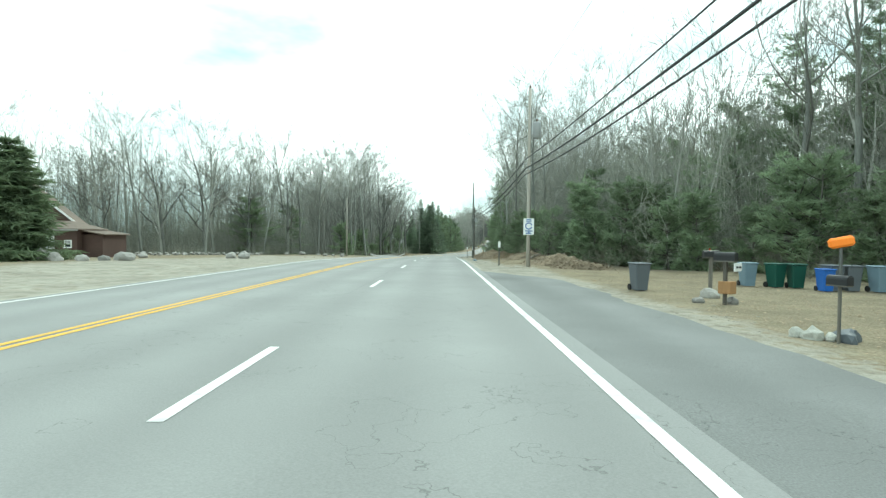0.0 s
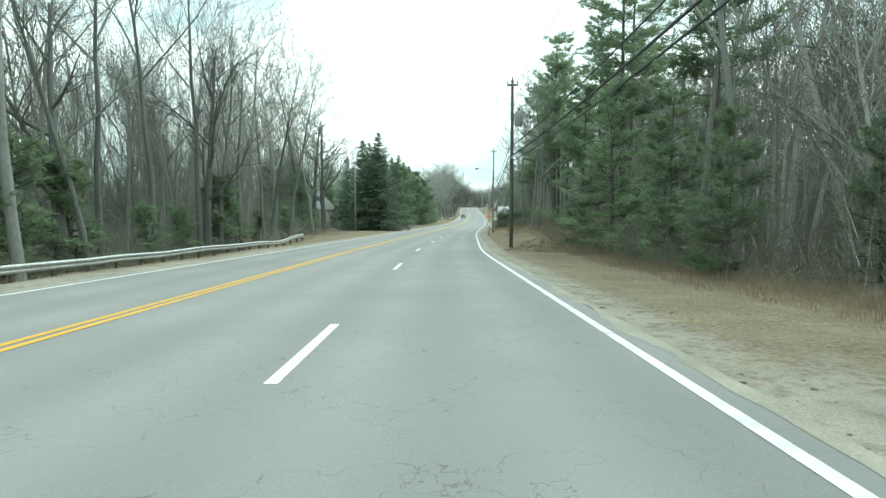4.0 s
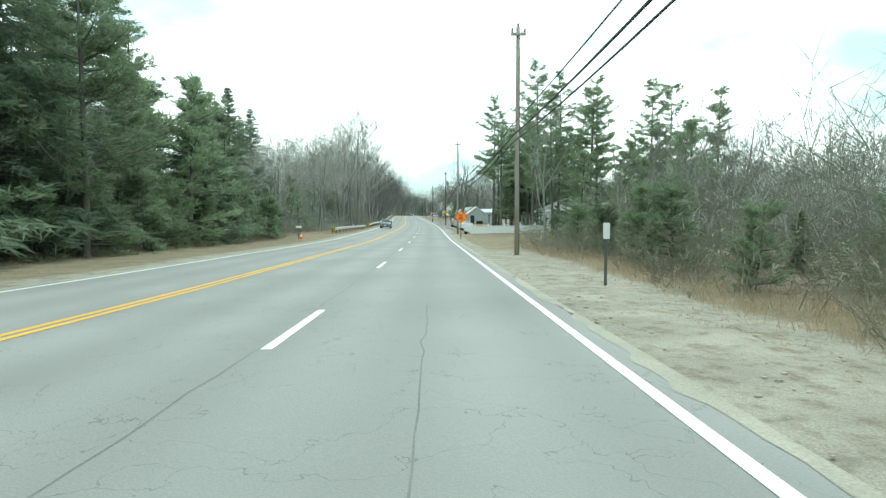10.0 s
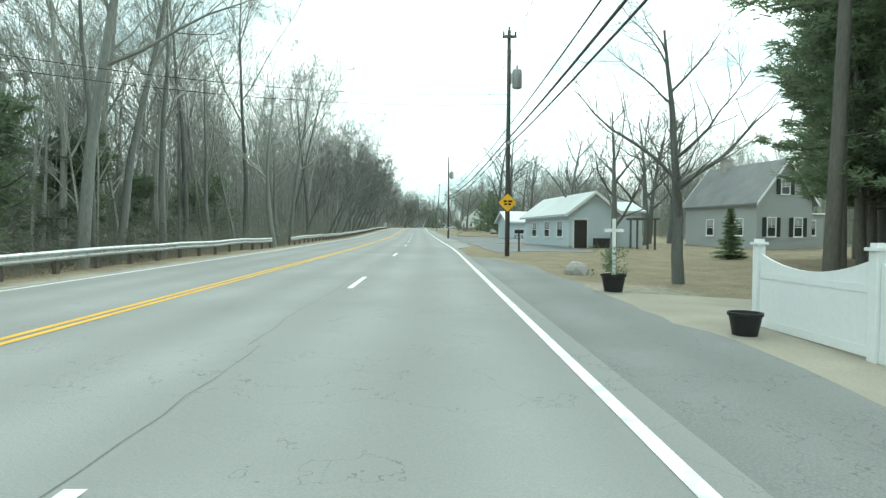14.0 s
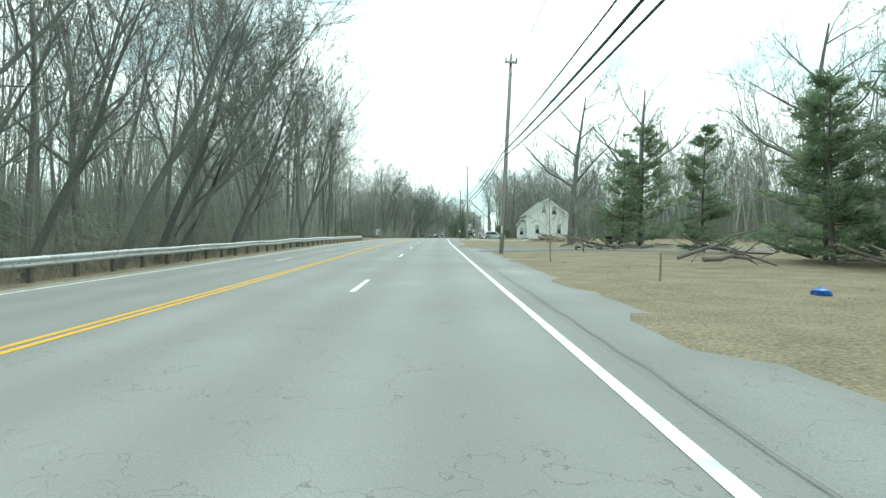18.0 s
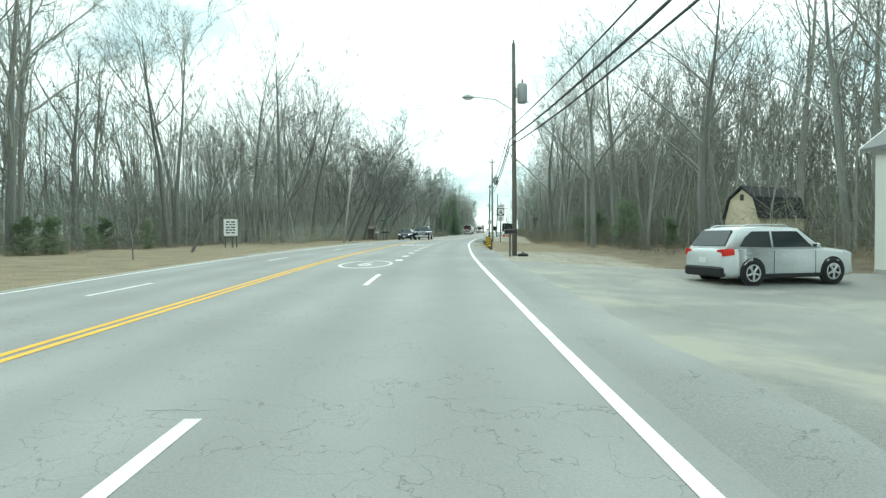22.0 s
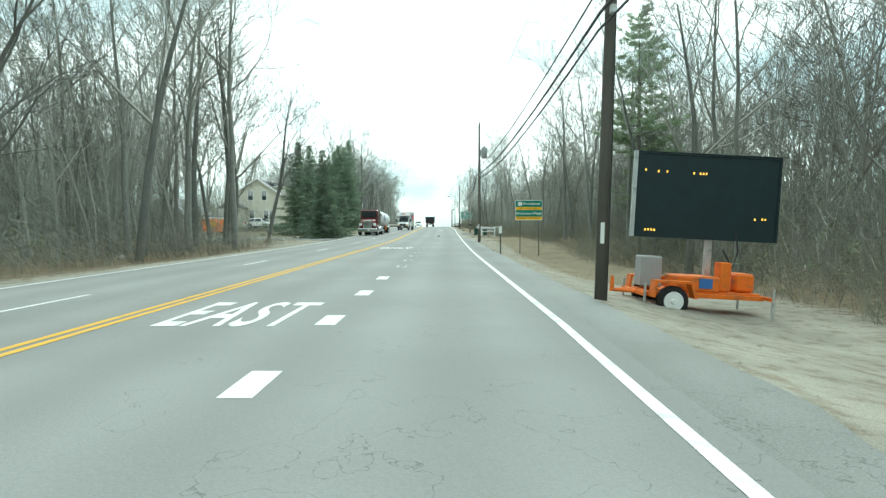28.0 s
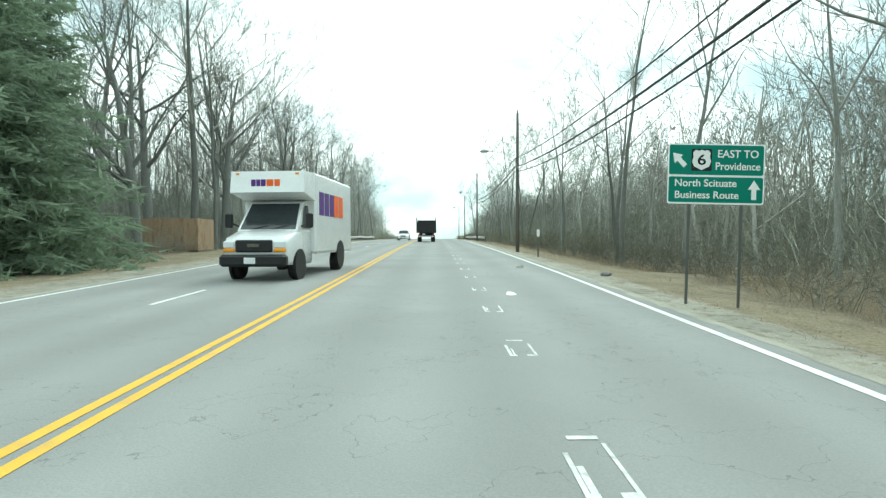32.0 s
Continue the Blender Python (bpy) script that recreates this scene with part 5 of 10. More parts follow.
# ---- signs ----
M_ORANGE = mat("fluorescent_orange_sheet", (1.0, 0.26, 0.03), 0.5, 0.05, 3, 30, 0)
M_AMBER = mat("amber_sign_sheet", (0.85, 0.47, 0.03), 0.5, 0.06, 3, 30, 0)
M_GREENSIGN = mat("green_sign_sheet", (0.01, 0.19, 0.135), 0.5, 0.08, 2, 30, 0)
M_SIGNWHITE = mat("white_sign_sheet", (0.80, 0.81, 0.80), 0.5, 0.05, 3, 30, 0)
M_SIGNBLACK = mat("black_sign_ink", (0.015, 0.015, 0.015), 0.6, 0.1, 3, 30, 0)
M_SIGNBLUE = mat("blue_sign_ink", (0.06, 0.16, 0.42), 0.6, 0.1, 3, 30, 0)
M_SIGNPOST = mat("sign_post_steel", (0.13, 0.135, 0.13), 0.5, 0.15, 3, 30, 0.05, metal=0.5)


def rounded(w, h, r, n=4):
    return [(sx * (w / 2 - r) + r * math.cos(a), sz * (h / 2 - r) + r * math.sin(a)) for sx, sz, a0 in ((1, 1, 0), (-1, 1, 0.5), (-1, -1, 1), (1, -1, 1.5)) for a in np.linspace(a0 * math.pi, (a0 + 0.5) * math.pi, n)]


def plate(name, w, h, z, parent, material, y=0.0, x=0.0, r=0.03, thick=0.004, turn=0.0, label=""):
    """An upright sheet that faces -y, round at the corners."""
    c, s = math.cos(radians(turn)), math.sin(radians(turn))
    return part(name, Geo().prism([(x + a * c - b * s, z + a * s + b * c) for a, b in rounded(w, h, r)], y - thick / 2, y + thick / 2, "y"), material, parent, label)


def lettering(body, size, x, z, parent, material, y, wide=None, bold=0.0):
    me = text_mesh(body, size, material, 0.0015, 1.0, bold)
    if wide:
        xs = [v.co.x for v in me.vertices]
        k = wide / (max(xs) - min(xs))
        for v in me.vertices:
            v.co.x *= k
    spans = sorted((min(xs), max(xs)) for xs in ([me.vertices[i].co.x for i in p.vertices] for p in me.polygons))
    gaps, reach = [], spans[0][1]
    for a, b in spans:
        if a > reach:
            gaps.append((a - reach, (a + reach) / 2))
        reach = max(reach, b)
    cuts = sorted(c for _, c in sorted(gaps)[::-1][:body.count(" ")])
    for k in range(len(cuts) + 1):  # one part for each word
        ps = [p for p in me.polygons if sum(p.center.x > c for c in cuts) == k]
        at = {i: n for n, i in enumerate(sorted({i for p in ps for i in p.vertices}))}
        word = bpy.data.meshes.new("word")
        word.from_pydata([tuple(me.vertices[i].co) for i in at], [], [tuple(at[i] for i in p.vertices) for p in ps])
        word.materials.append(material)
        part("word", word, None, parent).matrix_basis = pose(x, y - 0.005, z, 90, 0, 0)


def bars(n, w, x, z, parent, material, y, h=0.04, seed=1):
    """Words too small to read, as bars."""
    r, px = random.Random(seed), x - w / 2
    for i in range(n):
        k = w / n
        part("text_bar", B(px + k * 0.5, y - 0.005, z, k * r.uniform(0.6, 0.85), 0.003, h), material, parent)
        px += k


def channel_post(parent, z1, x=0.0, y=0.03, name="post"):
    return part(name, Geo().prism([(x - 0.035, y), (x - 0.035, y + 0.008), (x - 0.015, y + 0.035), (x + 0.015, y + 0.035), (x + 0.035, y + 0.008), (x + 0.035, y)], -1.2, z1, "z"), M_SIGNPOST, parent)


# road work sign
t = thing("road_work_sign", "orange diamond road work sign on a dark steel post", "road sign")
channel_post(t, 2.75)
p = plate("panel", 0.92, 0.92, 2.12, t, M_ORANGE, turn=45, r=0.04)
plate("border", 0.84, 0.84, 2.12, p, M_SIGNBLACK, -0.0035, turn=45, r=0.03, thick=0.001)
plate("face", 0.82, 0.82, 2.12, p, M_ORANGE, -0.0045, turn=45, r=0.03, thick=0.001)
for w, z in (("ROAD", 2.29), ("WORK", 2.11), ("AHEAD", 1.93)):
    lettering(w, 0.17, 0, z, p, M_SIGNBLACK, -0.006, {"AHEAD": 0.48}.get(w, 0.38), 0.004)
t.matrix_basis = spot(6.05, 283.6)


def diamond(x, y, z, side, rows, label, seed):
    t = thing("warning_sign", label, "road sign", "diamond signs")
    plate("panel", side, side, z, t, M_AMBER, turn=45, r=0.05)
    for k, (n, w, dz) in enumerate(rows):
        bars(n, w, 0, z + dz, t, M_SIGNBLACK, -0.004, 0.085, seed + k)
    part("bracket", B(0, 0.05, z, 0.06, 0.09, 0.3), M_STEEL, t)
    t.matrix_basis = spot(x, y)
    return t


t = diamond(2.2, 211.66, 2.2, 0.68, (), "amber diamond school bus stop warning sign on a pole", 3)
for w, z, k in (("SCHOOL", 2.38, 0.38), ("BUS STOP", 2.21, 0.58), ("AHEAD", 2.04, 0.34)):
    lettering(w, 0.16, 0, z, t, M_SIGNBLACK, -0.004, k, 0.003)
diamond(10.86, 351.25, 2.72, 0.66, ((2, 0.5, 0.07), (2, 0.4, -0.08)), "small amber diamond sign fixed to a utility pole", 8)
# neighbourhood notice on the first pole
t = thing("notice_board", "white notice with blue lettering and emblem on a pole", "sign")
plate("panel", 0.62, 0.95, 2.35, t, M_SIGNWHITE, r=0.03)
for k, (n, w, dz, h) in enumerate(((1, 0.34, 0.40, 0.06), (1, 0.48, 0.31, 0.05), (1, 0.5, -0.26, 0.06), (1, 0.2, -0.33, 0.04), (1, 0.5, -0.40, 0.06))):
    bars(n, w, 0, 2.35 + dz, t, M_SIGNBLUE, -0.004, h, k)
emblem = Geo()
emblem.add([(r * math.cos(a), -0.006, 2.38 + r * math.sin(a)) for r in (0.15, 0.21) for a in np.linspace(0.3, 6.0, 25)], [(i, i + 1, 26 + i, 25 + i) for i in range(24)])
part("emblem", emblem, M_SIGNBLUE, t)
t.matrix_basis = spot(2.4, 33.12)
# small notice in the grass
t = thing("yard_sign", "black roadside yard sign with white bars, askew", "sign")
for x in (-0.3, 0.3):
    part("stake", Geo().cyl((x, 0.02, -0.2), (x, 0.02, 0.65), 0.008, n=6), M_STEEL, t)
plate("panel", 0.86, 0.62, 0.52, t, M_SIGNBLACK, r=0.01)
for k, (n, w, dz) in enumerate(((2, 0.76, 0.2), (1, 0.42, 0.0), (2, 0.76, -0.2))):
    bars(n, w, 0.02, 0.52 + dz, t, M_SIGNWHITE, -0.004, 0.11, k)
t.matrix_basis = spot(-0.75, 167.6) @ pose(0, 0, 0, 0, -11, 0) @ Matrix.Diagonal((0.78, 0.78, 0.78, 1))


def delineator(x, y, h=1.45):
    t = thing("delineator_post", "thin steel post with a white reflector plate", "marker post", "delineators")
    channel_post(t, h)
    plate("reflector", 0.16, 0.38, h - 0.2, t, M_CREAM, r=0.02)
    t.matrix_basis = spot(x, y)


for x, y in ((0.75, 35.3), (-2.75, 78.5), (-2.15, 157.6), (4.6, 242.5), (13.2, 504.9), (34.85, 669.8), (51.0, 749.5), (-12.7, 245.5), (-16.5, 325.0), (-12.6, 338.0), (-7.6, 331.5)):
    delineator(x, y, 1.5 if x > -3 else 1.1)
# route sign with its shield
t = thing("route_sign", "route marker with a black and white shield on a post", "road sign")
channel_post(t, 3.2)
plate("direction_plate", 0.62, 0.3, 3.02, t, M_SIGNWHITE)
lettering("EAST", 0.2, 0, 3.02, t, M_SIGNBLACK, -0.003, 0.48)
p = plate("shield_plate", 0.62, 0.62, 2.55, t, M_SIGNBLACK)
sh = [(0.0, 0.27), (0.08, 0.235), (0.17, 0.26), (0.25, 0.19), (0.235, 0.08), (0.27, -0.04), (0.22, -0.17), (0.10, -0.22), (0.0, -0.27)]
part("shield", Geo().prism([(a, 2.55 + b) for a, b in sh + [(-a, b) for a, b in sh[-2:0:-1]]], -0.005, -0.003, "y"), M_SIGNWHITE, p)
lettering("6", 0.42, 0, 2.54, p, M_SIGNBLACK, -0.005, 0.24, 0.008)
plate("lower_plate", 0.54, 0.42, 2.0, t, M_SIGNWHITE, r=0.02)
for k, dz in enumerate((0.11, 0.0, -0.11)):
    bars(1, 0.34, 0, 2.0 + dz, t, M_SIGNBLACK, -0.003, 0.05, k)
t.matrix_basis = spot(20.1, 577.6) @ pose(0, 0, 0, 0, 1.5, 0) @ Matrix.Diagonal((1.22, 1, 1.25, 1))
# speed plate on the next pole
t = thing("speed_sign", "white speed limit plate on a utility pole", "road sign")
plate("panel", 0.6, 0.72, 2.75, t, M_SIGNWHITE)
bars(1, 0.4, 0, 2.98, t, M_SIGNBLACK, -0.003, 0.06)
bars(1, 0.36, 0, 2.88, t, M_SIGNBLACK, -0.003, 0.06)
lettering("40", 0.38, 0, 2.62, t, M_SIGNBLACK, -0.003, 0.4, 0.006)
t.matrix_basis = spot(24.25, 613.8)
# lane guide with two destinations
t = thing("lane_guide_sign", "green guide sign with orange strips on two posts", "road sign")
W, Z = 1.95, 2.55
for x in (-0.62, 0.72):
    channel_post(t, 3.3, x)
p = plate("panel", W, 1.55, Z, t, M_SIGNWHITE, r=0.06)
for dz, h, m in ((0.49, 0.50, M_GREENSIGN), (-0.24, 0.52, M_GREENSIGN), (0.135, 0.22, M_AMBER), (-0.625, 0.24, M_AMBER)):
    plate("strip", W - 0.05, h, Z + dz, p, m, -0.004, r=0.02, thick=0.003)
part("route_shield", Geo().prism([(x - 0.62, Z + 0.5 + z) for x, z in rounded(0.3, 0.3, 0.08)], -0.008, -0.006, "y"), M_SIGNWHITE, p)
lettering("6", 0.2, -0.62, Z + 0.5, p, M_SIGNBLACK, -0.006)
lettering("Providence", 0.27, 0.2, Z + 0.5, p, M_SIGNWHITE, -0.005, 1.18, 0.003)
lettering("LEFT LANE ONLY", 0.16, 0, Z + 0.135, p, M_SIGNBLACK, -0.005, 1.45)
lettering("N Scituate Village", 0.27, 0, Z - 0.25, p, M_SIGNWHITE, -0.005, 1.8, 0.003)
lettering("MIDDLE LANE ONLY", 0.16, 0, Z - 0.625, p, M_SIGNBLACK, -0.005, 1.6)
t.matrix_basis = spot(38.4, 675.3, 0.75) @ pose(0, 0, 0, 0, 0, -4) @ Matrix.Diagonal((0.88, 1, 0.82, 1))
# advance guide sign
t = thing("route_guide_sign", "green and white guide sign on two steel posts", "road sign")
W, Z = 2.35, 2.75
for x in (-0.62, 0.66):
    channel_post(t, 2.1, x)
p = plate("panel", W, 1.42, Z, t, M_SIGNWHITE, r=0.06)
plate("upper_field", W - 0.06, 0.70, Z + 0.33, p, M_GREENSIGN, -0.004, r=0.04, thick=0.003)
plate("lower_field", W - 0.06, 0.60, Z - 0.37, p, M_GREENSIGN, -0.004, r=0.04, thick=0.003)
arrow = [(-0.06, -0.22), (0.06, -0.22), (0.06, 0.02), (0.15, 0.02), (0.0, 0.24), (-0.15, 0.02), (-0.06, 0.02)]
for x, z, a, s in ((-0.9, Z + 0.33, 45, 0.95), (0.93, Z - 0.37, 0, 1.0)):
    c, sn = math.cos(radians(a)), math.sin(radians(a))
    part("arrow", Geo().prism([(x + s * (u * c - v * sn), z + s * (u * sn + v * c)) for u, v in arrow], -0.008, -0.006, "y"), M_SIGNWHITE, p)
plate("shield_back", 0.5, 0.52, Z + 0.33, p, M_SIGNBLACK, -0.006, -0.36, thick=0.002)
part("shield", Geo().prism([(a * 0.85 - 0.36, Z + 0.33 + b * 0.9) for a, b in sh + [(-a, b) for a, b in sh[-2:0:-1]]], -0.010, -0.008, "y"), M_SIGNWHITE, p)
lettering("6", 0.34, -0.36, Z + 0.32, p, M_SIGNBLACK, -0.008, 0.2, 0.005)
lettering("EAST TO", 0.25, 0.52, Z + 0.47, p, M_SIGNWHITE, -0.005, 0.98, 0.003)
lettering("Providence", 0.25, 0.52, Z + 0.18, p, M_SIGNWHITE, -0.005, 1.08, 0.003)
lettering("North Scituate", 0.24, -0.25, Z - 0.22, p, M_SIGNWHITE, -0.005, 1.5, 0.003)
lettering("Business Route", 0.24, -0.22, Z - 0.5, p, M_SIGNWHITE, -0.005, 1.55, 0.003)
t.matrix_basis = spot(47.7, 731.2, 0.3) @ pose(0, 0, 0, 0, 1.5, -3) @ Matrix.Diagonal((0.82, 1, 0.86, 1))
# information board of the side lot
t = thing("information_board", "white information board with dark markings on wooden legs", "sign")
for x in (-0.55, 0.55, 0.15):
    part("leg", B(x, 0.06, 0.6, 0.1, 0.1, 1.8, 0.01), M_POLE, t)
plate("panel", 1.35, 1.5, 2.0, t, M_SIGNWHITE, r=0.02, thick=0.05)
for k in range(5):
    bars(2 + k % 2, 1.0, 0, 2.5 - 0.24 * k, t, M_SIGNBLACK, -0.027, 0.1, k + 3)
part("ledge", B(0.1, -0.1, 1.15, 1.1, 0.3, 0.06, 0.01), M_POLE, t)
t.matrix_basis = spot(-3.7, 565.7, -0.2, 6) @ Matrix.Diagonal((0.8, 1, 0.9, 1))


# ---- message board trailer ----
M_TRAILER = mat("orange_trailer_paint", (0.75, 0.17, 0.02), 0.45, 0.12, 2, 30, 0.03, dirt=(0.35, 0.13, 0.05))
M_BOARD = mat("dark_display_face", (0.018, 0.032, 0.036), 0.35, 0.2, 3, 50, 0.02)
M_LED = glow("amber_diode", (1.0, 0.5, 0.08), 0.9)


def wheel(parent, x, y, r, w, rim_mat=None, side=1):
    """A wheel whose axle lies along x: tyre, with its rim as a sub-part."""
    m, spoked = pose(x, y, r, 0, 90, 0), w < 0.24
    prof = [(r * 0.68, -w / 2), (r * 0.93, -w / 2), (r, -w * 0.32), (r, w * 0.32), (r * 0.93, w / 2), (r * 0.68, w / 2)]
    if spoked:  # a tyre-black disc paints the shaded well behind the spokes
        prof = [(0.01, -w * 0.3), (r * 0.66, -w * 0.3)] + prof + [(r * 0.66, w * 0.3), (0.01, w * 0.3)]
    ty = part("wheel", Geo().lathe(prof, 22, m), M_RUBBER, parent, smooth=False)
    q = r * 0.7
    out = side * w / 2
    prof = [(q, out * 0.97), (q * 0.97, out * 1.05), (q * 0.86, out * 1.05), (q * 0.8, out * 1.008), (q * 0.34, out * 1.008), (q * 0.28, out * 1.1), (0.01, out * 1.1)]
    if spoked:
        q = r * 0.68
        prof = [(q, out * 0.97), (q * 0.98, out * 1.04), (q * 0.88, out * 1.04), (q * 0.86, out * 0.8)]
    g = Geo().lathe(prof if side > 0 else prof[::-1], 20, m, not spoked)
    if spoked:
        prof = [(q * 0.26, out * 0.7), (q * 0.24, out * 1.04), (0.01, out * 1.06)]
        g.lathe(prof if side > 0 else prof[::-1], 12, m)
    for k in range(5 if spoked else 0):
        a = 6.283 * k / 5
        g.tube([tuple(m @ Vector((q * 0.2 * math.cos(a), q * 0.2 * math.sin(a), out * 1.03))), tuple(m @ Vector((q * 0.9 * math.cos(a), q * 0.9 * math.sin(a), out * 0.98)))], [r * 0.075, r * 0.1], 5)
    for k in range(8 if w > 0.5 else 0):
        a = 6.283 * k / 8
        p = (q * 0.57 * math.cos(a), q * 0.57 * math.sin(a))
        g.cyl(tuple(m @ Vector((*p, out * 1.0))), tuple(m @ Vector((*p, out * 1.06))), 0.022, n=6)
    part("rim", g, rim_mat or M_ALU, ty)
    return ty


t = thing("message_board", "orange trailer with a large dark message board", "message board")
each("frame", ((0, -0.55, 0.46, 2.6, 0.1, 0.1, 0.01), (0, 0.55, 0.46, 2.6, 0.1, 0.1, 0.01), (1.25, 0, 0.46, 0.1, 1.2, 0.1, 0.01), (-1.25, 0, 0.46, 0.1, 1.2, 0.1, 0.01), (-0.3, 0, 0.46, 0.1, 1.1, 0.08, 0.01)), M_TRAILER, t)
part("deck", B(0.15, 0, 0.53, 2.2, 1.05, 0.05, 0.01), M_TRAILER, t)
part("battery_box", B(-0.15, -0.15, 0.72, 0.95, 0.8, 0.34, 0.03), M_TRAILER, t)
part("engine_cover", B(0.98, -0.05, 0.78, 0.46, 0.6, 0.42, 0.05), M_TRAILER, t)
part("control_cabinet", B(0.48, -0.3, 0.9, 0.26, 0.3, 0.66, 0.02), M_TRAILER, t)
part("decal", B(0.0, -0.563, 0.74, 0.3, 0.012, 0.22), M_SIGNBLUE, t)
part("tongue", Geo().tube([(-1.25, 0.3, 0.46), (-1.95, 0.0, 0.46)], 0.045, 6).tube([(-1.25, -0.3, 0.46), (-1.95, 0.0, 0.46)], 0.045, 6), M_TRAILER, t)
part("hitch_plate", Geo().prism([(-1.98, 0.42), (-1.88, 0.42), (-1.9, 0.75), (-1.96, 0.8)], -0.03, 0.03, "y"), M_TRAILER, t)
for k in (-1, 1):
    part("mudguard", Geo().prism([(-1.32, 0.42), (-1.26, 0.42), (-1.22, 0.74), (-0.5, 0.74), (-0.4, 0.42), (-0.34, 0.42), (-0.44, 0.79), (-1.27, 0.79)], k * 0.82 - 0.14, k * 0.82 + 0.14, "y"), M_TRAILER, t)
    m = pose(-0.84, k * 0.82, 0.34, 90, 0, 0)
    ty = part("wheel", Geo().lathe([(0.2, -0.1), (0.31, -0.1), (0.34, -0.06), (0.34, 0.06), (0.31, 0.1), (0.2, 0.1)], 22, m), M_RUBBER, t)
    rp = [(0.22, 0.098), (0.205, 0.115), (0.16, 0.104), (0.07, 0.106), (0.05, 0.135), (0.01, 0.135)]
    part("rim", Geo().lathe(rp if k < 0 else [(r, -z) for r, z in rp[::-1]], 18, m), M_SIGNWHITE, ty)
for x, y in ((-1.42, -0.75), (-1.42, 0.75), (1.42, -0.75), (1.42, 0.75)):
    part("outrigger", B(x, y * 0.5, 0.46, 0.08, abs(y), 0.08), M_TRAILER, t)
    part("jack", Geo().cyl((x, y, -0.05), (x, y, 0.7), 0.03, n=8), M_STEEL, t)
part("mast", Geo().box(0.3, 0.12, 1.2, 0.14, 0.14, 1.5, 0.01), M_STEEL, t)
part("cable_loop", Geo().tube([(0.55, -0.1, 1.5), (0.8, -0.1, 1.1), (0.9, -0.1, 1.5), (0.85, 0.0, 2.0)], 0.02, 6), M_CABLE, t)
part("generator", B(-1.0, 0.3, 0.92, 0.5, 0.45, 0.72, 0.03), M_GREYTANK, t)
part("panel_housing", B(0.15, 0.12, 2.72, 3.35, 0.28, 1.98, 0.03), M_BOARD, t)
each("panel_frame", ((0.15, -0.03, 3.69, 3.35, 0.03, 0.05), (0.15, -0.03, 1.75, 3.35, 0.03, 0.05), (-1.5, -0.03, 2.72, 0.05, 0.03, 1.9), (1.8, -0.03, 2.72, 0.05, 0.03, 1.9)), M_BOARD, t)
part("side_strip", B(-1.56, -0.02, 2.72, 0.08, 0.1, 1.98), M_STEEL, t)
for x, z in ((-1.32, 3.28), (-1.02, 3.26), (-0.82, 3.26), (-0.2, 3.25), (-0.05, 3.25), (0.02, 3.25), (0.09, 3.25), (1.28, 2.25), (1.45, 2.26), (1.52, 2.26), (-1.25, 1.9), (-1.18, 1.9), (-1.11, 1.9), (-1.04, 1.9)):
    part("diode", B(x, -0.03, z, 0.028, 0.014, 0.05), M_LED, t)
t.matrix_basis = spot(34.35, 652.8, -0.1, 0) @ pose(0, 0, 0, 0, 3, 0)
# ---- houses ----
def siding(name, base, rows=7.5, strength=0.5, vary=0.06, upright=False):
    m = mat(name, base, 0.7, vary, 0.7, 14, 0)
    n, l = m.node_tree.nodes, m.node_tree.links
    tc, wv, bp = n.new("ShaderNodeTexCoord"), n.new("ShaderNodeTexWave"), n.new("ShaderNodeBump")
    wv.bands_direction, wv.wave_profile = "X" if upright else "Z", "SAW"
    wv.inputs["Scale"].default_value = rows / 6.283 * 2
    l.new(tc.outputs["Object"], wv.inputs["Vector"])
    bp.inputs["Strength"].default_value, bp.inputs["Distance"].default_value = strength, 0.03
    l.new(wv.outputs["Fac"], bp.inputs["Height"])
    l.new(bp.outputs[0], n["Principled BSDF"].inputs["Normal"])
    return m


M_SHINGLE = siding("grey_roof_shingles", (0.20, 0.205, 0.205), 6, 0.4, 0.25)
M_SHINGLEBROWN = siding("brown_roof_shingles", (0.16, 0.125, 0.10), 6, 0.4, 0.25)
M_SIDEWHITE = siding("white_clapboard", (0.76, 0.76, 0.72))
M_SIDEGREY = siding("grey_clapboard", (0.40, 0.42, 0.42))
M_SIDEBLUE = siding("pale_blue_clapboard", (0.62, 0.69, 0.73))
M_SIDECREAM = siding("cream_clapboard", (0.62, 0.60, 0.50))
M_SIDETAN = siding("tan_shingle_wall", (0.45, 0.42, 0.34))
M_BROWNWALL = siding("dark_brown_wall", (0.085, 0.052, 0.043), 5, 0.5, 0.25, True)
M_TRIM = mat("white_trim_paint", (0.78, 0.79, 0.78), 0.5, 0.06, 2, 25, 0.02)
M_SHUTTER = mat("black_shutter_paint", (0.022, 0.025, 0.026), 0.5, 0.1, 2, 25, 0)
M_DOORDARK = mat("dark_door", (0.05, 0.045, 0.04), 0.5, 0.15, 2, 25, 0)
M_BLIND = mat("pale_curtain", (0.35, 0.36, 0.36), 0.7, 0.3, 3, 12, 0)


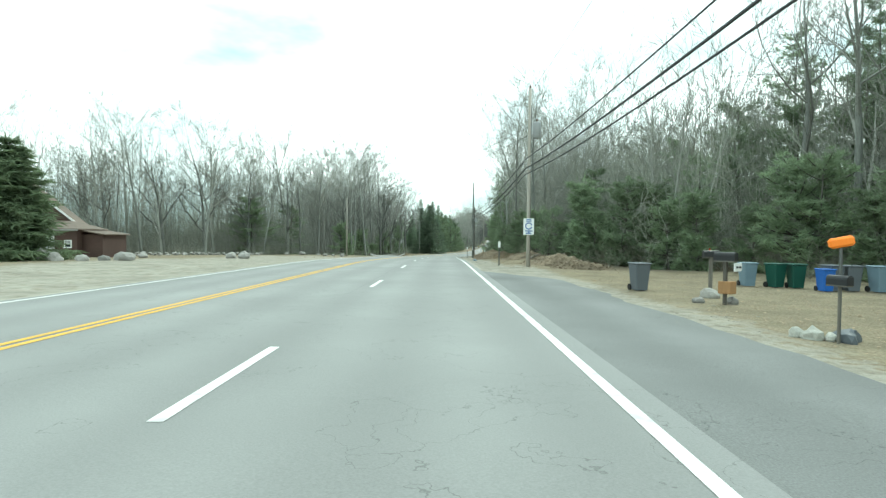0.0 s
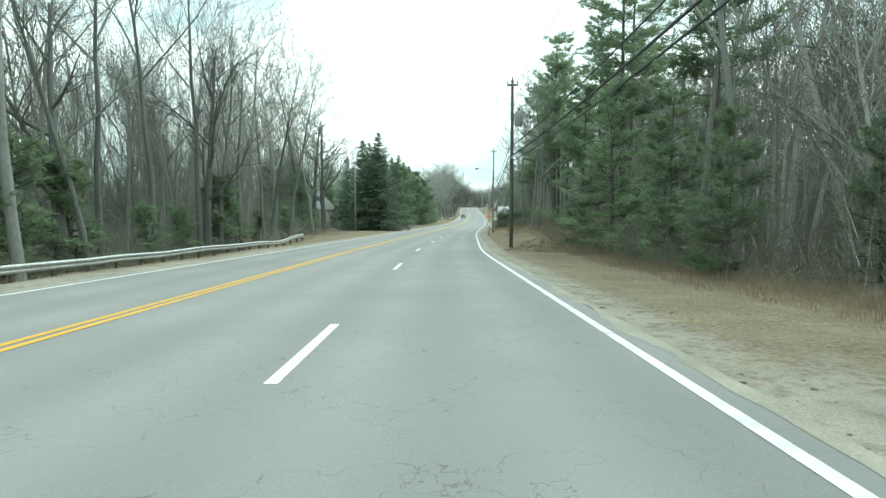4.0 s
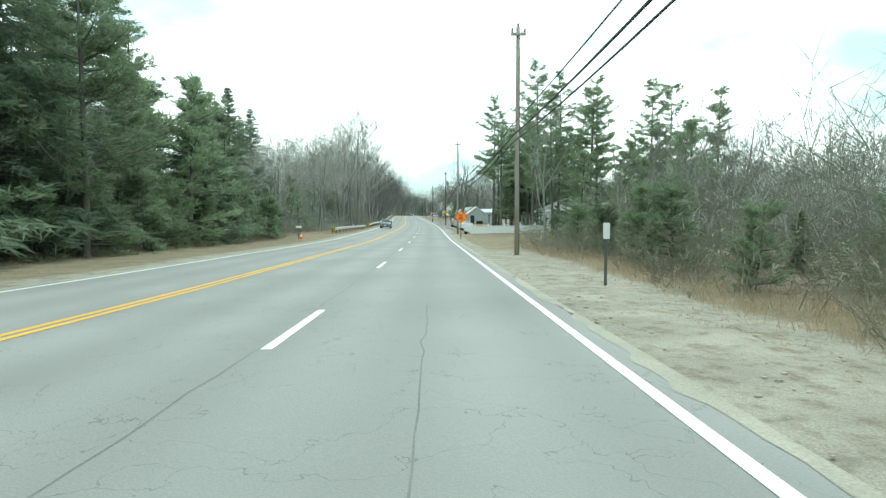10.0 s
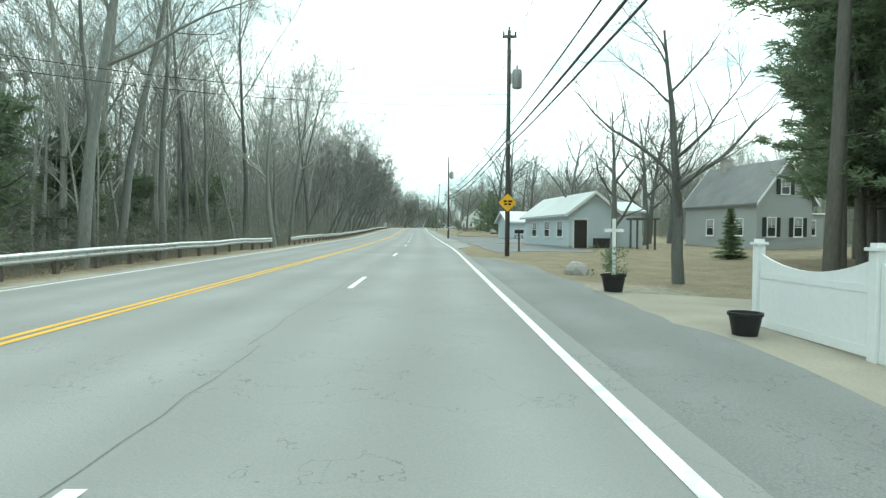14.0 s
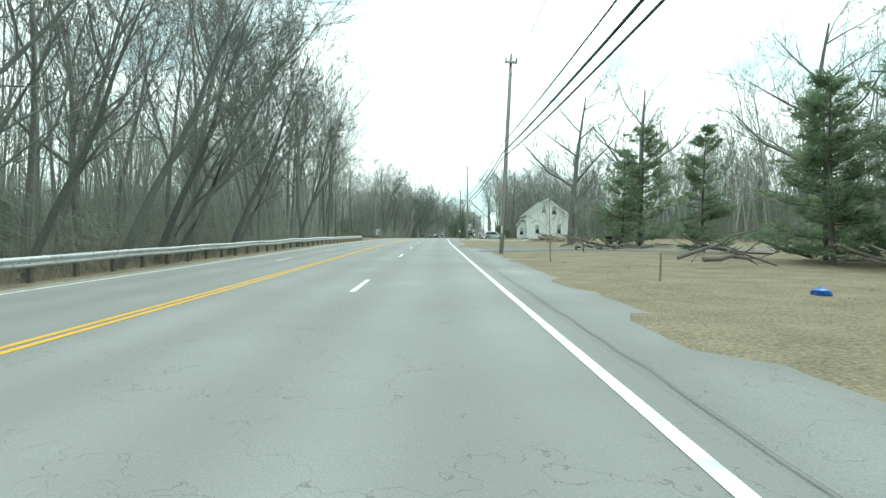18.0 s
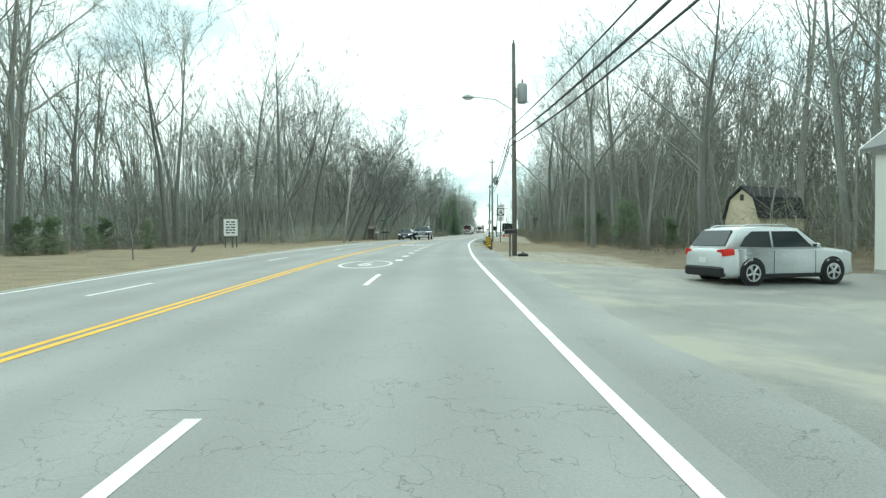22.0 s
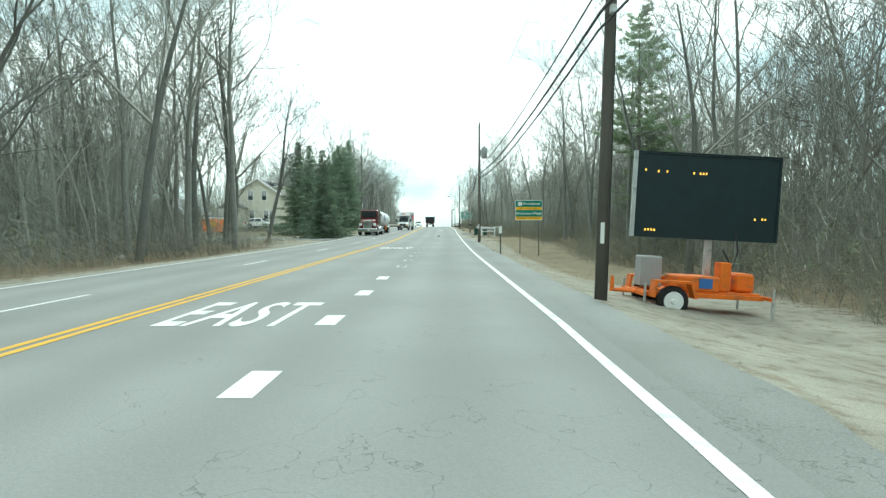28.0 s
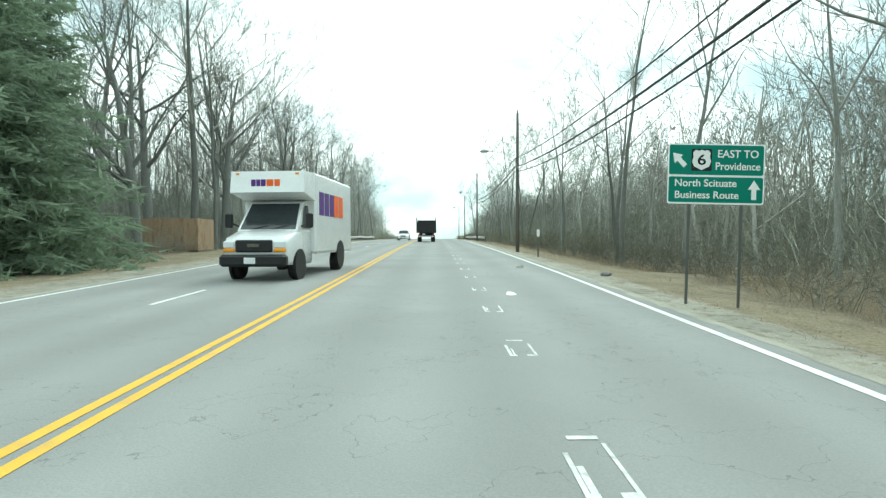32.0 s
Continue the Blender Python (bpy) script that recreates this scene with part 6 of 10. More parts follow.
def window_on(parent, x, z, w, h, y=0.0, shutters=False, axis="y", sgn=-1, blind=True):
    """A framed sash window on a wall that faces along an axis, sgn the way it looks."""
    turn = {"y": 0 if sgn < 0 else 180, "x": -90 if sgn < 0 else 90}[axis]
    m = (pose(x, y, z, 0, 0, turn) if axis == "y" else pose(y, x, z, 0, 0, turn))
    bx = lambda *a, **k: B(*a, **k, m=m)
    wn = part("window", bx(0, -0.012, 0, w, 0.02, h), M_GLASS, parent)
    g = Geo()
    for a in ((0, -0.03, h / 2 + 0.04, w + 0.18, 0.06, 0.09), (0, -0.03, -h / 2 - 0.04, w + 0.18, 0.06, 0.09), (-w / 2 - 0.045, -0.03, 0, 0.09, 0.06, h), (w / 2 + 0.045, -0.03, 0, 0.09, 0.06, h)):
        g.box(*a, m=m)
    part("window_frame", g, M_TRIM, wn)
    part("sash_bar", bx(0, -0.03, 0, w, 0.02, 0.05), M_TRIM, wn)
    part("sash_bar", bx(0, -0.028, h / 4, 0.025, 0.015, h / 2), M_TRIM, wn)
    part("window_sill", bx(0, -0.06, -h / 2 - 0.1, w + 0.24, 0.14, 0.04), M_TRIM, wn)
    if blind:
        part("curtain", bx(0, -0.024, h * 0.28, w * 0.94, 0.003, h * 0.4), M_BLIND, wn)
    if shutters:
        for s in (-1, 1):
            part("shutter", bx(s * (w / 2 + 0.30), -0.03, 0, 0.38, 0.04, h + 0.08, 0.008), M_SHUTTER, parent)
    return wn


def gable_roof(parent, w, d, eave, ridge, material, over=0.35, along="y", thick=0.16, m=None):
    """Two roof slopes over a plan w by d that starts at the origin; the ridge runs along an axis."""
    half = (w if along == "y" else d) / 2
    k = (ridge - eave) / half
    for s in (-1, 1):
        a = (half + s * (half + over), eave - over * k)
        b = (half, ridge)
        prof = [a, b, (b[0], b[1] + thick), (a[0], a[1] + thick)]
        g = Geo().prism(prof, -over, (d if along == "y" else w) + over, "y" if along == "y" else "x", m)
        part("roof_slope", g, material, parent)
        for e in (-over - 0.03, (d if along == "y" else w) + over + 0.03):
            g = Geo().prism([(a[0], a[1] - 0.06), (b[0], b[1] - 0.06), (b[0], b[1] + thick + 0.02), (a[0], a[1] + thick + 0.02)], e - 0.025, e + 0.025, "y" if along == "y" else "x", m)
            part("rake_board", g, M_TRIM, parent)


def gable_walls(parent, w, d, eave, ridge, material, along="y", base=0.35):
    if along == "y":
        prof = [(0, -0.4), (w, -0.4), (w, eave), (w / 2, ridge), (0, eave)]
        part("wall", Geo().prism(prof, 0, d, "y"), material, parent)
    else:
        prof = [(0, -0.4), (d, -0.4), (d, eave), (d / 2, ridge), (0, eave)]
        part("wall", Geo().prism(prof, 0, w, "x"), material, parent)
    part("foundation", B(w / 2, d / 2, base / 2 - 0.2, w + 0.04, d + 0.04, base, 0), M_CONCRETE, parent)


# white house whose gable faces down the road
t = thing("white_house", "white clapboard house with a grey gabled roof", "house")
w, d, e, r = 9.3, 9.0, 4.25, 6.9
gable_walls(t, w, d, e, r, M_SIDEWHITE)
gable_roof(t, w, d, e, r, M_SHINGLE)
for x, z in ((3.75, 4.95), (6.1, 4.95)):
    window_on(t, x, z, 0.85, 1.3)
for x, z in ((2.2, 1.8), (7.2, 1.8)):
    window_on(t, x, z, 0.85, 1.5)
part("air_conditioner", B(3.75, -0.25, 4.45, 0.6, 0.45, 0.38, 0.02), M_SIGNWHITE, t)
each("corner_board", ((-0.02, -0.02, 1.9, 0.16, 0.16, 4.5), (w + 0.02, -0.02, 1.9, 0.16, 0.16, 4.5)), M_TRIM, t)
part("drain_pipe", Geo().tube([(-0.1, -0.1, 0.1), (-0.1, -0.1, 4.0), (-0.3, 0.1, 4.2)], 0.045, 6), M_TRIM, t)
for y in (1.5, 7.4):
    window_on(t, y, 1.8, 1.1, 1.35, 0.0, axis="x", sgn=-1)
porch = part("porch", Geo().prism([(-1.7, 2.25), (0, 2.25), (0, 3.0), (-0.85, 3.35)], 2.6, 4.6, "y"), M_SIDEWHITE, t)
part("porch_roof", Geo().prism([(-2.0, 2.3), (-0.85, 3.45), (0.0, 3.2), (0.0, 3.35), (-0.85, 3.6), (-2.1, 2.4)], 2.4, 4.8, "y"), M_SHINGLE, t)
part("porch_wall", B(-0.85, 3.6, 1.1, 1.6, 1.9, 2.4), M_SIDEWHITE, t)
window_on(t, -0.9, 1.5, 0.8, 1.2, 2.64)
part("door", B(-1.67, 3.6, 1.05, 0.06, 0.95, 2.05, 0.01), M_TRIM, t)
part("step", Geo().box(-2.1, 3.6, 0.1, 0.8, 1.3, 0.2, 0.02), M_CONCRETE, t)
t.matrix_basis = spot(27.3, 528.9, 0.1, 2.0) @ Matrix.Diagonal((0.81, 1.12, 1.09, 1))
# barn-roofed shed behind it
t = thing("garden_shed", "cream wooden shed with a dark gambrel roof", "shed")
M_CREAMSHED = mat("cream_shed_wall", (0.62, 0.55, 0.40), 0.8, 0.1, 2, 25, 0.05)
part("wall", Geo().prism([(0, -0.3), (2.6, -0.3), (2.6, 2.0), (2.2, 3.1), (1.3, 3.7), (0.4, 3.1), (0, 2.0)], 0, 4.4, "x" if False else "y"), M_CREAMSHED, t)
for prof in ([(-0.15, 1.9), (0.3, 3.2), (0.42, 3.15), (0.0, 1.9)], [(0.3, 3.2), (1.3, 3.9), (1.3, 3.75), (0.4, 3.12)], [(1.3, 3.9), (2.3, 3.2), (2.2, 3.12), (1.3, 3.75)], [(2.3, 3.2), (2.75, 1.9), (2.6, 1.9), (2.18, 3.15)]):
    part("roof_slope", Geo().prism(prof, -0.15, 4.55, "y"), M_SHUTTER, t)
part("door", B(1.3, -0.03, 0.95, 1.2, 0.05, 1.9, 0.01), M_CREAMSHED, t)
part("vent", B(1.3, -0.03, 3.2, 0.25, 0.04, 0.35), M_DOORDARK, t)
t.matrix_basis = spot(29.3, 551.7, 0, -64) @ Matrix.Diagonal((0.85, 0.85, 0.95, 1))
# grey house with black shutters behind the fence
t = thing("grey_house", "grey clapboard house with black shutters and gable", "house")
w, d, e, r = 5.4, 8.5, 3.9, 7.1
gable_walls(t, w, d, e, r, M_SIDEGREY)
gable_roof(t, w, d, e, r, M_SHINGLE)
for x in (1.4, 4.0):
    window_on(t, x, 1.75, 0.75, 1.45, shutters=True)
window_on(t, 2.7, 5.0, 0.75, 1.15, shutters=True)
for y in (1.8, 5.2):
    window_on(t, y, 1.75, 0.8, 1.3, 0.0, axis="x", sgn=-1)
annex = part("annex", B(6.6, 3.2, 1.25, 2.4, 4.2, 3.2), M_SIDEGREY, t)
part("annex_roof", B(6.65, 3.2, 2.92, 2.8, 4.7, 0.14, 0.02), M_TRIM, annex)
window_on(t, 6.5, 1.75, 0.8, 1.2, y=1.1)
part("chimney", B(2.7, 6.5, 7.0, 0.8, 0.8, 2.0, 0.02), M_STONE, t)
t.matrix_basis = spot(33.4, 366, 0, 12)
# white ranch house with a porch behind the fence
t = thing("ranch_house", "low white ranch house with a grey hipped roof", "house")
part("wall", B(7, 4, 1.4, 14, 8, 3.4), M_SIDEBLUE, t)
g = Geo()
g.add([(-0.6, -0.6, 2.85), (14.6, -0.6, 2.85), (14.6, 8.6, 2.85), (-0.6, 8.6, 2.85), (3.6, 4, 5.2), (10.4, 4, 5.2), (-0.6, -0.6, 3.05), (14.6, -0.6, 3.05), (14.6, 8.6, 3.05), (-0.6, 8.6, 3.05)], [(3, 2, 1, 0), (0, 1, 7, 6), (1, 2, 8, 7), (2, 3, 9, 8), (3, 0, 6, 9), (6, 7, 5, 4), (7, 8, 5), (8, 9, 4, 5), (9, 6, 4)])
part("roof", g, M_SHINGLE, t)
each("fascia", ((7, -0.64, 2.93, 15.3, 0.05, 0.26), (-0.64, 4, 2.93, 0.05, 9.2, 0.26)), M_TRIM, t)
part("gutter", B(7, -0.72, 3.0, 15.2, 0.12, 0.12, 0.01), M_TRIM, t)
for y in (1.6, 4.0, 6.4):
    window_on(t, y, 1.7, 0.9, 1.3, 0.0, axis="x", sgn=-1, shutters=False)
for x, s in ((2.0, True), (9.5, True), (12.2, True)):
    window_on(t, x, 1.7, 1.1, 1.35, shutters=s)
part("door", B(5.6, -0.03, 1.05, 0.95, 0.06, 2.1, 0.01), mat("orange_wood_door", (0.35, 0.13, 0.05), 0.5, 0.15, 3, 25, 0), t)
each("door_frame", ((5.05, -0.04, 1.1, 0.12, 0.08, 2.3), (6.15, -0.04, 1.1, 0.12, 0.08, 2.3), (5.6, -0.04, 2.2, 1.2, 0.08, 0.14)), M_TRIM, t)
for x in (0.5, 3.6):
    part("porch_post", B(x, -1.9, 1.3, 0.14, 0.14, 2.9, 0.01), M_TRIM, t)
part("porch_roof", Geo().prism([(-2.1, 2.55), (0, 3.0), (0, 3.14), (-2.1, 2.68)], 0.2, 4.0, "x"), M_SHINGLE, t)
t.matrix_basis = spot(26.6, 322.0, 0, 10)
# pale blue shop
t = thing("roadside_shop", "small pale blue shop with a whitish gabled roof", "shop")
M_PALEROOF = siding("pale_metal_roof", (0.55, 0.58, 0.58), 5, 0.4, 0.12)
w, d, e, r = 3.8, 9.5, 2.6, 4.0
gable_walls(t, w, d, e, r, M_SIDEBLUE)
gable_roof(t, w, d, e, r, M_PALEROOF, 0.4)
part("door", B(0.9, -0.035, 1.0, 1.0, 0.06, 2.05, 0.01), M_DOORDARK, t)
each("door_frame", ((0.35, -0.04, 1.05, 0.1, 0.09, 2.2), (1.45, -0.04, 1.05, 0.1, 0.09, 2.2), (0.9, -0.04, 2.12, 1.2, 0.09, 0.12)), M_TRIM, t)
part("planter", B(2.6, -0.35, 0.35, 1.5, 0.5, 0.75, 0.03), M_DOORDARK, t)
for y in (1.6, 4.2, 7.0):
    window_on(t, y, 1.4, 1.0, 1.1, 0.0, axis="x", sgn=-1)
part("annex_wall", B(5.4, 4.0, 1.2, 3.2, 4.0, 3.0), M_SIDEBLUE, t)
part("annex_roof", Geo().prism([(1.7, 2.7), (6.3, 2.7), (6.3, 2.85), (4.0, 3.7), (1.7, 2.85)], 3.85, 7.2, "x"), M_PALEROOF, t)
t.matrix_basis = spot(17.5, 363.3, 0, 9)
t = thing("garden_arbour", "weathered grey wooden arbour with lattice posts", "arbour")
for x in (0, 1.3):
    for y in (0, 1.3):
        part("post", B(x, y, 1.0, 0.12, 0.12, 2.3, 0.01), M_POLE, t)
for k in range(5):
    part("beam", B(0.65, -0.1 + 0.37 * k, 2.2, 1.9, 0.07, 0.14), M_POLE, t)
t.matrix_basis = spot(22.4, 362.8)
# pale garage beside the paved lot
t = thing("garage", "pale blue-grey garage beside a paved lot", "garage")
w, d, e, r = 7.5, 7.0, 2.5, 3.9
gable_walls(t, w, d, e, r, M_SIDEBLUE, "x")
gable_roof(t, w, d, e, r, M_PALEROOF, 0.5, "x")
part("gutter", B(w / 2, -0.6, 2.28, w + 1.0, 0.1, 0.1), M_TRIM, t)
window_on(t, 3.5, 1.4, 1.0, 1.0)
t.matrix_basis = spot(20.2, 402.5, 0, 4)
t = thing("bench", "small blue painted bench in front of the garage", "bench")
M_BENCH = mat("blue_bench_paint", (0.06, 0.13, 0.25), 0.5, 0.1, 3, 25, 0)
part("seat", B(0, 0, 0.45, 1.2, 0.4, 0.05, 0.01), M_BENCH, t)
each("leg", ((-0.5, 0, 0.2, 0.08, 0.36, 0.45), (0.5, 0, 0.2, 0.08, 0.36, 0.45)), M_BENCH, t)
t.matrix_basis = spot(20.2, 402.5, 0, 4) @ pose(1.2, -0.9, 0)
t = thing("farm_gate", "white metal pipe gate beside the garage", "gate")
for x in (0, 2.6):
    part("post", Geo().cyl((x, 0, -0.3), (x, 0, 1.4), 0.05, n=8), M_SIGNWHITE, t)
for k in range(5):
    part("rail", Geo().cyl((0, 0, 0.25 + 0.24 * k), (2.6, 0, 0.25 + 0.24 * k), 0.025, n=6), M_SIGNWHITE, t)
t.matrix_basis = spot(16.9, 410.5, 0, 0) @ pose(3.6, 0.5, 0)
# dark brown bungalow among the oaks
t = thing("brown_bungalow", "dark brown bungalow with a low grey roof", "house")
gable_walls(t, 7.5, 6, 2.6, 4.2, M_BROWNWALL, "x")
gable_roof(t, 7.5, 6, 2.6, 4.2, M_SHINGLEBROWN, 0.8, "x")
for x in (2.0, 5.2):
    window_on(t, x, 1.4, 1.1, 1.1)
t.matrix_basis = spot(38.0, 440.5, 0, 4)
t = thing("barn", "dark red-brown barn with a shallow roof", "barn")
gable_walls(t, 7, 9, 3.2, 5.0, mat("dark_red_boards", (0.055, 0.036, 0.032), 0.8, 0.25, 2, 20, 0.1))
gable_roof(t, 7, 9, 3.2, 5.0, M_SHINGLEBROWN, 0.4)
part("door", B(3.5, -0.04, 1.4, 2.4, 0.07, 2.8, 0.01), M_DOORDARK, t)
t.matrix_basis = spot(41.0, 455, 0, -14)
# dark brown building behind the boulders
t = thing("brown_building", "dark reddish brown building with a low hipped roof", "building")
part("front_wall", B(-2.6, 2.5, 1.15, 9.0, 5.0, 3.3), M_BROWNWALL, t)
part("wing_wall", B(2.85, 3.2, 0.9, 1.9, 4.6, 2.8), M_BROWNWALL, t)
g = Geo()
g.add([(-7.4, -0.35, 2.75), (2.2, -0.35, 2.75), (2.2, 5.0, 2.75), (-7.4, 5.0, 2.75), (-7.4, -0.35, 2.87), (2.2, -0.35, 2.87), (2.2, 5.0, 2.87), (-7.4, 5.0, 2.87), (-7.4, 4.2, 3.75), (-0.8, 4.2, 3.75)], [(3, 2, 1, 0), (0, 1, 5, 4), (1, 2, 6, 5), (2, 3, 7, 6), (3, 0, 4, 8, 7), (4, 5, 9, 8), (5, 6, 9), (6, 7, 8, 9)])
part("front_roof", g, M_SHINGLEBROWN, t)
part("wing_roof", Geo().prism([(1.9, 2.62), (4.1, 2.25), (4.1, 2.35), (1.9, 2.76)], 0.6, 5.8, "y"), M_SHINGLEBROWN, t)
part("eave_board", B(-2.6, -0.37, 2.74, 9.6, 0.04, 0.16), mat("weathered_eave_board", (0.30, 0.29, 0.27), 0.8, 0.2, 2, 25, 0.05), t)
part("gable_wall", Geo().prism([(-10.8, -0.4), (-0.5, -0.4), (-0.5, 3.4), (-5.6, 7.6), (-10.8, 3.4)], 4.4, 5.6, "y"), M_BROWNWALL, t)
for a, b in (((-11.2, 3.1), (-5.6, 7.65)), ((-5.6, 7.65), (-0.1, 3.1))):
    part("gable_roof", Geo().prism([a, b, (b[0], b[1] + 0.16), (a[0], a[1] + 0.16)], 4.1, 5.9, "y"), M_SHINGLEBROWN, t)
    part("rake_board", Geo().prism([(a[0], a[1] - 0.02), (b[0], b[1] - 0.02), (b[0], b[1] + 0.2), (a[0], a[1] + 0.2)], 4.04, 4.1, "y"), M_TRIM, t)
door = part("door", B(-0.6, -0.04, 1.0, 0.75, 0.07, 2.05, 0.01), M_TRIM, t)
for z in (1.3, 1.56, 1.82):
    for x in (-0.72, -0.48):
        part("pane", B(x, -0.085, z, 0.19, 0.02, 0.2), M_GLASS, door)
each("door_frame", ((-1.02, -0.03, 1.05, 0.09, 0.06, 2.15), (-0.18, -0.03, 1.05, 0.09, 0.06, 2.15), (-0.6, -0.03, 2.1, 0.93, 0.06, 0.09)), M_TRIM, t)
window_on(t, -2.0, 1.3, 0.95, 1.1)
window_on(t, 1.1, 1.35, 0.5, 0.6)
for x in (-1.15, -0.2):
    part("wall_lamp", Geo().lathe([(0.05, 2.32), (0.13, 2.36), (0.08, 2.56)], 8, pose(x, -0.16, 0)), M_CREAM, t)
t.matrix_basis = spot(-36.6, 45.2, 0.0, 4) @ Matrix.Diagonal((0.9, 0.9, 0.86, 1))
# house among the spruces
t = thing("tan_house", "tan shingled house with a steep grey gable", "house")
gable_walls(t, 6.6, 8, 2.9, 6.2, M_SIDETAN)
gable_roof(t, 6.6, 8, 2.9, 6.2, M_SHINGLE, 0.3)
window_on(t, 3.3, 4.3, 0.8, 1.1)
for x in (1.6, 5.0):
    window_on(t, x, 1.6, 0.9, 1.3)
for y in (1.6, 3.2, 6.0):
    window_on(t, y, 1.5, 0.9, 1.3, 6.6, axis="x", sgn=1)
t.matrix_basis = spot(-37.5, 193.5, 0.9, -6)
# cream two-storey house
t = thing("cream_house", "cream clapboard two-storey house with a porch wing", "house")
w, d, e, r = 7.6, 8.5, 4.9, 7.4
gable_walls(t, w, d, e, r, M_SIDECREAM)
gable_roof(t, w, d, e, r, M_SHINGLE, 0.4)
for x in (2.7, 4.9):
    window_on(t, x, 4.7, 0.75, 1.45)
for x in (2.9, 5.2, 6.1):
    window_on(t, x, 1.6, 0.7, 1.4)
part("dormer_wall", B(6.8, 4.2, 5.6, 2.4, 4.0, 1.6), M_SIDECREAM, t)
part("dormer_roof", Geo().prism([(4.6, 7.1), (8.4, 6.3), (8.4, 6.45), (4.6, 7.25)], 2.0, 6.4, "y"), M_SHINGLE, t)
part("porch_wall", B(0.2, -0.9, 1.2, 3.4, 2.0, 3.0), M_SIDECREAM, t)
part("porch_roof", Geo().prism([(-1.9, 2.6), (2.3, 2.6), (2.3, 2.75), (0.2, 3.9), (-1.9, 2.75)], -2.2, 0.0, "y"), M_SHINGLE, t)
for x in (-0.7, 0.6):
    window_on(t, x, 1.5, 0.65, 1.3, -1.9)
t.matrix_basis = spot(10.5, 737.5, 0.9, 0)
t = thing("grey_garage", "grey garage with a steep roof beside the drive", "garage")
gable_walls(t, 6.2, 7.5, 2.5, 4.5, M_SIDEGREY)
gable_roof(t, 6.2, 7.5, 2.5, 4.5, M_SHINGLE, 0.3)
part("garage_door", B(4.4, -0.04, 1.1, 2.4, 0.07, 2.2, 0.01), M_TRIM, t)
t.matrix_basis = spot(1.5, 719.5, 0.2, -4)
# small roadside kiosk
t = thing("wooden_kiosk", "small grey wooden shelter with a shingled roof", "shelter")
for x in (0, 1.3):
    for y in (0, 1.1):
        part("post", B(x, y, 1.0, 0.12, 0.12, 2.4, 0.01), M_POLE, t)
part("back_wall", B(0.65, 1.1, 1.0, 1.3, 0.06, 2.0), M_POLE, t)
each("side_wall", ((0, 0.55, 1.0, 0.06, 1.1, 2.0), (1.3, 0.55, 1.0, 0.06, 1.1, 2.0)), M_POLE, t)
part("bench", B(0.65, 0.85, 0.45, 1.2, 0.4, 0.06), M_POLE, t)
part("roof", Geo().prism([(-0.25, 2.05), (0.55, 2.5), (1.35, 2.05), (1.35, 2.15), (0.55, 2.62), (-0.25, 2.15)], -0.2, 1.5, "x"), M_SHINGLEBROWN, t)
t.matrix_basis = spot(4.2, 607.7, 0.05, 0) @ Matrix.Diagonal((0.72, 0.72, 0.8, 1))
# rusty sheet enclosure
t = thing("rusty_enclosure", "rust-streaked tan sheet metal enclosure", "enclosure")
M_RUST = mat("rusty_sheet", (0.32, 0.23, 0.15), 0.8, 0.2, 1.5, 18, 0.1, dirt=(0.22, 0.09, 0.04), streak=(1, 1, 0.3))
for k in range(5):
    part("panel", B(-1.5 + 0.75 * k, 0, 0.85, 0.74, 0.05, 1.9 + 0.06 * (k % 2)), M_RUST, t)
for k in range(3):
    part("post", B(-1.8 + 1.8 * k, 0.08, 0.8, 0.08, 0.08, 2.0), M_POLE, t)
part("side_panel", B(1.87, 1.2, 0.85, 0.05, 2.4, 1.9), M_RUST, t)
t.matrix_basis = spot(30.5, 757.5, 0.2, 0)


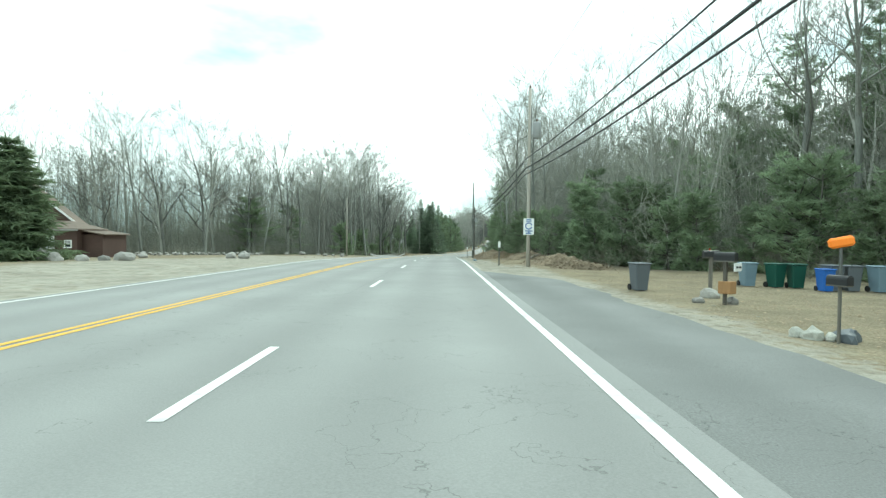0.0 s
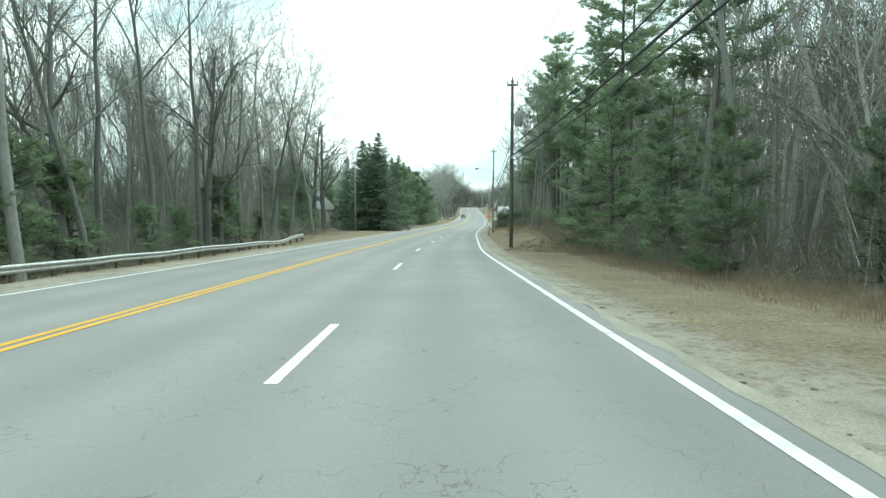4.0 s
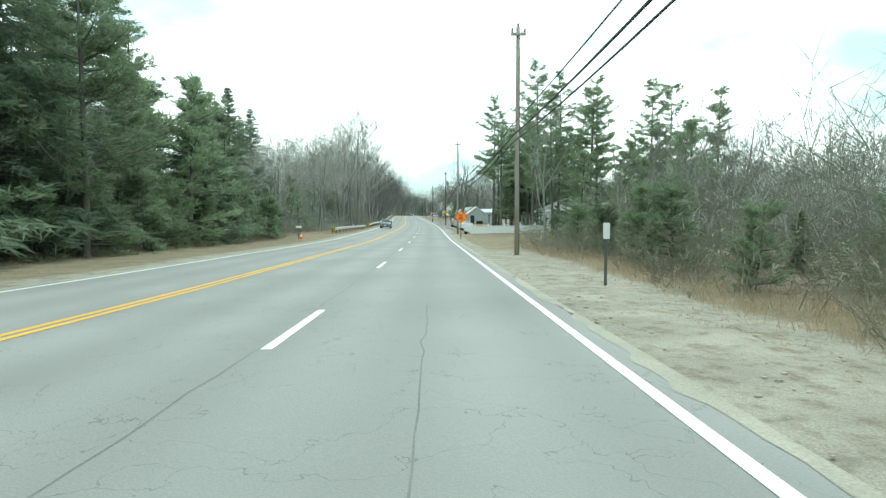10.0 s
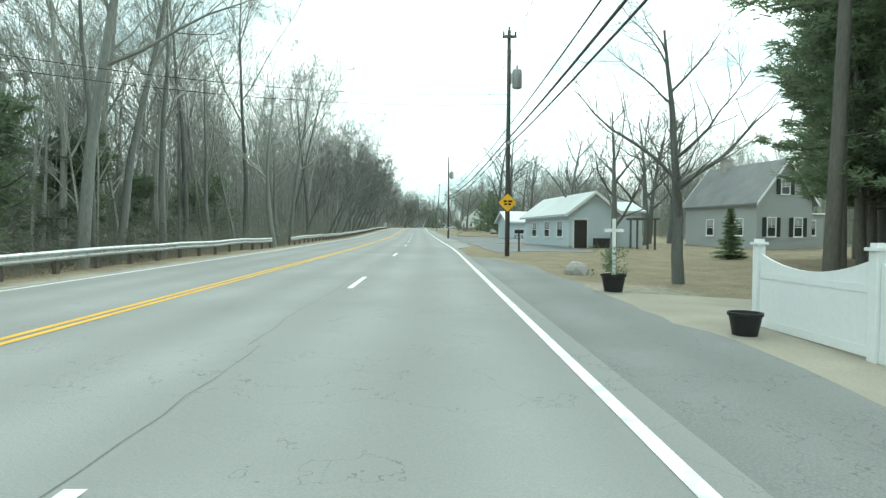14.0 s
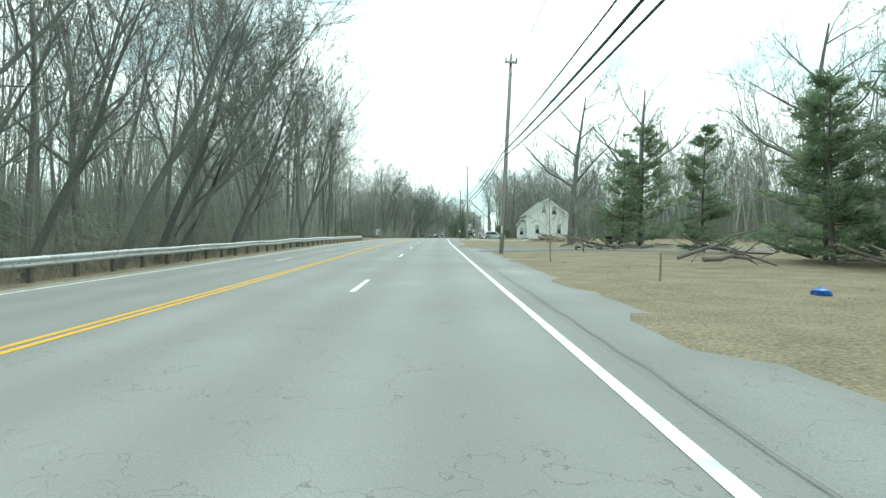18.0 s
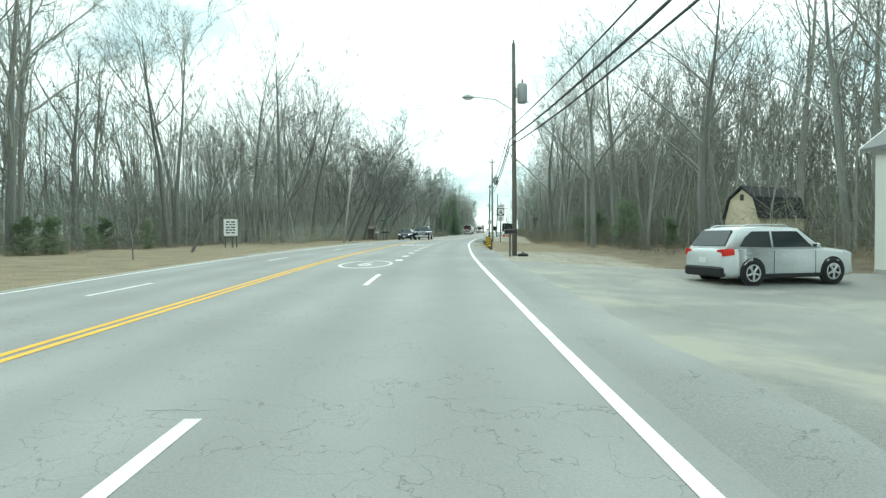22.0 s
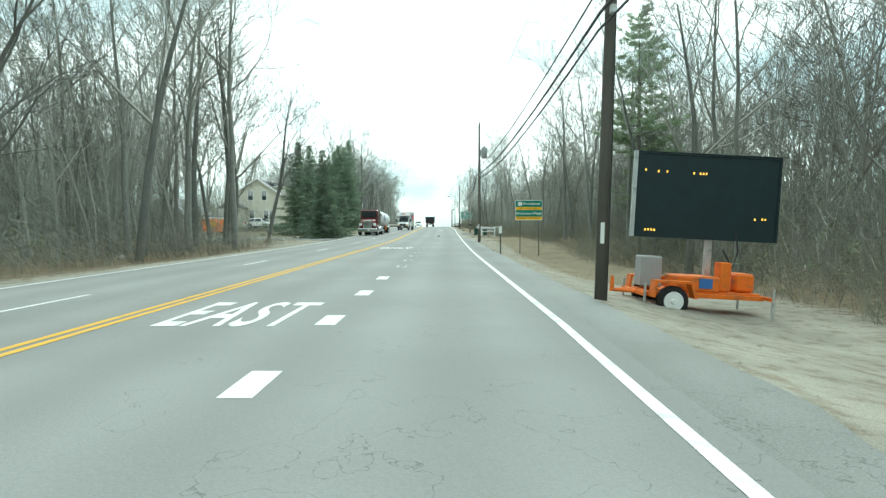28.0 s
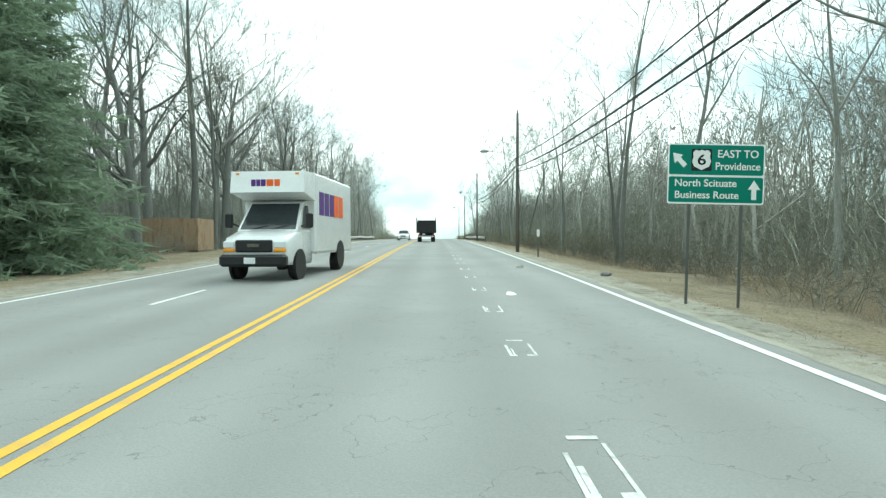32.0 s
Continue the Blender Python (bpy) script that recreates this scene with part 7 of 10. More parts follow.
# ---- white vinyl fence ----
def vinyl_fence(ends, n, label, pickets=False):
    (x0, y0), (x1, y1) = ends
    t = thing("vinyl_fence", label, "fence", "white fences")
    L = math.hypot(x1 - x0, y1 - y0)
    a = math.degrees(math.atan2(y1 - y0, x1 - x0))
    pw = L / n
    panel = None
    for i in range(n + 1):
        f = i / n
        x, y = x0 + (x1 - x0) * f, y0 + (y1 - y0) * f
        m = pose(x, y, ground_z(x, y), 0, 0, a)
        p = part("post", B(0, 0, 0.55, 0.13, 0.13, 1.45, 0.008, m=m), M_VINYL, t)
        part("cap", Geo().prism(rounded(0.2, 0.2, 0.02), 1.27, 1.31, "z", m).prism(rounded(0.12, 0.12, 0.02), 1.31, 1.36, "z", m), M_VINYL, p)
        if i < n:
            xm, ym = x + (x1 - x0) / n / 2, y + (y1 - y0) / n / 2
            if panel is None:
                h = pw / 2 - 0.07
                top = [(h * u, 0.95 + 0.20 * u * u) for u in np.linspace(1, -1, 13)]
                panel = Geo().prism([(-h, 0.04), (h, 0.04)] + ([(h, 0.82), (-h, 0.82)] if pickets else top), -0.018, 0.018, "y").mesh("panel", M_BOARDS)
                us = np.linspace(-0.96, 0.96, 22) if pickets else []
                stakes = [Geo().prism([(h * u - 0.019, 0.82), (h * u + 0.019, 0.82), (h * u + 0.019, 0.98 + 0.20 * u * u), (h * u, 1.0 + 0.20 * u * u), (h * u - 0.019, 0.98 + 0.20 * u * u)], -0.011, 0.011, "y").mesh("picket", M_VINYL) for u in us]
                rails = [B(0, 0, z, 2 * h, 0.055, k).mesh("rail", M_VINYL) for z, k in ((0.82, 0.09), (0.1, 0.12))]
            o = part("panel", panel, None, t)
            o.matrix_basis = pose(xm, ym, (ground_z(x, y) + ground_z(x + 2 * (xm - x), y + 2 * (ym - y))) / 2, 0, 0, a)
            for me in rails:
                part("rail", me, None, o)
            for me in stakes:
                part("picket", me, None, o)
    return t


M_BOARDS = siding("grooved_white_vinyl", (0.78, 0.80, 0.80), 6.5, 0.7, 0.05, True)
vinyl_fence(((9.0, 297.9), (11.25, 331.4)), 14, "white vinyl fence with scalloped panels along the road")
vinyl_fence(((9.1, 297.7), (26.4, 304.1)), 8, "white vinyl fence with a scalloped picket top across the lawn", True)


def rail_fence(ends, label):
    (x0, y0), (x1, y1) = ends
    t = thing("rail_fence", label, "fence", "two-rail fences")
    a = math.degrees(math.atan2(y1 - y0, x1 - x0))
    L = math.hypot(x1 - x0, y1 - y0)
    for f in (0, 1):
        p = part("post", B(L * f, 0, 0.5, 0.13, 0.13, 1.3, 0.01), M_VINYL, t)
        part("cap", B(L * f, 0, 1.18, 0.17, 0.17, 0.05, 0.012), M_VINYL, p)
    for z in (0.55, 0.98):
        part("rail", B(L / 2, 0, z, L, 0.05, 0.14, 0.008), M_VINYL, t)
    t.matrix_basis = pose(x0, y0, ground_z(x0, y0), 0, 0, a)


rail_fence(((46.9, 720.9), (50.6, 722.5)), "white two-rail fence section at a driveway")
rail_fence(((45.1, 711.9), (47.4, 713.5)), "short white two-rail fence beside the bins")
# ---- vehicles ----
M_HEADLAMP = mat("headlamp_glass", (0.70, 0.73, 0.75), 0.1, 0.05, 3, 30, 0, spec=0.8)
M_LIT = glow("lit_headlamp", (1.0, 0.97, 0.9), 2.5)
M_TAIL = mat("red_tail_lamp", (0.55, 0.03, 0.02), 0.2, 0.1, 3, 30, 0)
M_INDICATOR = mat("amber_lamp", (0.85, 0.35, 0.04), 0.2, 0.1, 3, 30, 0)
M_PLATE = mat("number_plate", (0.7, 0.72, 0.72), 0.5, 0.05, 3, 30, 0)


def paint(name, base, rough=0.25):
    m = mat(name, base, rough if base[1] > 0.1 else 0.14, 0.05, 1.5, 30, 0, spec=0.5)
    m.node_tree.nodes["Principled BSDF"].inputs["Coat Weight"].default_value = 0.6
    return m


P_SILVER, P_GREYBLUE, P_WHITE, P_BLACKBLUE, P_BLACK, P_RED = (paint(n, c) for n, c in (("silver_car_paint", (0.56, 0.585, 0.59)), ("grey_car_paint", (0.15, 0.17, 0.18)), ("white_car_paint", (0.76, 0.77, 0.77)), ("dark_blue_car_paint", (0.018, 0.026, 0.05)), ("black_car_paint", (0.02, 0.021, 0.024)), ("maroon_truck_paint", (0.13, 0.022, 0.02))))


def ring(hw, z0, z1, tuck=0.06, crown=0.03):
    """Half-round outline of a body slice: twelve points."""
    return [(-hw + tuck, z0), (hw - tuck, z0), (hw - 0.02, z0 + 0.12), (hw, z0 + (z1 - z0) * 0.45), (hw - 0.015, z1 - 0.14), (hw - 0.07, z1 - 0.03), (hw * 0.5, z1 + crown * 0.7), (0, z1 + crown), (-hw * 0.5, z1 + crown * 0.7), (-hw + 0.07, z1 - 0.03), (-hw + 0.015, z1 - 0.14), (-hw, z0 + (z1 - z0) * 0.45), (-hw + 0.02, z0 + 0.12)]


def loft(slices):
    g, n = Geo(), len(slices[0][1])
    g.add([(x, y, z) for y, s in slices for x, z in s], [(i * n + j, i * n + (j + 1) % n, i * n + n + (j + 1) % n, i * n + n + j) for i in range(len(slices) - 1) for j in range(n)] + [tuple(range(n)), tuple(range((len(slices) - 1) * n, len(slices) * n))])
    return g


def pane(parent, pts, out, name="window", proud=0.010):
    """A slightly proud pane given by its corners and its outward direction."""
    o = Vector(out).normalized()
    a, b = [Vector(p) + o * proud for p in pts], [Vector(p) - o * 0.02 for p in pts]
    n = len(pts)
    g = Geo()
    g.add([tuple(v) for v in a + b], [tuple(range(n)), tuple(range(2 * n - 1, n - 1, -1))] + [(i, (i + 1) % n, n + (i + 1) % n, n + i) for i in range(n)])
    return part(name, g, M_GLASS, parent)


def car(name, label, coat, L, W, H, hood, belt, cab, group="", lit=False, bed=None, rimm=None, wr=0.33, clear=0.24, suv=False):
    """A car with its front at y = 0 that faces -y. cab: where windscreen foot, roof front, roof rear and rear-window foot lie."""
    t = thing(name, label, "car", group)
    hw = W / 2
    a, b, c, d = cab
    back = belt if not bed else belt - 0.02
    yf, yr = (0.85 if L < 5.3 else 0.95), (L - 0.95 if L < 5.3 else L - 1.2)
    sl = [(0.0, ring(hw * 0.80, clear + 0.14, hood - 0.26)), (0.06, ring(hw * 0.89, clear + 0.02, hood - 0.16)), (0.2, ring(hw * 0.95, clear, hood - 0.09)), (yf - 0.2, ring(hw * 0.995, clear - 0.02, hood - 0.03)), (yf + 0.2, ring(hw * 0.995, clear - 0.02, hood)), (a - 0.05, ring(hw * 0.985, clear - 0.02, hood + 0.02)), (a + 0.3, ring(hw * 0.985, clear - 0.02, belt)),
          (d - 0.4, ring(hw * 0.985, clear - 0.02, back)), (yr, ring(hw * 1.0, clear, back)), (L - 0.3, ring(hw * 0.97, clear + 0.02, back - 0.01)), (L - 0.06, ring(hw * 0.93, clear + 0.05, back - 0.05)), (L, ring(hw * 0.86, clear + 0.15, back - 0.14))]
    body = part("body", loft(sl), coat, t, smooth=True)
    if bed:
        part("bed_floor", B(0, (bed + L) / 2, back + 0.03, W * 0.8, L - bed - 0.2, 0.03), M_BLACKPL, t)
    hb, tw, zb, zt = hw - 0.07, hw * (0.80 if suv or bed else 0.74), belt - 0.06, H - 0.05
    wide = lambda f: hb + (tw - hb) * f
    tall = lambda f: zb + (zt - zb) * f

    def hoop(f, k=1.0):
        w, z = wide(f) * k, tall(f)
        return [(-hb * k, zb), (hb * k, zb), (w + 0.02 * f, z - 0.10 * f), (w - 0.07 * f, z + 0.012 * f), (w * 0.5, z + 0.04 * f), (0, z + 0.05 * f), (-w * 0.5, z + 0.04 * f), (-w + 0.07 * f, z + 0.012 * f), (-w - 0.02 * f, z - 0.10 * f)]

    part("cabin", loft([(a, hoop(0.02)), (a + (b - a) * 0.5, hoop(0.5)), (b - 0.05, hoop(0.95)), (b + 0.25, hoop(1.0)), ((b + c) / 2, hoop(1.02)), (c - 0.2, hoop(0.99, 0.985)), (c, hoop(0.94, 0.97)), (c + (d - c) * 0.5, hoop(0.5, 0.96)), (d, hoop(0.02, 0.95))]), coat, t, smooth=True)
    up = zt - zb
    w0, w1 = hb * 0.93, wide(0.88) * 0.90
    pane(t, [(-w0, a + 0.04, tall(0.05)), (-w0 * 0.4, a - 0.01, tall(0.06)), (w0 * 0.4, a - 0.01, tall(0.06)), (w0, a + 0.04, tall(0.05)), (w1, a + (b - a) * 0.88, tall(0.88)), (w1 * 0.4, a + (b - a) * 0.86, tall(0.91)), (-w1 * 0.4, a + (b - a) * 0.86, tall(0.91)), (-w1, a + (b - a) * 0.88, tall(0.88))], (0, -up, b - a), "windscreen", 0.055)
    pane(t, [(w0 * 0.92, d - (d - c) * 0.16, tall(0.16)), (-w0 * 0.92, d - (d - c) * 0.16, tall(0.16)), (-w1 * 0.95, d - (d - c) * 0.86, tall(0.86)), (w1 * 0.95, d - (d - c) * 0.86, tall(0.86))], (0, up, d - c), "rear_window", 0.05)
    ym = (a + d) / 2 + (0.1 if not bed else 0.35)
    dp = 0.42 if suv else 0.16
    for s in (-1, 1):
        side = lambda y, f: (s * (wide(f) + 0.012), y, tall(f))
        order = (lambda q: q) if s > 0 else (lambda q: q[::-1])
        fore = lambda f: a + (b - a) * f + 0.2
        aft = lambda f: d - (d - c) * f - dp
        pane(t, order([side(fore(0.1) + 0.12, 0.1), side(ym - 0.04, 0.1), side(ym - 0.02, 0.84), side(fore(0.84), 0.84)]), (s * up, 0, hb - tw), "side_window")
        pane(t, order([side(ym + 0.05, 0.1), side(aft(0.1), 0.14), side(aft(0.55) - 0.02, 0.6), side(aft(0.84) - 0.12, 0.84), side(ym + 0.07, 0.84)]), (s * up, 0, hb - tw), "side_window")
        if suv:
            part("roof_rail", Geo().tube([(s * (tw - 0.1), b + 0.25, H - 0.02), (s * (tw - 0.09), b + 0.4, H + 0.045), (s * (tw - 0.09), c - 0.4, H + 0.04), (s * (tw - 0.1), c - 0.2, H - 0.03)], 0.022, 6), M_RIM, t)
        mir = part("mirror", Geo().box(s * (hw + 0.08), a + 0.38, belt + 0.05, 0.2, 0.12, 0.15, 0.035), coat, t)
        part("mirror_glass", B(s * (hw + 0.08), a + 0.445, belt + 0.05, 0.14, 0.006, 0.10), M_CHROME, mir)
        lamp = part("headlamp", loft([(0.03, [(s * hw * 0.52, hood - 0.29), (s * hw * 0.84, hood - 0.30), (s * hw * 0.84, hood - 0.17), (s * hw * 0.52, hood - 0.2)]), (0.4, [(s * hw * 0.74, hood - 0.20), (s * hw * 0.985, hood - 0.20), (s * hw * 0.95, hood - 0.07), (s * hw * 0.74, hood - 0.09)])]), M_HEADLAMP, t)
        if lit:
            part("bulb", B(s * hw * 0.68, 0.015, hood - 0.24, 0.12, 0.03, 0.07, 0.012), M_LIT, lamp)
        zl = back - (0.13 if suv else 0.22)
        part("tail_lamp", loft([(L - 0.34, [(s * hw * 0.90, zl - 0.07), (s * hw * 0.985, zl - 0.07), (s * hw * 0.965, zl + 0.1), (s * hw * 0.90, zl + 0.1)]), (L - 0.02, [(s * hw * 0.62, zl - 0.11), (s * hw * 0.93, zl - 0.11), (s * hw * 0.91, zl + 0.1), (s * hw * 0.62, zl + 0.07)])]), M_TAIL, t)
        each("door_line", ((s * (hw * 0.985 + 0.001), a + 0.32, (clear + belt) / 2, 0.006, 0.012, belt - clear - 0.18), (s * (hw * 0.985 + 0.001), ym, (clear + belt) / 2, 0.006, 0.012, belt - clear - 0.18)), M_BLACKPL, body)
        for y in (ym - 0.2, aft(0.0) - 0.25):
            part("door_handle", B(s * (hw + 0.004), y, belt - 0.17, 0.03, 0.17, 0.03, 0.008), M_RIM if suv else coat, t)
        part("sill", B(s * (hw - 0.02), (yf + yr) / 2, clear + 0.04, 0.05, yr - yf - 2 * wr - 0.12, 0.12, 0.015), M_BLACKPL, t)
        for y in (yf, yr):
            # no opening is cut: a black disc on the body paints the arch's shade
            part("wheel_arch", Geo().lathe([(wr + 0.06, -0.02), (wr + 0.06, 0.035), (0.05, 0.035)], 24, pose(s * (hw - 0.03), y, wr + 0.02, 0, 90, 0)), M_BLACKPL, t)
            wheel(t, s * (hw - 0.09), y, wr, 0.22, rim_mat=rimm or M_ALU, side=s)
    grille = part("grille", B(0, 0.02, hood - 0.33, W * (0.5 if bed else 0.42), 0.1, 0.4 if bed else 0.17, 0.02), M_RIM if bed else M_BLACKPL, t)
    for k in range(4 if bed else 2):
        part("grille_slot", B(0, -0.035, hood - (0.47 if bed else 0.37) + 0.09 * k, W * (0.46 if bed else 0.4), 0.02, 0.045 if bed else 0.016, 0.004), M_BLACKPL if bed else M_RIM, grille)
    part("bumper", B(0, 0.05, clear + 0.16, W * 0.86, 0.16, 0.24, 0.05), M_RIM if bed else coat, t)
    if not bed:
        part("air_intake", B(0, -0.02, clear + 0.13, W * 0.5, 0.04, 0.12, 0.015), M_BLACKPL, t)
    part("number_plate", B(0, -0.04, clear + 0.24, 0.32, 0.02, 0.16, 0.004), M_PLATE, t)
    part("rear_bumper", B(0, L - 0.05, clear + 0.17, W * 0.9, 0.2, 0.3 if suv else 0.22, 0.05), M_BLACKPL if not bed else M_CHROME, t)
    part("rear_plate", B(0, L + 0.012, belt - 0.36, 0.32, 0.02, 0.16, 0.004), M_PLATE, t)
    return t


t = car("oncoming_car", "grey-blue compact crossover driving on the road", P_GREYBLUE, 4.45, 1.8, 1.58, 1.02, 1.05, (0.95, 1.85, 3.6, 4.25), rimm=M_RIM, suv=True)
t.matrix_basis = at_side(324.3, -2.45, 0.05)
t = car("pickup_truck", "black pickup truck with a chrome grille", P_BLACKBLUE, 5.9, 2.0, 1.93, 1.24, 1.26, (1.45, 2.15, 3.6, 3.95), bed=4.0, wr=0.40, clear=0.36)
t.matrix_basis = at_side(596.5, -1.2, 0.05)
t = car("dark_wagon", "dark blue estate car with lit headlamps", P_BLACKBLUE, 4.8, 1.85, 1.55, 0.95, 0.98, (1.15, 1.95, 3.9, 4.6), lit=True)
t.matrix_basis = at_side(597.0, -3.65, 0.05)
t = car("silver_suv", "silver sport utility car parked on the gravel lot", P_SILVER, 4.6, 1.82, 1.72, 1.08, 1.10, (1.15, 1.95, 4.05, 4.5), wr=0.37, rimm=M_RIM, suv=True)
t.matrix_basis = spot(23.9, 536.5, 0.0, 103)
t = car("white_hatchback", "white crossover parked beside the cream house", P_WHITE, 4.4, 1.8, 1.6, 1.02, 1.05, (1.0, 1.7, 3.5, 4.2))
t.matrix_basis = spot(17.0, 733, 0.5, 80)
t = car("white_car", "white car with lit headlamps coming along the road", P_WHITE, 4.6, 1.82, 1.6, 1.0, 1.04, (1.1, 1.8, 3.7, 4.35), lit=True)
t.matrix_basis = at_side(806, -2.0, 0.05)


def box_van():
    """The white delivery van, front at y = 0."""
    t = thing("delivery_van", "white box delivery van with a black bumper", "van")
    part("cargo_box", Geo().box(0, 4.3, 1.98, 2.3, 4.6, 2.5, 0.06), P_WHITE, t)
    part("cab_overhang", Geo().prism([(0.95, 2.55), (2.1, 2.35), (2.1, 3.22), (1.05, 3.18)], -1.12, 1.12, "x"), P_WHITE, t)
    part("cab", loft([(0.0, ring(0.86, 0.55, 1.12)), (0.15, ring(0.93, 0.45, 1.24)), (0.95, ring(0.98, 0.42, 1.42)), (2.1, ring(1.0, 0.42, 1.5))]), P_WHITE, t, smooth=True)
    part("cab_upper", loft([(0.95, [(-0.92, 1.38), (0.92, 1.38), (0.9, 1.42), (-0.9, 1.42)]), (1.75, [(-0.95, 1.4), (0.95, 1.4), (0.82, 2.3), (-0.82, 2.3)]), (2.1, [(-0.97, 1.4), (0.97, 1.4), (0.85, 2.4), (-0.85, 2.4)])]), P_WHITE, t)
    g = Geo()
    g.add([(-0.84, 0.98, 1.46), (0.84, 0.98, 1.46), (0.74, 1.66, 2.26), (-0.74, 1.66, 2.26), (-0.84, 1.05, 1.46), (0.84, 1.05, 1.46), (0.74, 1.73, 2.26), (-0.74, 1.73, 2.26)], [(0, 1, 2, 3), (7, 6, 5, 4), (0, 4, 5, 1), (1, 5, 6, 2), (2, 6, 7, 3), (3, 7, 4, 0)])
    part("windscreen", g, M_GLASS, t)
    part("wiper", Geo().tube([(-0.5, 0.97, 1.46), (0.0, 1.06, 1.6)], 0.012, 5).tube([(0.1, 0.97, 1.46), (0.6, 1.06, 1.6)], 0.012, 5), M_BLACKPL, t)
    for s in (-1, 1):
        g = Geo()
        g.add([(s * 0.965, 1.3, 1.5), (s * 0.985, 2.0, 1.5), (s * 0.89, 2.0, 2.2), (s * 0.875, 1.75, 2.2)], [(0, 1, 2, 3)])
        part("side_window", g, M_GLASS, t)
        part("mirror", B(s * 1.22, 1.1, 1.72, 0.22, 0.14, 0.42, 0.03), M_BLACKPL, t)
        part("mirror_arm", Geo().cyl((s * 0.95, 1.2, 1.55), (s * 1.15, 1.1, 1.65), 0.03, n=6), M_BLACKPL, t)
        part("headlamp", B(s * 0.72, 0.04, 1.02, 0.34, 0.16, 0.2, 0.03), M_HEADLAMP, t)
        part("indicator", B(s * 0.72, 0.03, 0.86, 0.34, 0.14, 0.1, 0.02), M_INDICATOR, t)
        part("marker_lamp", B(s * 0.9, 1.0, 3.1, 0.1, 0.04, 0.05), M_INDICATOR, t)
        for y in (0.95, 4.9):
            wheel(t, s * (0.86 if y < 2 else 0.98), y, 0.38, 0.26, rim_mat=M_SIGNWHITE, side=s)
        # black discs laid on the sides stand in for the shaded arch hollows
        part("wheel_arch", Geo().lathe([(0.47, -0.02), (0.47, 0.06), (0.05, 0.06)], 18, pose(s * 0.95, 0.95, 0.42, 0, 90, 0)), M_BLACKPL, t)
        part("wheel_arch", Geo().lathe([(0.5, -0.02), (0.5, 0.06), (0.05, 0.06)], 18, pose(s * 1.12, 4.9, 0.62, 0, 90, 0)), M_BLACKPL, t)
    part("grille", B(0, -0.01, 0.98, 1.05, 0.1, 0.34, 0.03), M_BLACKPL, t)
    part("badge", B(0, -0.07, 1.0, 0.34, 0.02, 0.09), M_CHROME, t)
    part("bumper", B(0, -0.05, 0.58, 1.9, 0.3, 0.34, 0.07), M_BLACKPL, t)
    part("number_plate", B(-0.05, -0.215, 0.58, 0.32, 0.02, 0.17, 0.004), M_PLATE, t)
    m1, m2 = mat("violet_print", (0.09, 0.03, 0.2), 0.5, 0.05, 3, 30, 0), mat("orange_print", (0.75, 0.13, 0.02), 0.5, 0.05, 3, 30, 0)
    lean = math.atan2(0.1, 0.65)
    for x, w, m in ((-0.42, 0.13, m1), (-0.27, 0.12, m1), (-0.12, 0.14, m1), (0.08, 0.2, m2), (0.30, 0.16, m2)):
        part("emblem", B(x, 0.985, 2.83, w, 0.02, 0.2, m=Matrix.Identity(4)), m, t)
    for y, w, m in ((2.6, 0.5, m1), (3.2, 0.5, m1), (3.8, 0.5, m1), (4.4, 0.6, m2), (5.05, 0.5, m2)):
        part("emblem", B(1.155, y, 2.3, 0.012, w, 0.75), m, t)
        part("emblem", B(-1.155, y, 2.3, 0.012, w, 0.75), m, t)
    part("skirt_rail", B(1.1, 4.3, 0.74, 0.08, 4.5, 0.06), M_STEEL, t)
    t.matrix_basis = at_side(737.0, -2.3, 0.06, -5)


box_van()


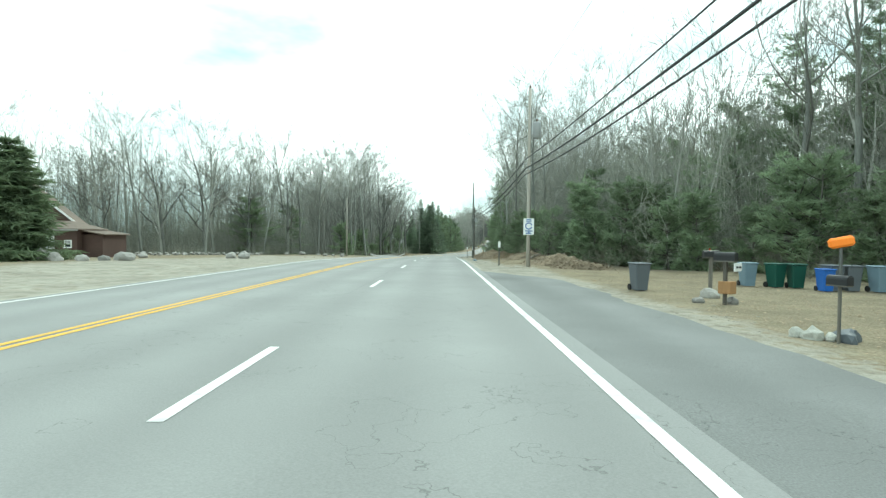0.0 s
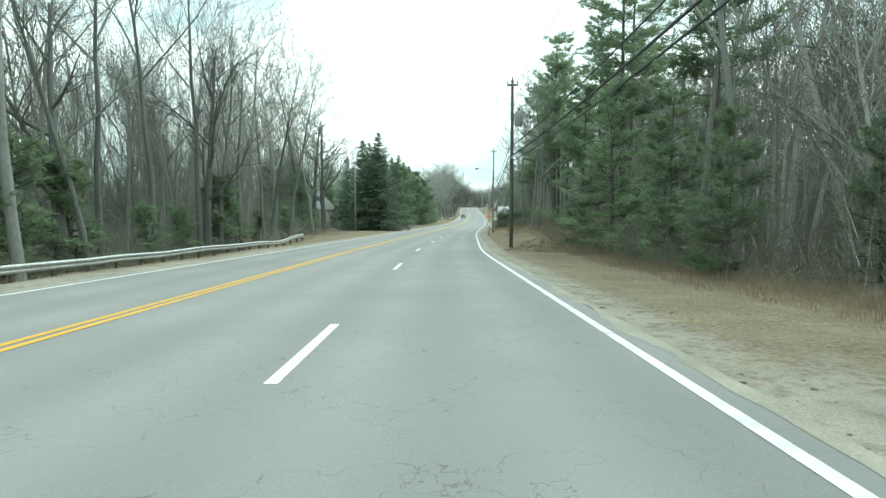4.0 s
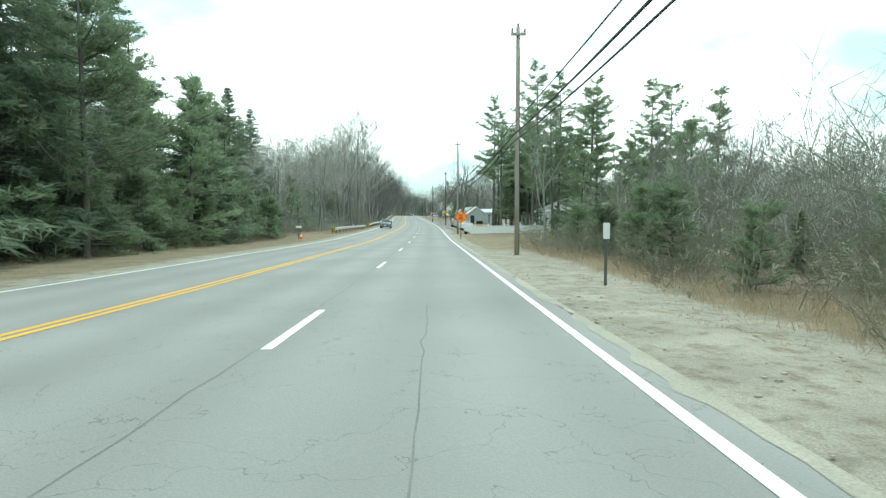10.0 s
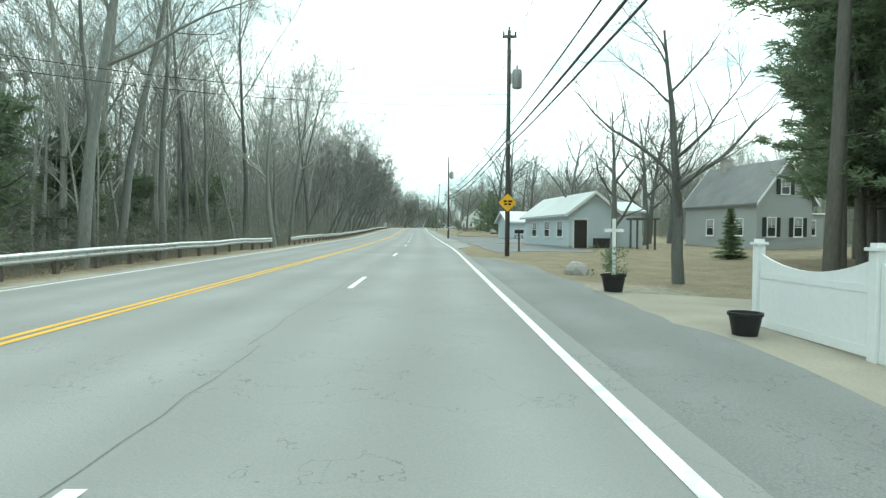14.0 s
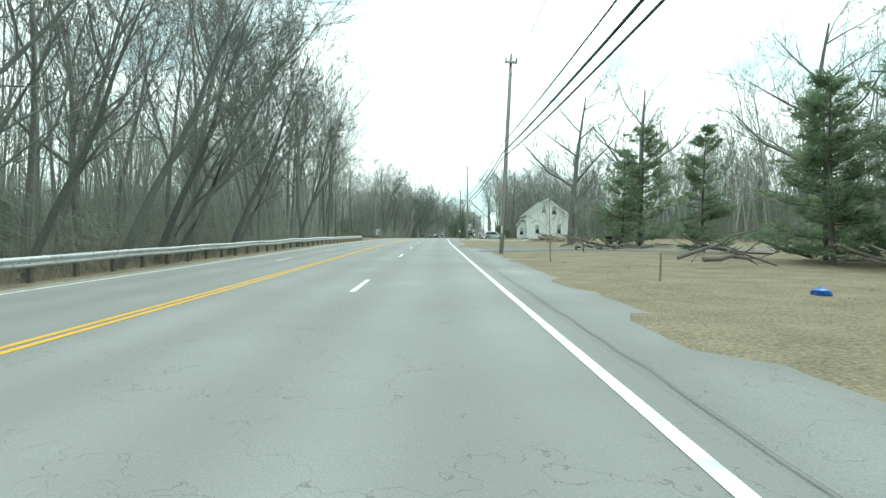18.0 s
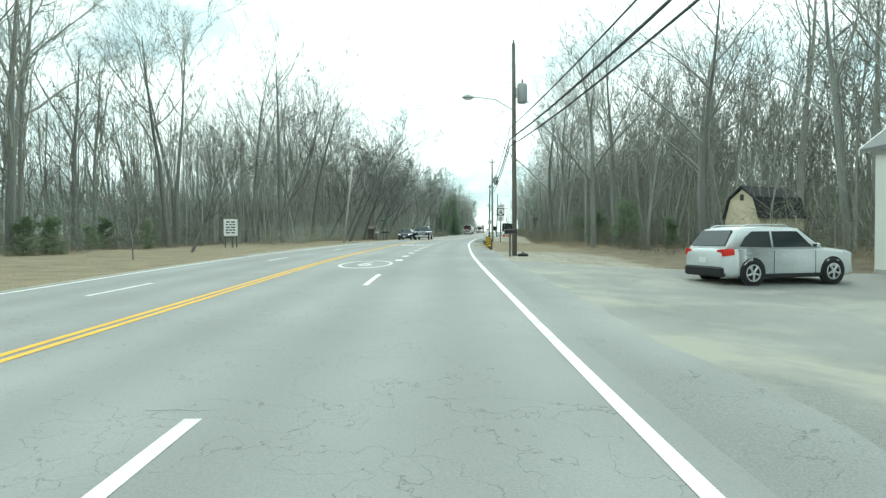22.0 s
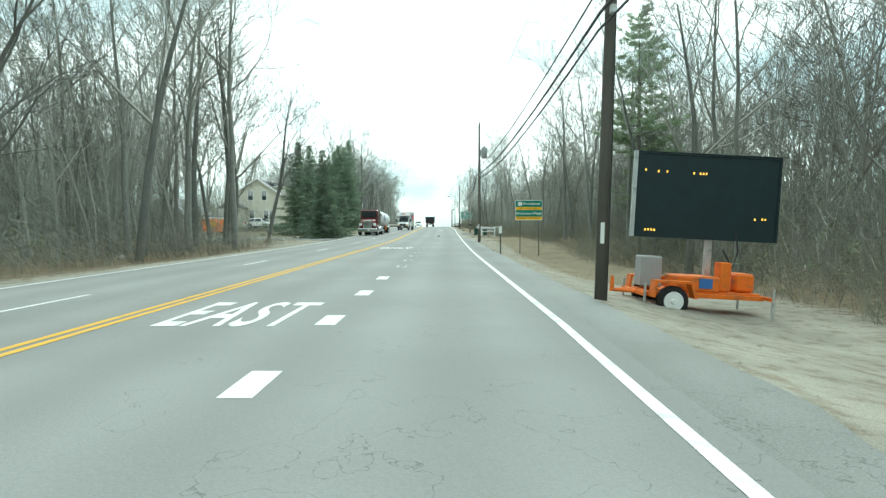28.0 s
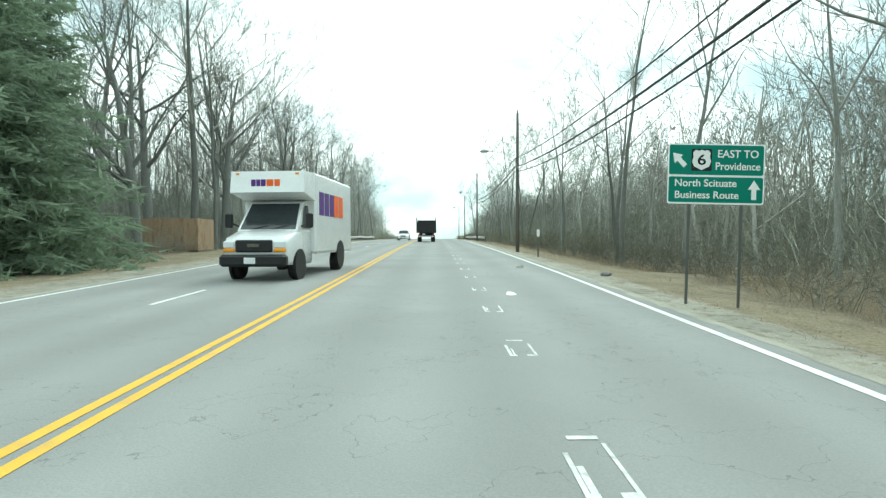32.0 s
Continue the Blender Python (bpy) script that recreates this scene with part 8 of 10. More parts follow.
def tanker():
    """Maroon tractor with a silver tank trailer, front at y = 0."""
    t = thing("tanker_truck", "maroon tractor truck pulling a polished silver tank trailer", "truck")
    coat = mat("brushed_tank_aluminium", (0.62, 0.65, 0.66), 0.42, 0.06, 0.8, 30, 0, metal=0.55)
    part("hood", loft([(0.1, ring(0.75, 0.9, 1.75)), (0.9, ring(0.85, 0.85, 1.95)), (1.7, ring(0.95, 0.8, 2.0))]), P_RED, t, smooth=True)
    part("cab", Geo().box(0, 2.6, 1.95, 2.1, 1.9, 2.3, 0.1), P_RED, t)
    part("sleeper", Geo().box(0, 4.1, 1.85, 2.2, 1.2, 2.2, 0.14), P_RED, t)
    each("grab_rail", ((1.12, 3.7, 1.7, 0.03, 0.03, 1.1), (1.12, 4.5, 1.7, 0.03, 0.03, 1.1)), M_CHROME, t)
    part("windscreen", B(0, 1.63, 2.55, 1.8, 0.06, 0.75, 0.02), M_GLASS, t)
    part("grille", B(0, 0.06, 1.3, 1.0, 0.1, 0.9, 0.03), M_CHROME, t)
    part("bumper", B(0, -0.15, 0.62, 2.3, 0.25, 0.42, 0.05), M_CHROME, t)
    part("number_plate", B(0.2, -0.29, 0.62, 0.32, 0.02, 0.16), M_PLATE, t)
    for s in (-1, 1):
        part("side_window", B(s * 1.055, 2.4, 2.5, 0.03, 0.9, 0.6), M_GLASS, t)
        part("exhaust_stack", Geo().cyl((s * 1.05, 3.55, 1.0), (s * 1.05, 3.55, 3.9), 0.08, n=10), M_CHROME, t)
        part("headlamp", B(s * 0.82, 0.02, 1.3, 0.34, 0.2, 0.28, 0.04), M_HEADLAMP, t)
        part("fender", Geo().tube([(s * 0.98, 0.9 + 0.66 * math.cos(a), 0.55 + 0.62 * math.sin(a)) for a in np.linspace(0.1, 3.0, 9)], 0.17, 6), P_RED, t)
        part("fuel_tank", Geo().lathe([(0.30, -0.75), (0.36, -0.72), (0.36, 0.72), (0.30, 0.75)], 16, pose(s * 0.98, 3.4, 0.75, 90, 0, 0)), M_CHROME, t, smooth=True)
        part("mirror", B(s * 1.4, 1.75, 2.5, 0.2, 0.1, 0.5, 0.03), M_CHROME, t)
        part("mud_flap", B(s * 0.95, 8.15, 0.62, 0.6, 0.03, 0.75), M_BLACKPL, t)
        part("rear_fender", Geo().tube([(s * 0.98, 13.75 + y, 1.12) for y in (0, 1, 2, 2.7)], 0.1, 6), M_SIGNWHITE, t)
        wheel(t, s * 1.0, 0.9, 0.5, 0.3, rim_mat=M_RIM, side=s)
        for y in (6.2, 7.5, 14.2, 15.5):
            wheel(t, s * 1.02, y, 0.5, 0.28, rim_mat=M_CHROME, side=s)
            wheel(t, s * 0.7, y, 0.5, 0.26, rim_mat=M_RUBBER, side=s)
    each("chassis", ((-0.42, 4.8, 0.85, 0.1, 6.6, 0.26), (0.42, 4.8, 0.85, 0.1, 6.6, 0.26)), M_BLACKPL, t)
    part("drive_deck", B(0, 6.8, 1.08, 2.3, 2.6, 0.08, 0.02), M_ALU, t)
    sec = lambda k, z: [(1.2 * k * math.cos(a), z + 0.97 * k * math.sin(a)) for a in np.linspace(0, 2 * math.pi, 29)[:-1]]
    part("tank", loft([(5.62, sec(0.55, 2.22)), (5.72, sec(0.9, 2.22)), (5.76, sec(0.97, 2.22)), (5.8, sec(1.0, 2.22)), (5.9, sec(1.0, 2.22)), (15.9, sec(1.0, 2.15)), (16.2, sec(0.93, 2.15)), (16.35, sec(0.7, 2.15))]), coat, t, smooth=True)
    each("top_rail", ((-0.4, 11, 3.09, 0.05, 9.2, 0.12), (0.4, 11, 3.09, 0.05, 9.2, 0.12), (0, 6.42, 3.13, 0.8, 0.05, 0.12)), M_ALU, t)
    part("rim_band", Geo().tube([(1.205 * math.cos(q), 5.84, 2.22 + 0.975 * math.sin(q)) for q in np.linspace(0, 2 * math.pi, 33)], 0.02, 5, caps=False), M_ALU, t)
    for q in (8.2, 10.6, 13.0):
        part("manhole", Geo().lathe([(0.3, 3.1), (0.3, 3.2), (0.22, 3.24)], 14, pose(0, q, 0)), M_ALU, t)
    for q in (-1, 1):
        part("drive_fender", Geo().prism([(5.55 + 0.12, 0.85), (5.7, 1.0), (6.0, 1.1), (7.7, 1.1), (8.0, 1.0), (8.1, 0.85), (8.16, 0.87), (8.04, 1.05), (7.72, 1.15), (5.98, 1.15), (5.65, 1.05), (5.61, 0.87)], q * 1.02 - 0.16, q * 1.02 + 0.16, "x"), M_CHROME, t)
        part("side_light_rail", B(q * 1.12, 11.0, 1.28, 0.03, 7.0, 0.05), M_ALU, t)
    part("front_bracket", B(0.25, 5.62, 1.9, 0.5, 0.14, 0.7, 0.02), M_BLACKPL, t)
    each("trailer_frame", ((0, 7.6, 1.2, 2.2, 3.4, 0.1), (0, 14.8, 1.1, 1.2, 3.0, 0.2), (0, 11.4, 1.05, 0.9, 2.6, 0.5)), M_BLACKPL, t)
    each("landing_gear", ((0.8, 9.4, 0.6, 0.14, 0.14, 1.1), (-0.8, 9.4, 0.6, 0.14, 0.14, 1.1), (0.8, 9.4, 0.06, 0.3, 0.3, 0.06), (-0.8, 9.4, 0.06, 0.3, 0.3, 0.06)), M_BLACKPL, t)
    part("valve_cabinet", B(1.05, 11.2, 1.05, 0.1, 0.4, 0.7, 0.02), M_ORANGE, t)
    part("rear_bumper", B(0, 16.4, 0.62, 2.1, 0.12, 0.16), M_ALU, t)
    for k, (y, z, w, h, m) in enumerate(((8.2, 2.45, 0.32, 0.4, M_SIGNBLUE), (8.6, 2.3, 0.3, 0.5, M_SIGNBLUE), (9.0, 2.4, 0.34, 0.4, M_SIGNBLUE), (8.6, 2.18, 1.7, 0.05, P_RED), (8.6, 2.06, 1.5, 0.05, P_RED), (8.6, 1.85, 0.9, 0.12, M_SIGNBLACK))):
        part("emblem", B(1.205 * math.sqrt(max(0, 1 - ((z - 2.2) / 0.97) ** 2)) + 0.004, y, z, 0.02, w, h), m, t)
    t.matrix_basis = at_side(707.3, -4.45, 0.06)


tanker()


def dump_truck():
    """The dark truck ahead, rear at y = 0."""
    t = thing("dump_truck", "dark stake-bodied dump truck seen from behind", "truck")
    part("tailgate", B(0, 0, 1.75, 2.3, 0.1, 1.15, 0.02), M_BLACKPL, t)
    for s in (-1, 1):
        part("side_board", B(s * 1.15, 1.9, 1.85, 0.08, 3.8, 1.35, 0.01), M_BLACKPL, t)
        part("stake", B(s * 1.15, 0.05, 2.0, 0.12, 0.12, 1.9), M_BLACKPL, t)
        part("tail_lamp", B(s * 0.85, -0.06, 0.95, 0.22, 0.06, 0.14, 0.01), M_TAIL, t)
        part("mud_flap", B(s * 0.8, 0.35, 0.5, 0.5, 0.03, 0.6), M_RUBBER, t)
        wheel(t, s * 0.82, 1.0, 0.42, 0.5, rim_mat=M_STEEL, side=s)
        wheel(t, s * 0.88, 4.6, 0.42, 0.26, rim_mat=M_STEEL, side=s)
    part("headboard", B(0, 3.8, 1.95, 2.3, 0.1, 1.6), M_BLACKPL, t)
    part("load_floor", B(0, 1.9, 1.2, 2.3, 3.8, 0.14), M_BLACKPL, t)
    part("cab", Geo().box(0, 4.8, 1.6, 1.95, 1.7, 1.7, 0.12), P_BLACK, t)
    part("hood", Geo().box(0, 6.1, 1.2, 1.8, 1.2, 0.8, 0.12), P_BLACK, t)
    part("chassis", Geo().box(0, 3.2, 0.75, 0.9, 6.2, 0.25), M_BLACKPL, t)
    part("bumper", B(0, -0.1, 0.68, 1.9, 0.1, 0.16), M_STEEL, t)
    part("number_plate", B(-0.3, -0.1, 0.95, 0.32, 0.02, 0.16), M_PLATE, t)
    t.matrix_basis = at_side(789, 1.75, 0.06)


dump_truck()
# old orange van body in the drive
t = thing("orange_van", "old orange van with a roof rack in the driveway", "van")
part("body", loft([(0.0, ring(0.85, 0.5, 1.5)), (0.2, ring(0.95, 0.4, 2.0)), (4.2, ring(0.95, 0.4, 2.05)), (4.6, ring(0.9, 0.4, 1.6)), (5.3, ring(0.85, 0.45, 1.2))]), M_ORANGE, t, smooth=True)
each("roof_rack", ((0, 2.2, 2.25, 1.6, 3.6, 0.05), (-0.8, 2.2, 2.15, 0.05, 3.6, 0.2), (0.8, 2.2, 2.15, 0.05, 3.6, 0.2)), M_SIGNWHITE, t)
part("roundel", Geo().lathe([(0.4, 0.0), (0.4, 0.02)], 20, pose(0.955, 2.6, 1.35, 0, 90, 0)), M_AMBER, t)
part("windscreen", B(0, 4.45, 1.65, 1.5, 0.1, 0.5), M_GLASS, t)
for s in (-1, 1):
    for y in (0.9, 4.3):
        wheel(t, s * 0.88, y, 0.34, 0.22, side=s)
t.matrix_basis = spot(8.6, 716, 0.1, -52)
# ---- small things along the verge ----
def rock_mesh(seed, sx, sy, sz):
    r = random.Random(seed)
    bm = bmesh.new()
    bmesh.ops.create_icosphere(bm, subdivisions=2, radius=0.5)
    o = Vector((r.uniform(0, 50), r.uniform(0, 50), r.uniform(0, 50)))
    for v in bm.verts:
        d = 1 + 0.42 * noise.noise(v.co * 2.2 + o) + 0.15 * noise.noise(v.co * 6 + o)
        v.co = Vector((v.co.x * d * sx, v.co.y * d * sy, max(v.co.z * d, -0.3) * sz))
    me = bpy.data.meshes.new("boulder")
    bm.to_mesh(me)
    bm.free()
    me.materials.append(M_STONE)
    return me


ROCKS = [rock_mesh(700 + i, 1, 0.8, 0.75) for i in range(6)]
rr = random.Random(31)


def boulder(x, y, s, label="pale grey boulder lying beside the road", name="boulder", group="roadside boulders"):
    o = tagged(new(name, ROCKS[rr.randrange(6)]), label, "rock", group)
    o.matrix_basis = spot(x, y, 0.18 * s, rr.uniform(0, 360)) @ Matrix.Diagonal((s * rr.uniform(0.9, 1.25), s * rr.uniform(0.8, 1.1), s * rr.uniform(0.75, 1.05), 1))
    return o


for x, y, s in ((-21.2, 31.5, 1.15), (-22.7, 31.8, 0.6), (-23.9, 31.6, 0.8), (-24.9, 31.0, 0.5), (-25.5, 31.4, 0.9), (-26.9, 32.0, 1.3), (-27.8, 31.3, 0.7), (-29.3, 31.4, 0.8), (-31.4, 31.8, 0.6), (-20.5, 46.2, 1.2), (-22.0, 47.0, 0.9), (-21.0, 80.5, 0.9), (-22.5, 81.0, 0.6), (-23.6, 80.7, 0.8), (-25.0, 82.0, 0.6), (-28.5, 85.0, 1.1), (-31.0, 85.3, 0.8), (-26.8, 42.0, 0.8),
                (6.0, 14.3, 0.35), (5.3, 14.6, 0.3), (6.3, 16.5, 0.5), (14.0, 506.0, 0.4), (14.7, 505.6, 0.35), (11.5, 341.6, 0.75), (45.4, 709.6, 0.6), (44.8, 709.0, 0.4), (45.9, 709.4, 0.35), (16.5, 669.5, 0.4), (-1.0, 141.5, 0.3), (37.8, 703.0, 0.4), (47.0, 741.0, 0.3), (48.9, 738.0, 0.35), (1.8, 45.5, 0.3)):
    boulder(x, y, s)
for x, y, s in ((25.2, 434.0, 2.3), (22.6, 433.5, 1.4)):
    boulder(x, y, s, "large pale boulder on the lawn under the oaks", "lawn_boulder", "lawn boulders")


def stone_wall(y0, y1, l0, l1, n, label):
    t = thing("stone_wall", label, "stone wall", "dry stone walls")
    for i in range(n):
        f = (i + 0.5) / n
        for k in range(2):
            y = y0 + (y1 - y0) * f + rr.uniform(-0.2, 0.2)
            x, yy = bend(y, l0 + (l1 - l0) * f + rr.uniform(-0.25, 0.25))
            s = rr.uniform(0.28, 0.5) * (1.0 if k < 2 else 0.8)
            o = part("stone", ROCKS[rr.randrange(6)], None, t)
            o.matrix_basis = pose(x, yy, ground_z(x, yy) + 0.1 + 0.17 * k * rr.uniform(0.7, 1.1), rr.uniform(-20, 20), rr.uniform(-20, 20), rr.uniform(0, 360)) @ Matrix.Diagonal((s * 1.3, s, s * 0.8, 1))


stone_wall(193, 217, -8.8, -8.9, 46, "low dry stone wall of grey field stones")
stone_wall(58, 80, -27, -21, 36, "tumbled low dry stone wall of pale stones")

M_TWINE = mat("mailbox_black", (0.025, 0.026, 0.028), 0.4, 0.15, 3, 30, 0)
M_BLUEPL = mat("blue_plastic", (0.03, 0.12, 0.42), 0.45, 0.1, 2, 30, 0)
M_GREENPL = mat("green_plastic", (0.015, 0.075, 0.055), 0.5, 0.12, 2, 30, 0)
M_GREYPL = mat("grey_plastic", (0.11, 0.125, 0.14), 0.5, 0.12, 2, 30, 0)
M_PALEBLUE = mat("pale_blue_plastic", (0.16, 0.23, 0.28), 0.5, 0.12, 2, 30, 0)


def wheelie_bin(x, y, m, turn, label, s=0.84):
    t = thing("wheelie_bin", label, "bin", "wheeled bins")
    part("body", loft([(0.0, rounded(0.44, 0.50, 0.05)), (0.95, rounded(0.58, 0.66, 0.06))]), m, t)
    for o in t.children:
        o.matrix_basis = Matrix(((1, 0, 0, 0), (0, 0, 1, 0), (0, 1, 0, 0.03), (0, 0, 0, 1)))
    part("lid", Geo().box(0, -0.01, 1.02, 0.63, 0.74, 0.07, 0.03), m, t)
    part("handle", Geo().cyl((-0.24, 0.39, 0.98), (0.24, 0.39, 0.98), 0.018, n=6), m, t)
    for s2 in (-1, 1):
        part("wheel", Geo().lathe([(0.02, -0.03), (0.12, -0.03), (0.12, 0.03), (0.02, 0.03)], 14, pose(s2 * 0.24, 0.27, 0.12, 0, 90, 0)), M_RUBBER, t)
    t.matrix_basis = spot(x, y, 0, turn) @ Matrix.Diagonal((s, s, s, 1))


for x, y, m, a, lb in ((4.8, 18.2, M_GREYPL, 10, "dark grey wheeled bin standing on the verge"), (9.6, 21.6, M_PALEBLUE, 0, "pale blue-grey wheeled bin by the trees"), (10.4, 21.2, M_GREENPL, 12, "dark green wheeled bin by the trees"), (11.0, 21.0, M_GREENPL, -6, "dark green wheeled bin by the trees"),
                       (11.6, 19.9, M_GREYPL, 5, "dark grey wheeled bin by the trees"), (12.2, 19.9, M_GREYPL, -9, "dark grey wheeled bin by the trees"), (12.9, 19.6, M_PALEBLUE, 4, "pale blue-grey wheeled bin by the trees"), (13.7, 19.4, M_PALEBLUE, 0, "pale blue-grey wheeled bin by the trees"),
                       (44.7, 712.9, M_GREENPL, 20, "dark green wheeled bin beside a white fence"), (46.2, 714.0, M_GREENPL, 5, "dark green wheeled bin beside a white fence"), (24.2, 472.5, M_BLACKPL, 0, "black wheeled bin behind a utility pole"), (25.2, 472.7, M_BLACKPL, 8, "black wheeled bin behind a utility pole")):
    wheelie_bin(x, y, m, a, lb)
wheelie_bin(11.2, 19.6, M_BLUEPL, 0, "small bright blue recycling bin by the trees", 0.72)


def mailbox(x, y, m=None, h=1.1, turn=90, label="black mailbox on a wooden post beside the road", flag=True, wide=0.1):
    t = thing("mailbox", label, "mailbox", "mailboxes")
    part("post", B(0, 0, h / 2 - 0.15, wide, wide, h + 0.3, 0.008), M_POLE, t)
    part("shelf", B(0, 0, h, 0.18, 0.5, 0.03), M_POLE, t)
    g = Geo().prism([(-0.085, h + 0.015), (0.085, h + 0.015), (0.085, h + 0.14)] + [(0.085 * math.cos(a), h + 0.14 + 0.085 * math.sin(a)) for a in np.linspace(0, math.pi, 8)[1:-1]] + [(-0.085, h + 0.14)], -0.26, 0.26, "y")
    part("box", g, m or M_TWINE, t)
    part("door", B(0, -0.265, h + 0.11, 0.15, 0.012, 0.17, 0.004), m or M_TWINE, t)
    if flag:
        part("flag", B(0.095, 0.0, h + 0.2, 0.012, 0.03, 0.2), M_TAIL, t)
    t.matrix_basis = spot(x, y, 0, turn)
    return t


for x, y, m in ((7.4, 19.3, None), (-9.9, 287.0, M_SIGNWHITE), (15.45, 546.3, None), (5.7, 606.5, M_SIGNWHITE), (7.0, 609.5, M_SIGNWHITE), (6.8, 605.0, None), (7.3, 605.4, None), (18.4, 371.0, None), (12.5, 356.5, None), (46.3, 722.6, None)):
    mailbox(x, y, m, label="white mailbox on a wooden post beside the road" if m is M_SIGNWHITE else "dark mailbox on a wooden post beside the road")
mailbox(5.38, 9.05, None, 1.25, 15, "dark mailbox on a thin post among white sacks", False, 0.045).scale = (0.8, 0.66, 0.72)
t = mailbox(5.75, 14.1, None, 1.05, 35, "dark mailbox with a white plate on a post", False, 0.08)
board = part("number_board", B(0, -0.3, 0.92, 0.34, 0.02, 0.2, 0.004), M_SIGNWHITE, t)
bars(2, 0.26, 0, 0.92, board, M_BLACKPL, -0.315, 0.05, 3)
part("crate", B(0, -0.05, 0.42, 0.3, 0.3, 0.3, 0.01), M_POLEBROWN, t, "brown wooden box on the post")
t = thing("newspaper_tube", "orange plastic newspaper tube on a thin post", "newspaper box")
part("tube", Geo().box(0, 0, 0, 0.15, 0.34, 0.16, 0.035), M_ORANGE, t).matrix_basis = pose(0, 0, 1.57, -12, 0, 0)
part("post", Geo().cyl((0, 0, -0.3), (0, 0, 1.55), 0.025, n=8), M_SIGNPOST, t)
t.matrix_basis = spot(5.45, 9.15, 0, 70)
t = thing("traffic_cone", "small orange traffic cone with a white collar", "traffic cone")
part("base", B(0, 0, 0.02, 0.36, 0.36, 0.04, 0.01), M_ORANGE, t)
part("cone", Geo().lathe([(0.13, 0.04), (0.03, 0.68)], 14), M_ORANGE, t, smooth=True)
part("collar", Geo().lathe([(0.098, 0.26), (0.068, 0.46)], 14), M_SIGNWHITE, t)
t.matrix_basis = spot(-9.6, 286.6)


def pot(x, y, s, plant=False, label="black round planter pot in front of the white fence"):
    t = thing("planter_pot", label, "plant pot", "planter pots")
    part("pot", Geo().lathe([(0.17, 0.0), (0.19, 0.02), (0.25, 0.34), (0.275, 0.35), (0.275, 0.40), (0.25, 0.40), (0.235, 0.33), (0.05, 0.32)], 18), M_BLACKPL, t, smooth=False)
    if plant:
        g, r2 = Geo(), random.Random(5)
        for _ in range(60):
            needles(g, r2, Vector((r2.gauss(0, 0.16), r2.gauss(0, 0.16), r2.uniform(0.4, 0.95))), 0.16, 6, 1.0)
        part("shrub", g, M_CEDAR, t)
        each("cross", ((0, 0, 0.95, 0.07, 0.05, 1.3), (0, 0, 1.35, 0.42, 0.05, 0.07)), M_TRIM, t, "small white wooden cross")
    t.matrix_basis = spot(x, y, 0, 0) @ Matrix.Diagonal((s, s, s, 1))


for x, y in ((9.5, 310.3), (10.15, 317.2), (10.4, 326.0), (8.3, 297.2), (10.55, 330.6)):
    pot(x, y, 0.85)
pot(10.75, 336.2, 1.1, True, "black planter pot with a green shrub and small white cross")

# logs and brush heaps
M_LOG = mat("grey_weathered_log", (0.16, 0.142, 0.12), 0.9, 0.5, 3, 26, 0.9, rand=0.45, dirt=(0.08, 0.075, 0.06))


def log_heap(x, y, n, spread, ln, label, seed):
    r2 = random.Random(seed)
    t = thing("log_heap", label, "log pile", "heaps of logs")
    for i in range(n):
        a = r2.uniform(0, math.pi)
        px, py = max(-1.5, min(1.5, r2.gauss(0, 1))) * spread, max(-1.5, min(1.5, r2.gauss(0, 1))) * spread * 0.6
        l2, tilt, rad = ln * r2.uniform(0.5, 1), r2.uniform(-0.08, 0.38), 0.028 + 0.085 * r2.random() ** 2
        d = Vector((math.cos(a), math.sin(a), tilt)) * l2 / 2
        c = Vector((px, py, rad + r2.uniform(0, 0.35) + abs(tilt) * l2 / 2))
        jog = lambda k: Vector((r2.gauss(0, 1), r2.gauss(0, 1), r2.gauss(0, 0.5))) * k * l2
        pts = [c - d, c - d * 0.5 + jog(0.02), c + jog(0.03), c + d * 0.45 + jog(0.03), c + d + jog(0.03)]
        g = Geo().tube(pts, [rad, rad * 0.92, rad * 0.8, rad * 0.62, rad * 0.35], 7)
        for q in pts[2:4]:
            g.tube([q, q + jog(0.07) + d * 0.1, q + jog(0.1) + d * 0.25 + Vector((0, 0, 0.12))], [rad * 0.4, rad * 0.28, rad * 0.1], 5)
        part("log", g, M_LOG, t)
    t.matrix_basis = spot(x, y)


for x, y, n, sp, ln, sd in ((23.2, 489.8, 30, 2.5, 3.2, 1), (23, 444, 10, 2.5, 3.5, 2), (27, 450, 10, 3.0, 4.0, 3), (23.5, 491.5, 8, 2.0, 3.0, 4), (-5.5, 523, 16, 2.6, 4.5, 5), (-9.0, 330.5, 14, 1.8, 3.0, 6), (-13, 527, 9, 3, 5, 7), (24, 463, 8, 2, 3, 8), (19.3, 461.2, 14, 1.4, 2.6, 12), (4.0, 40.5, 6, 1.3, 2.4, 9)):
    log_heap(x, y, n, sp, ln, "heap of grey weathered logs and fallen branches", sd)


M_MOUND = mat("soil_and_leaves", (0.23, 0.185, 0.13), 0.95, 0.5, 1.5, 14, 0.6, dirt=(0.13, 0.10, 0.07))


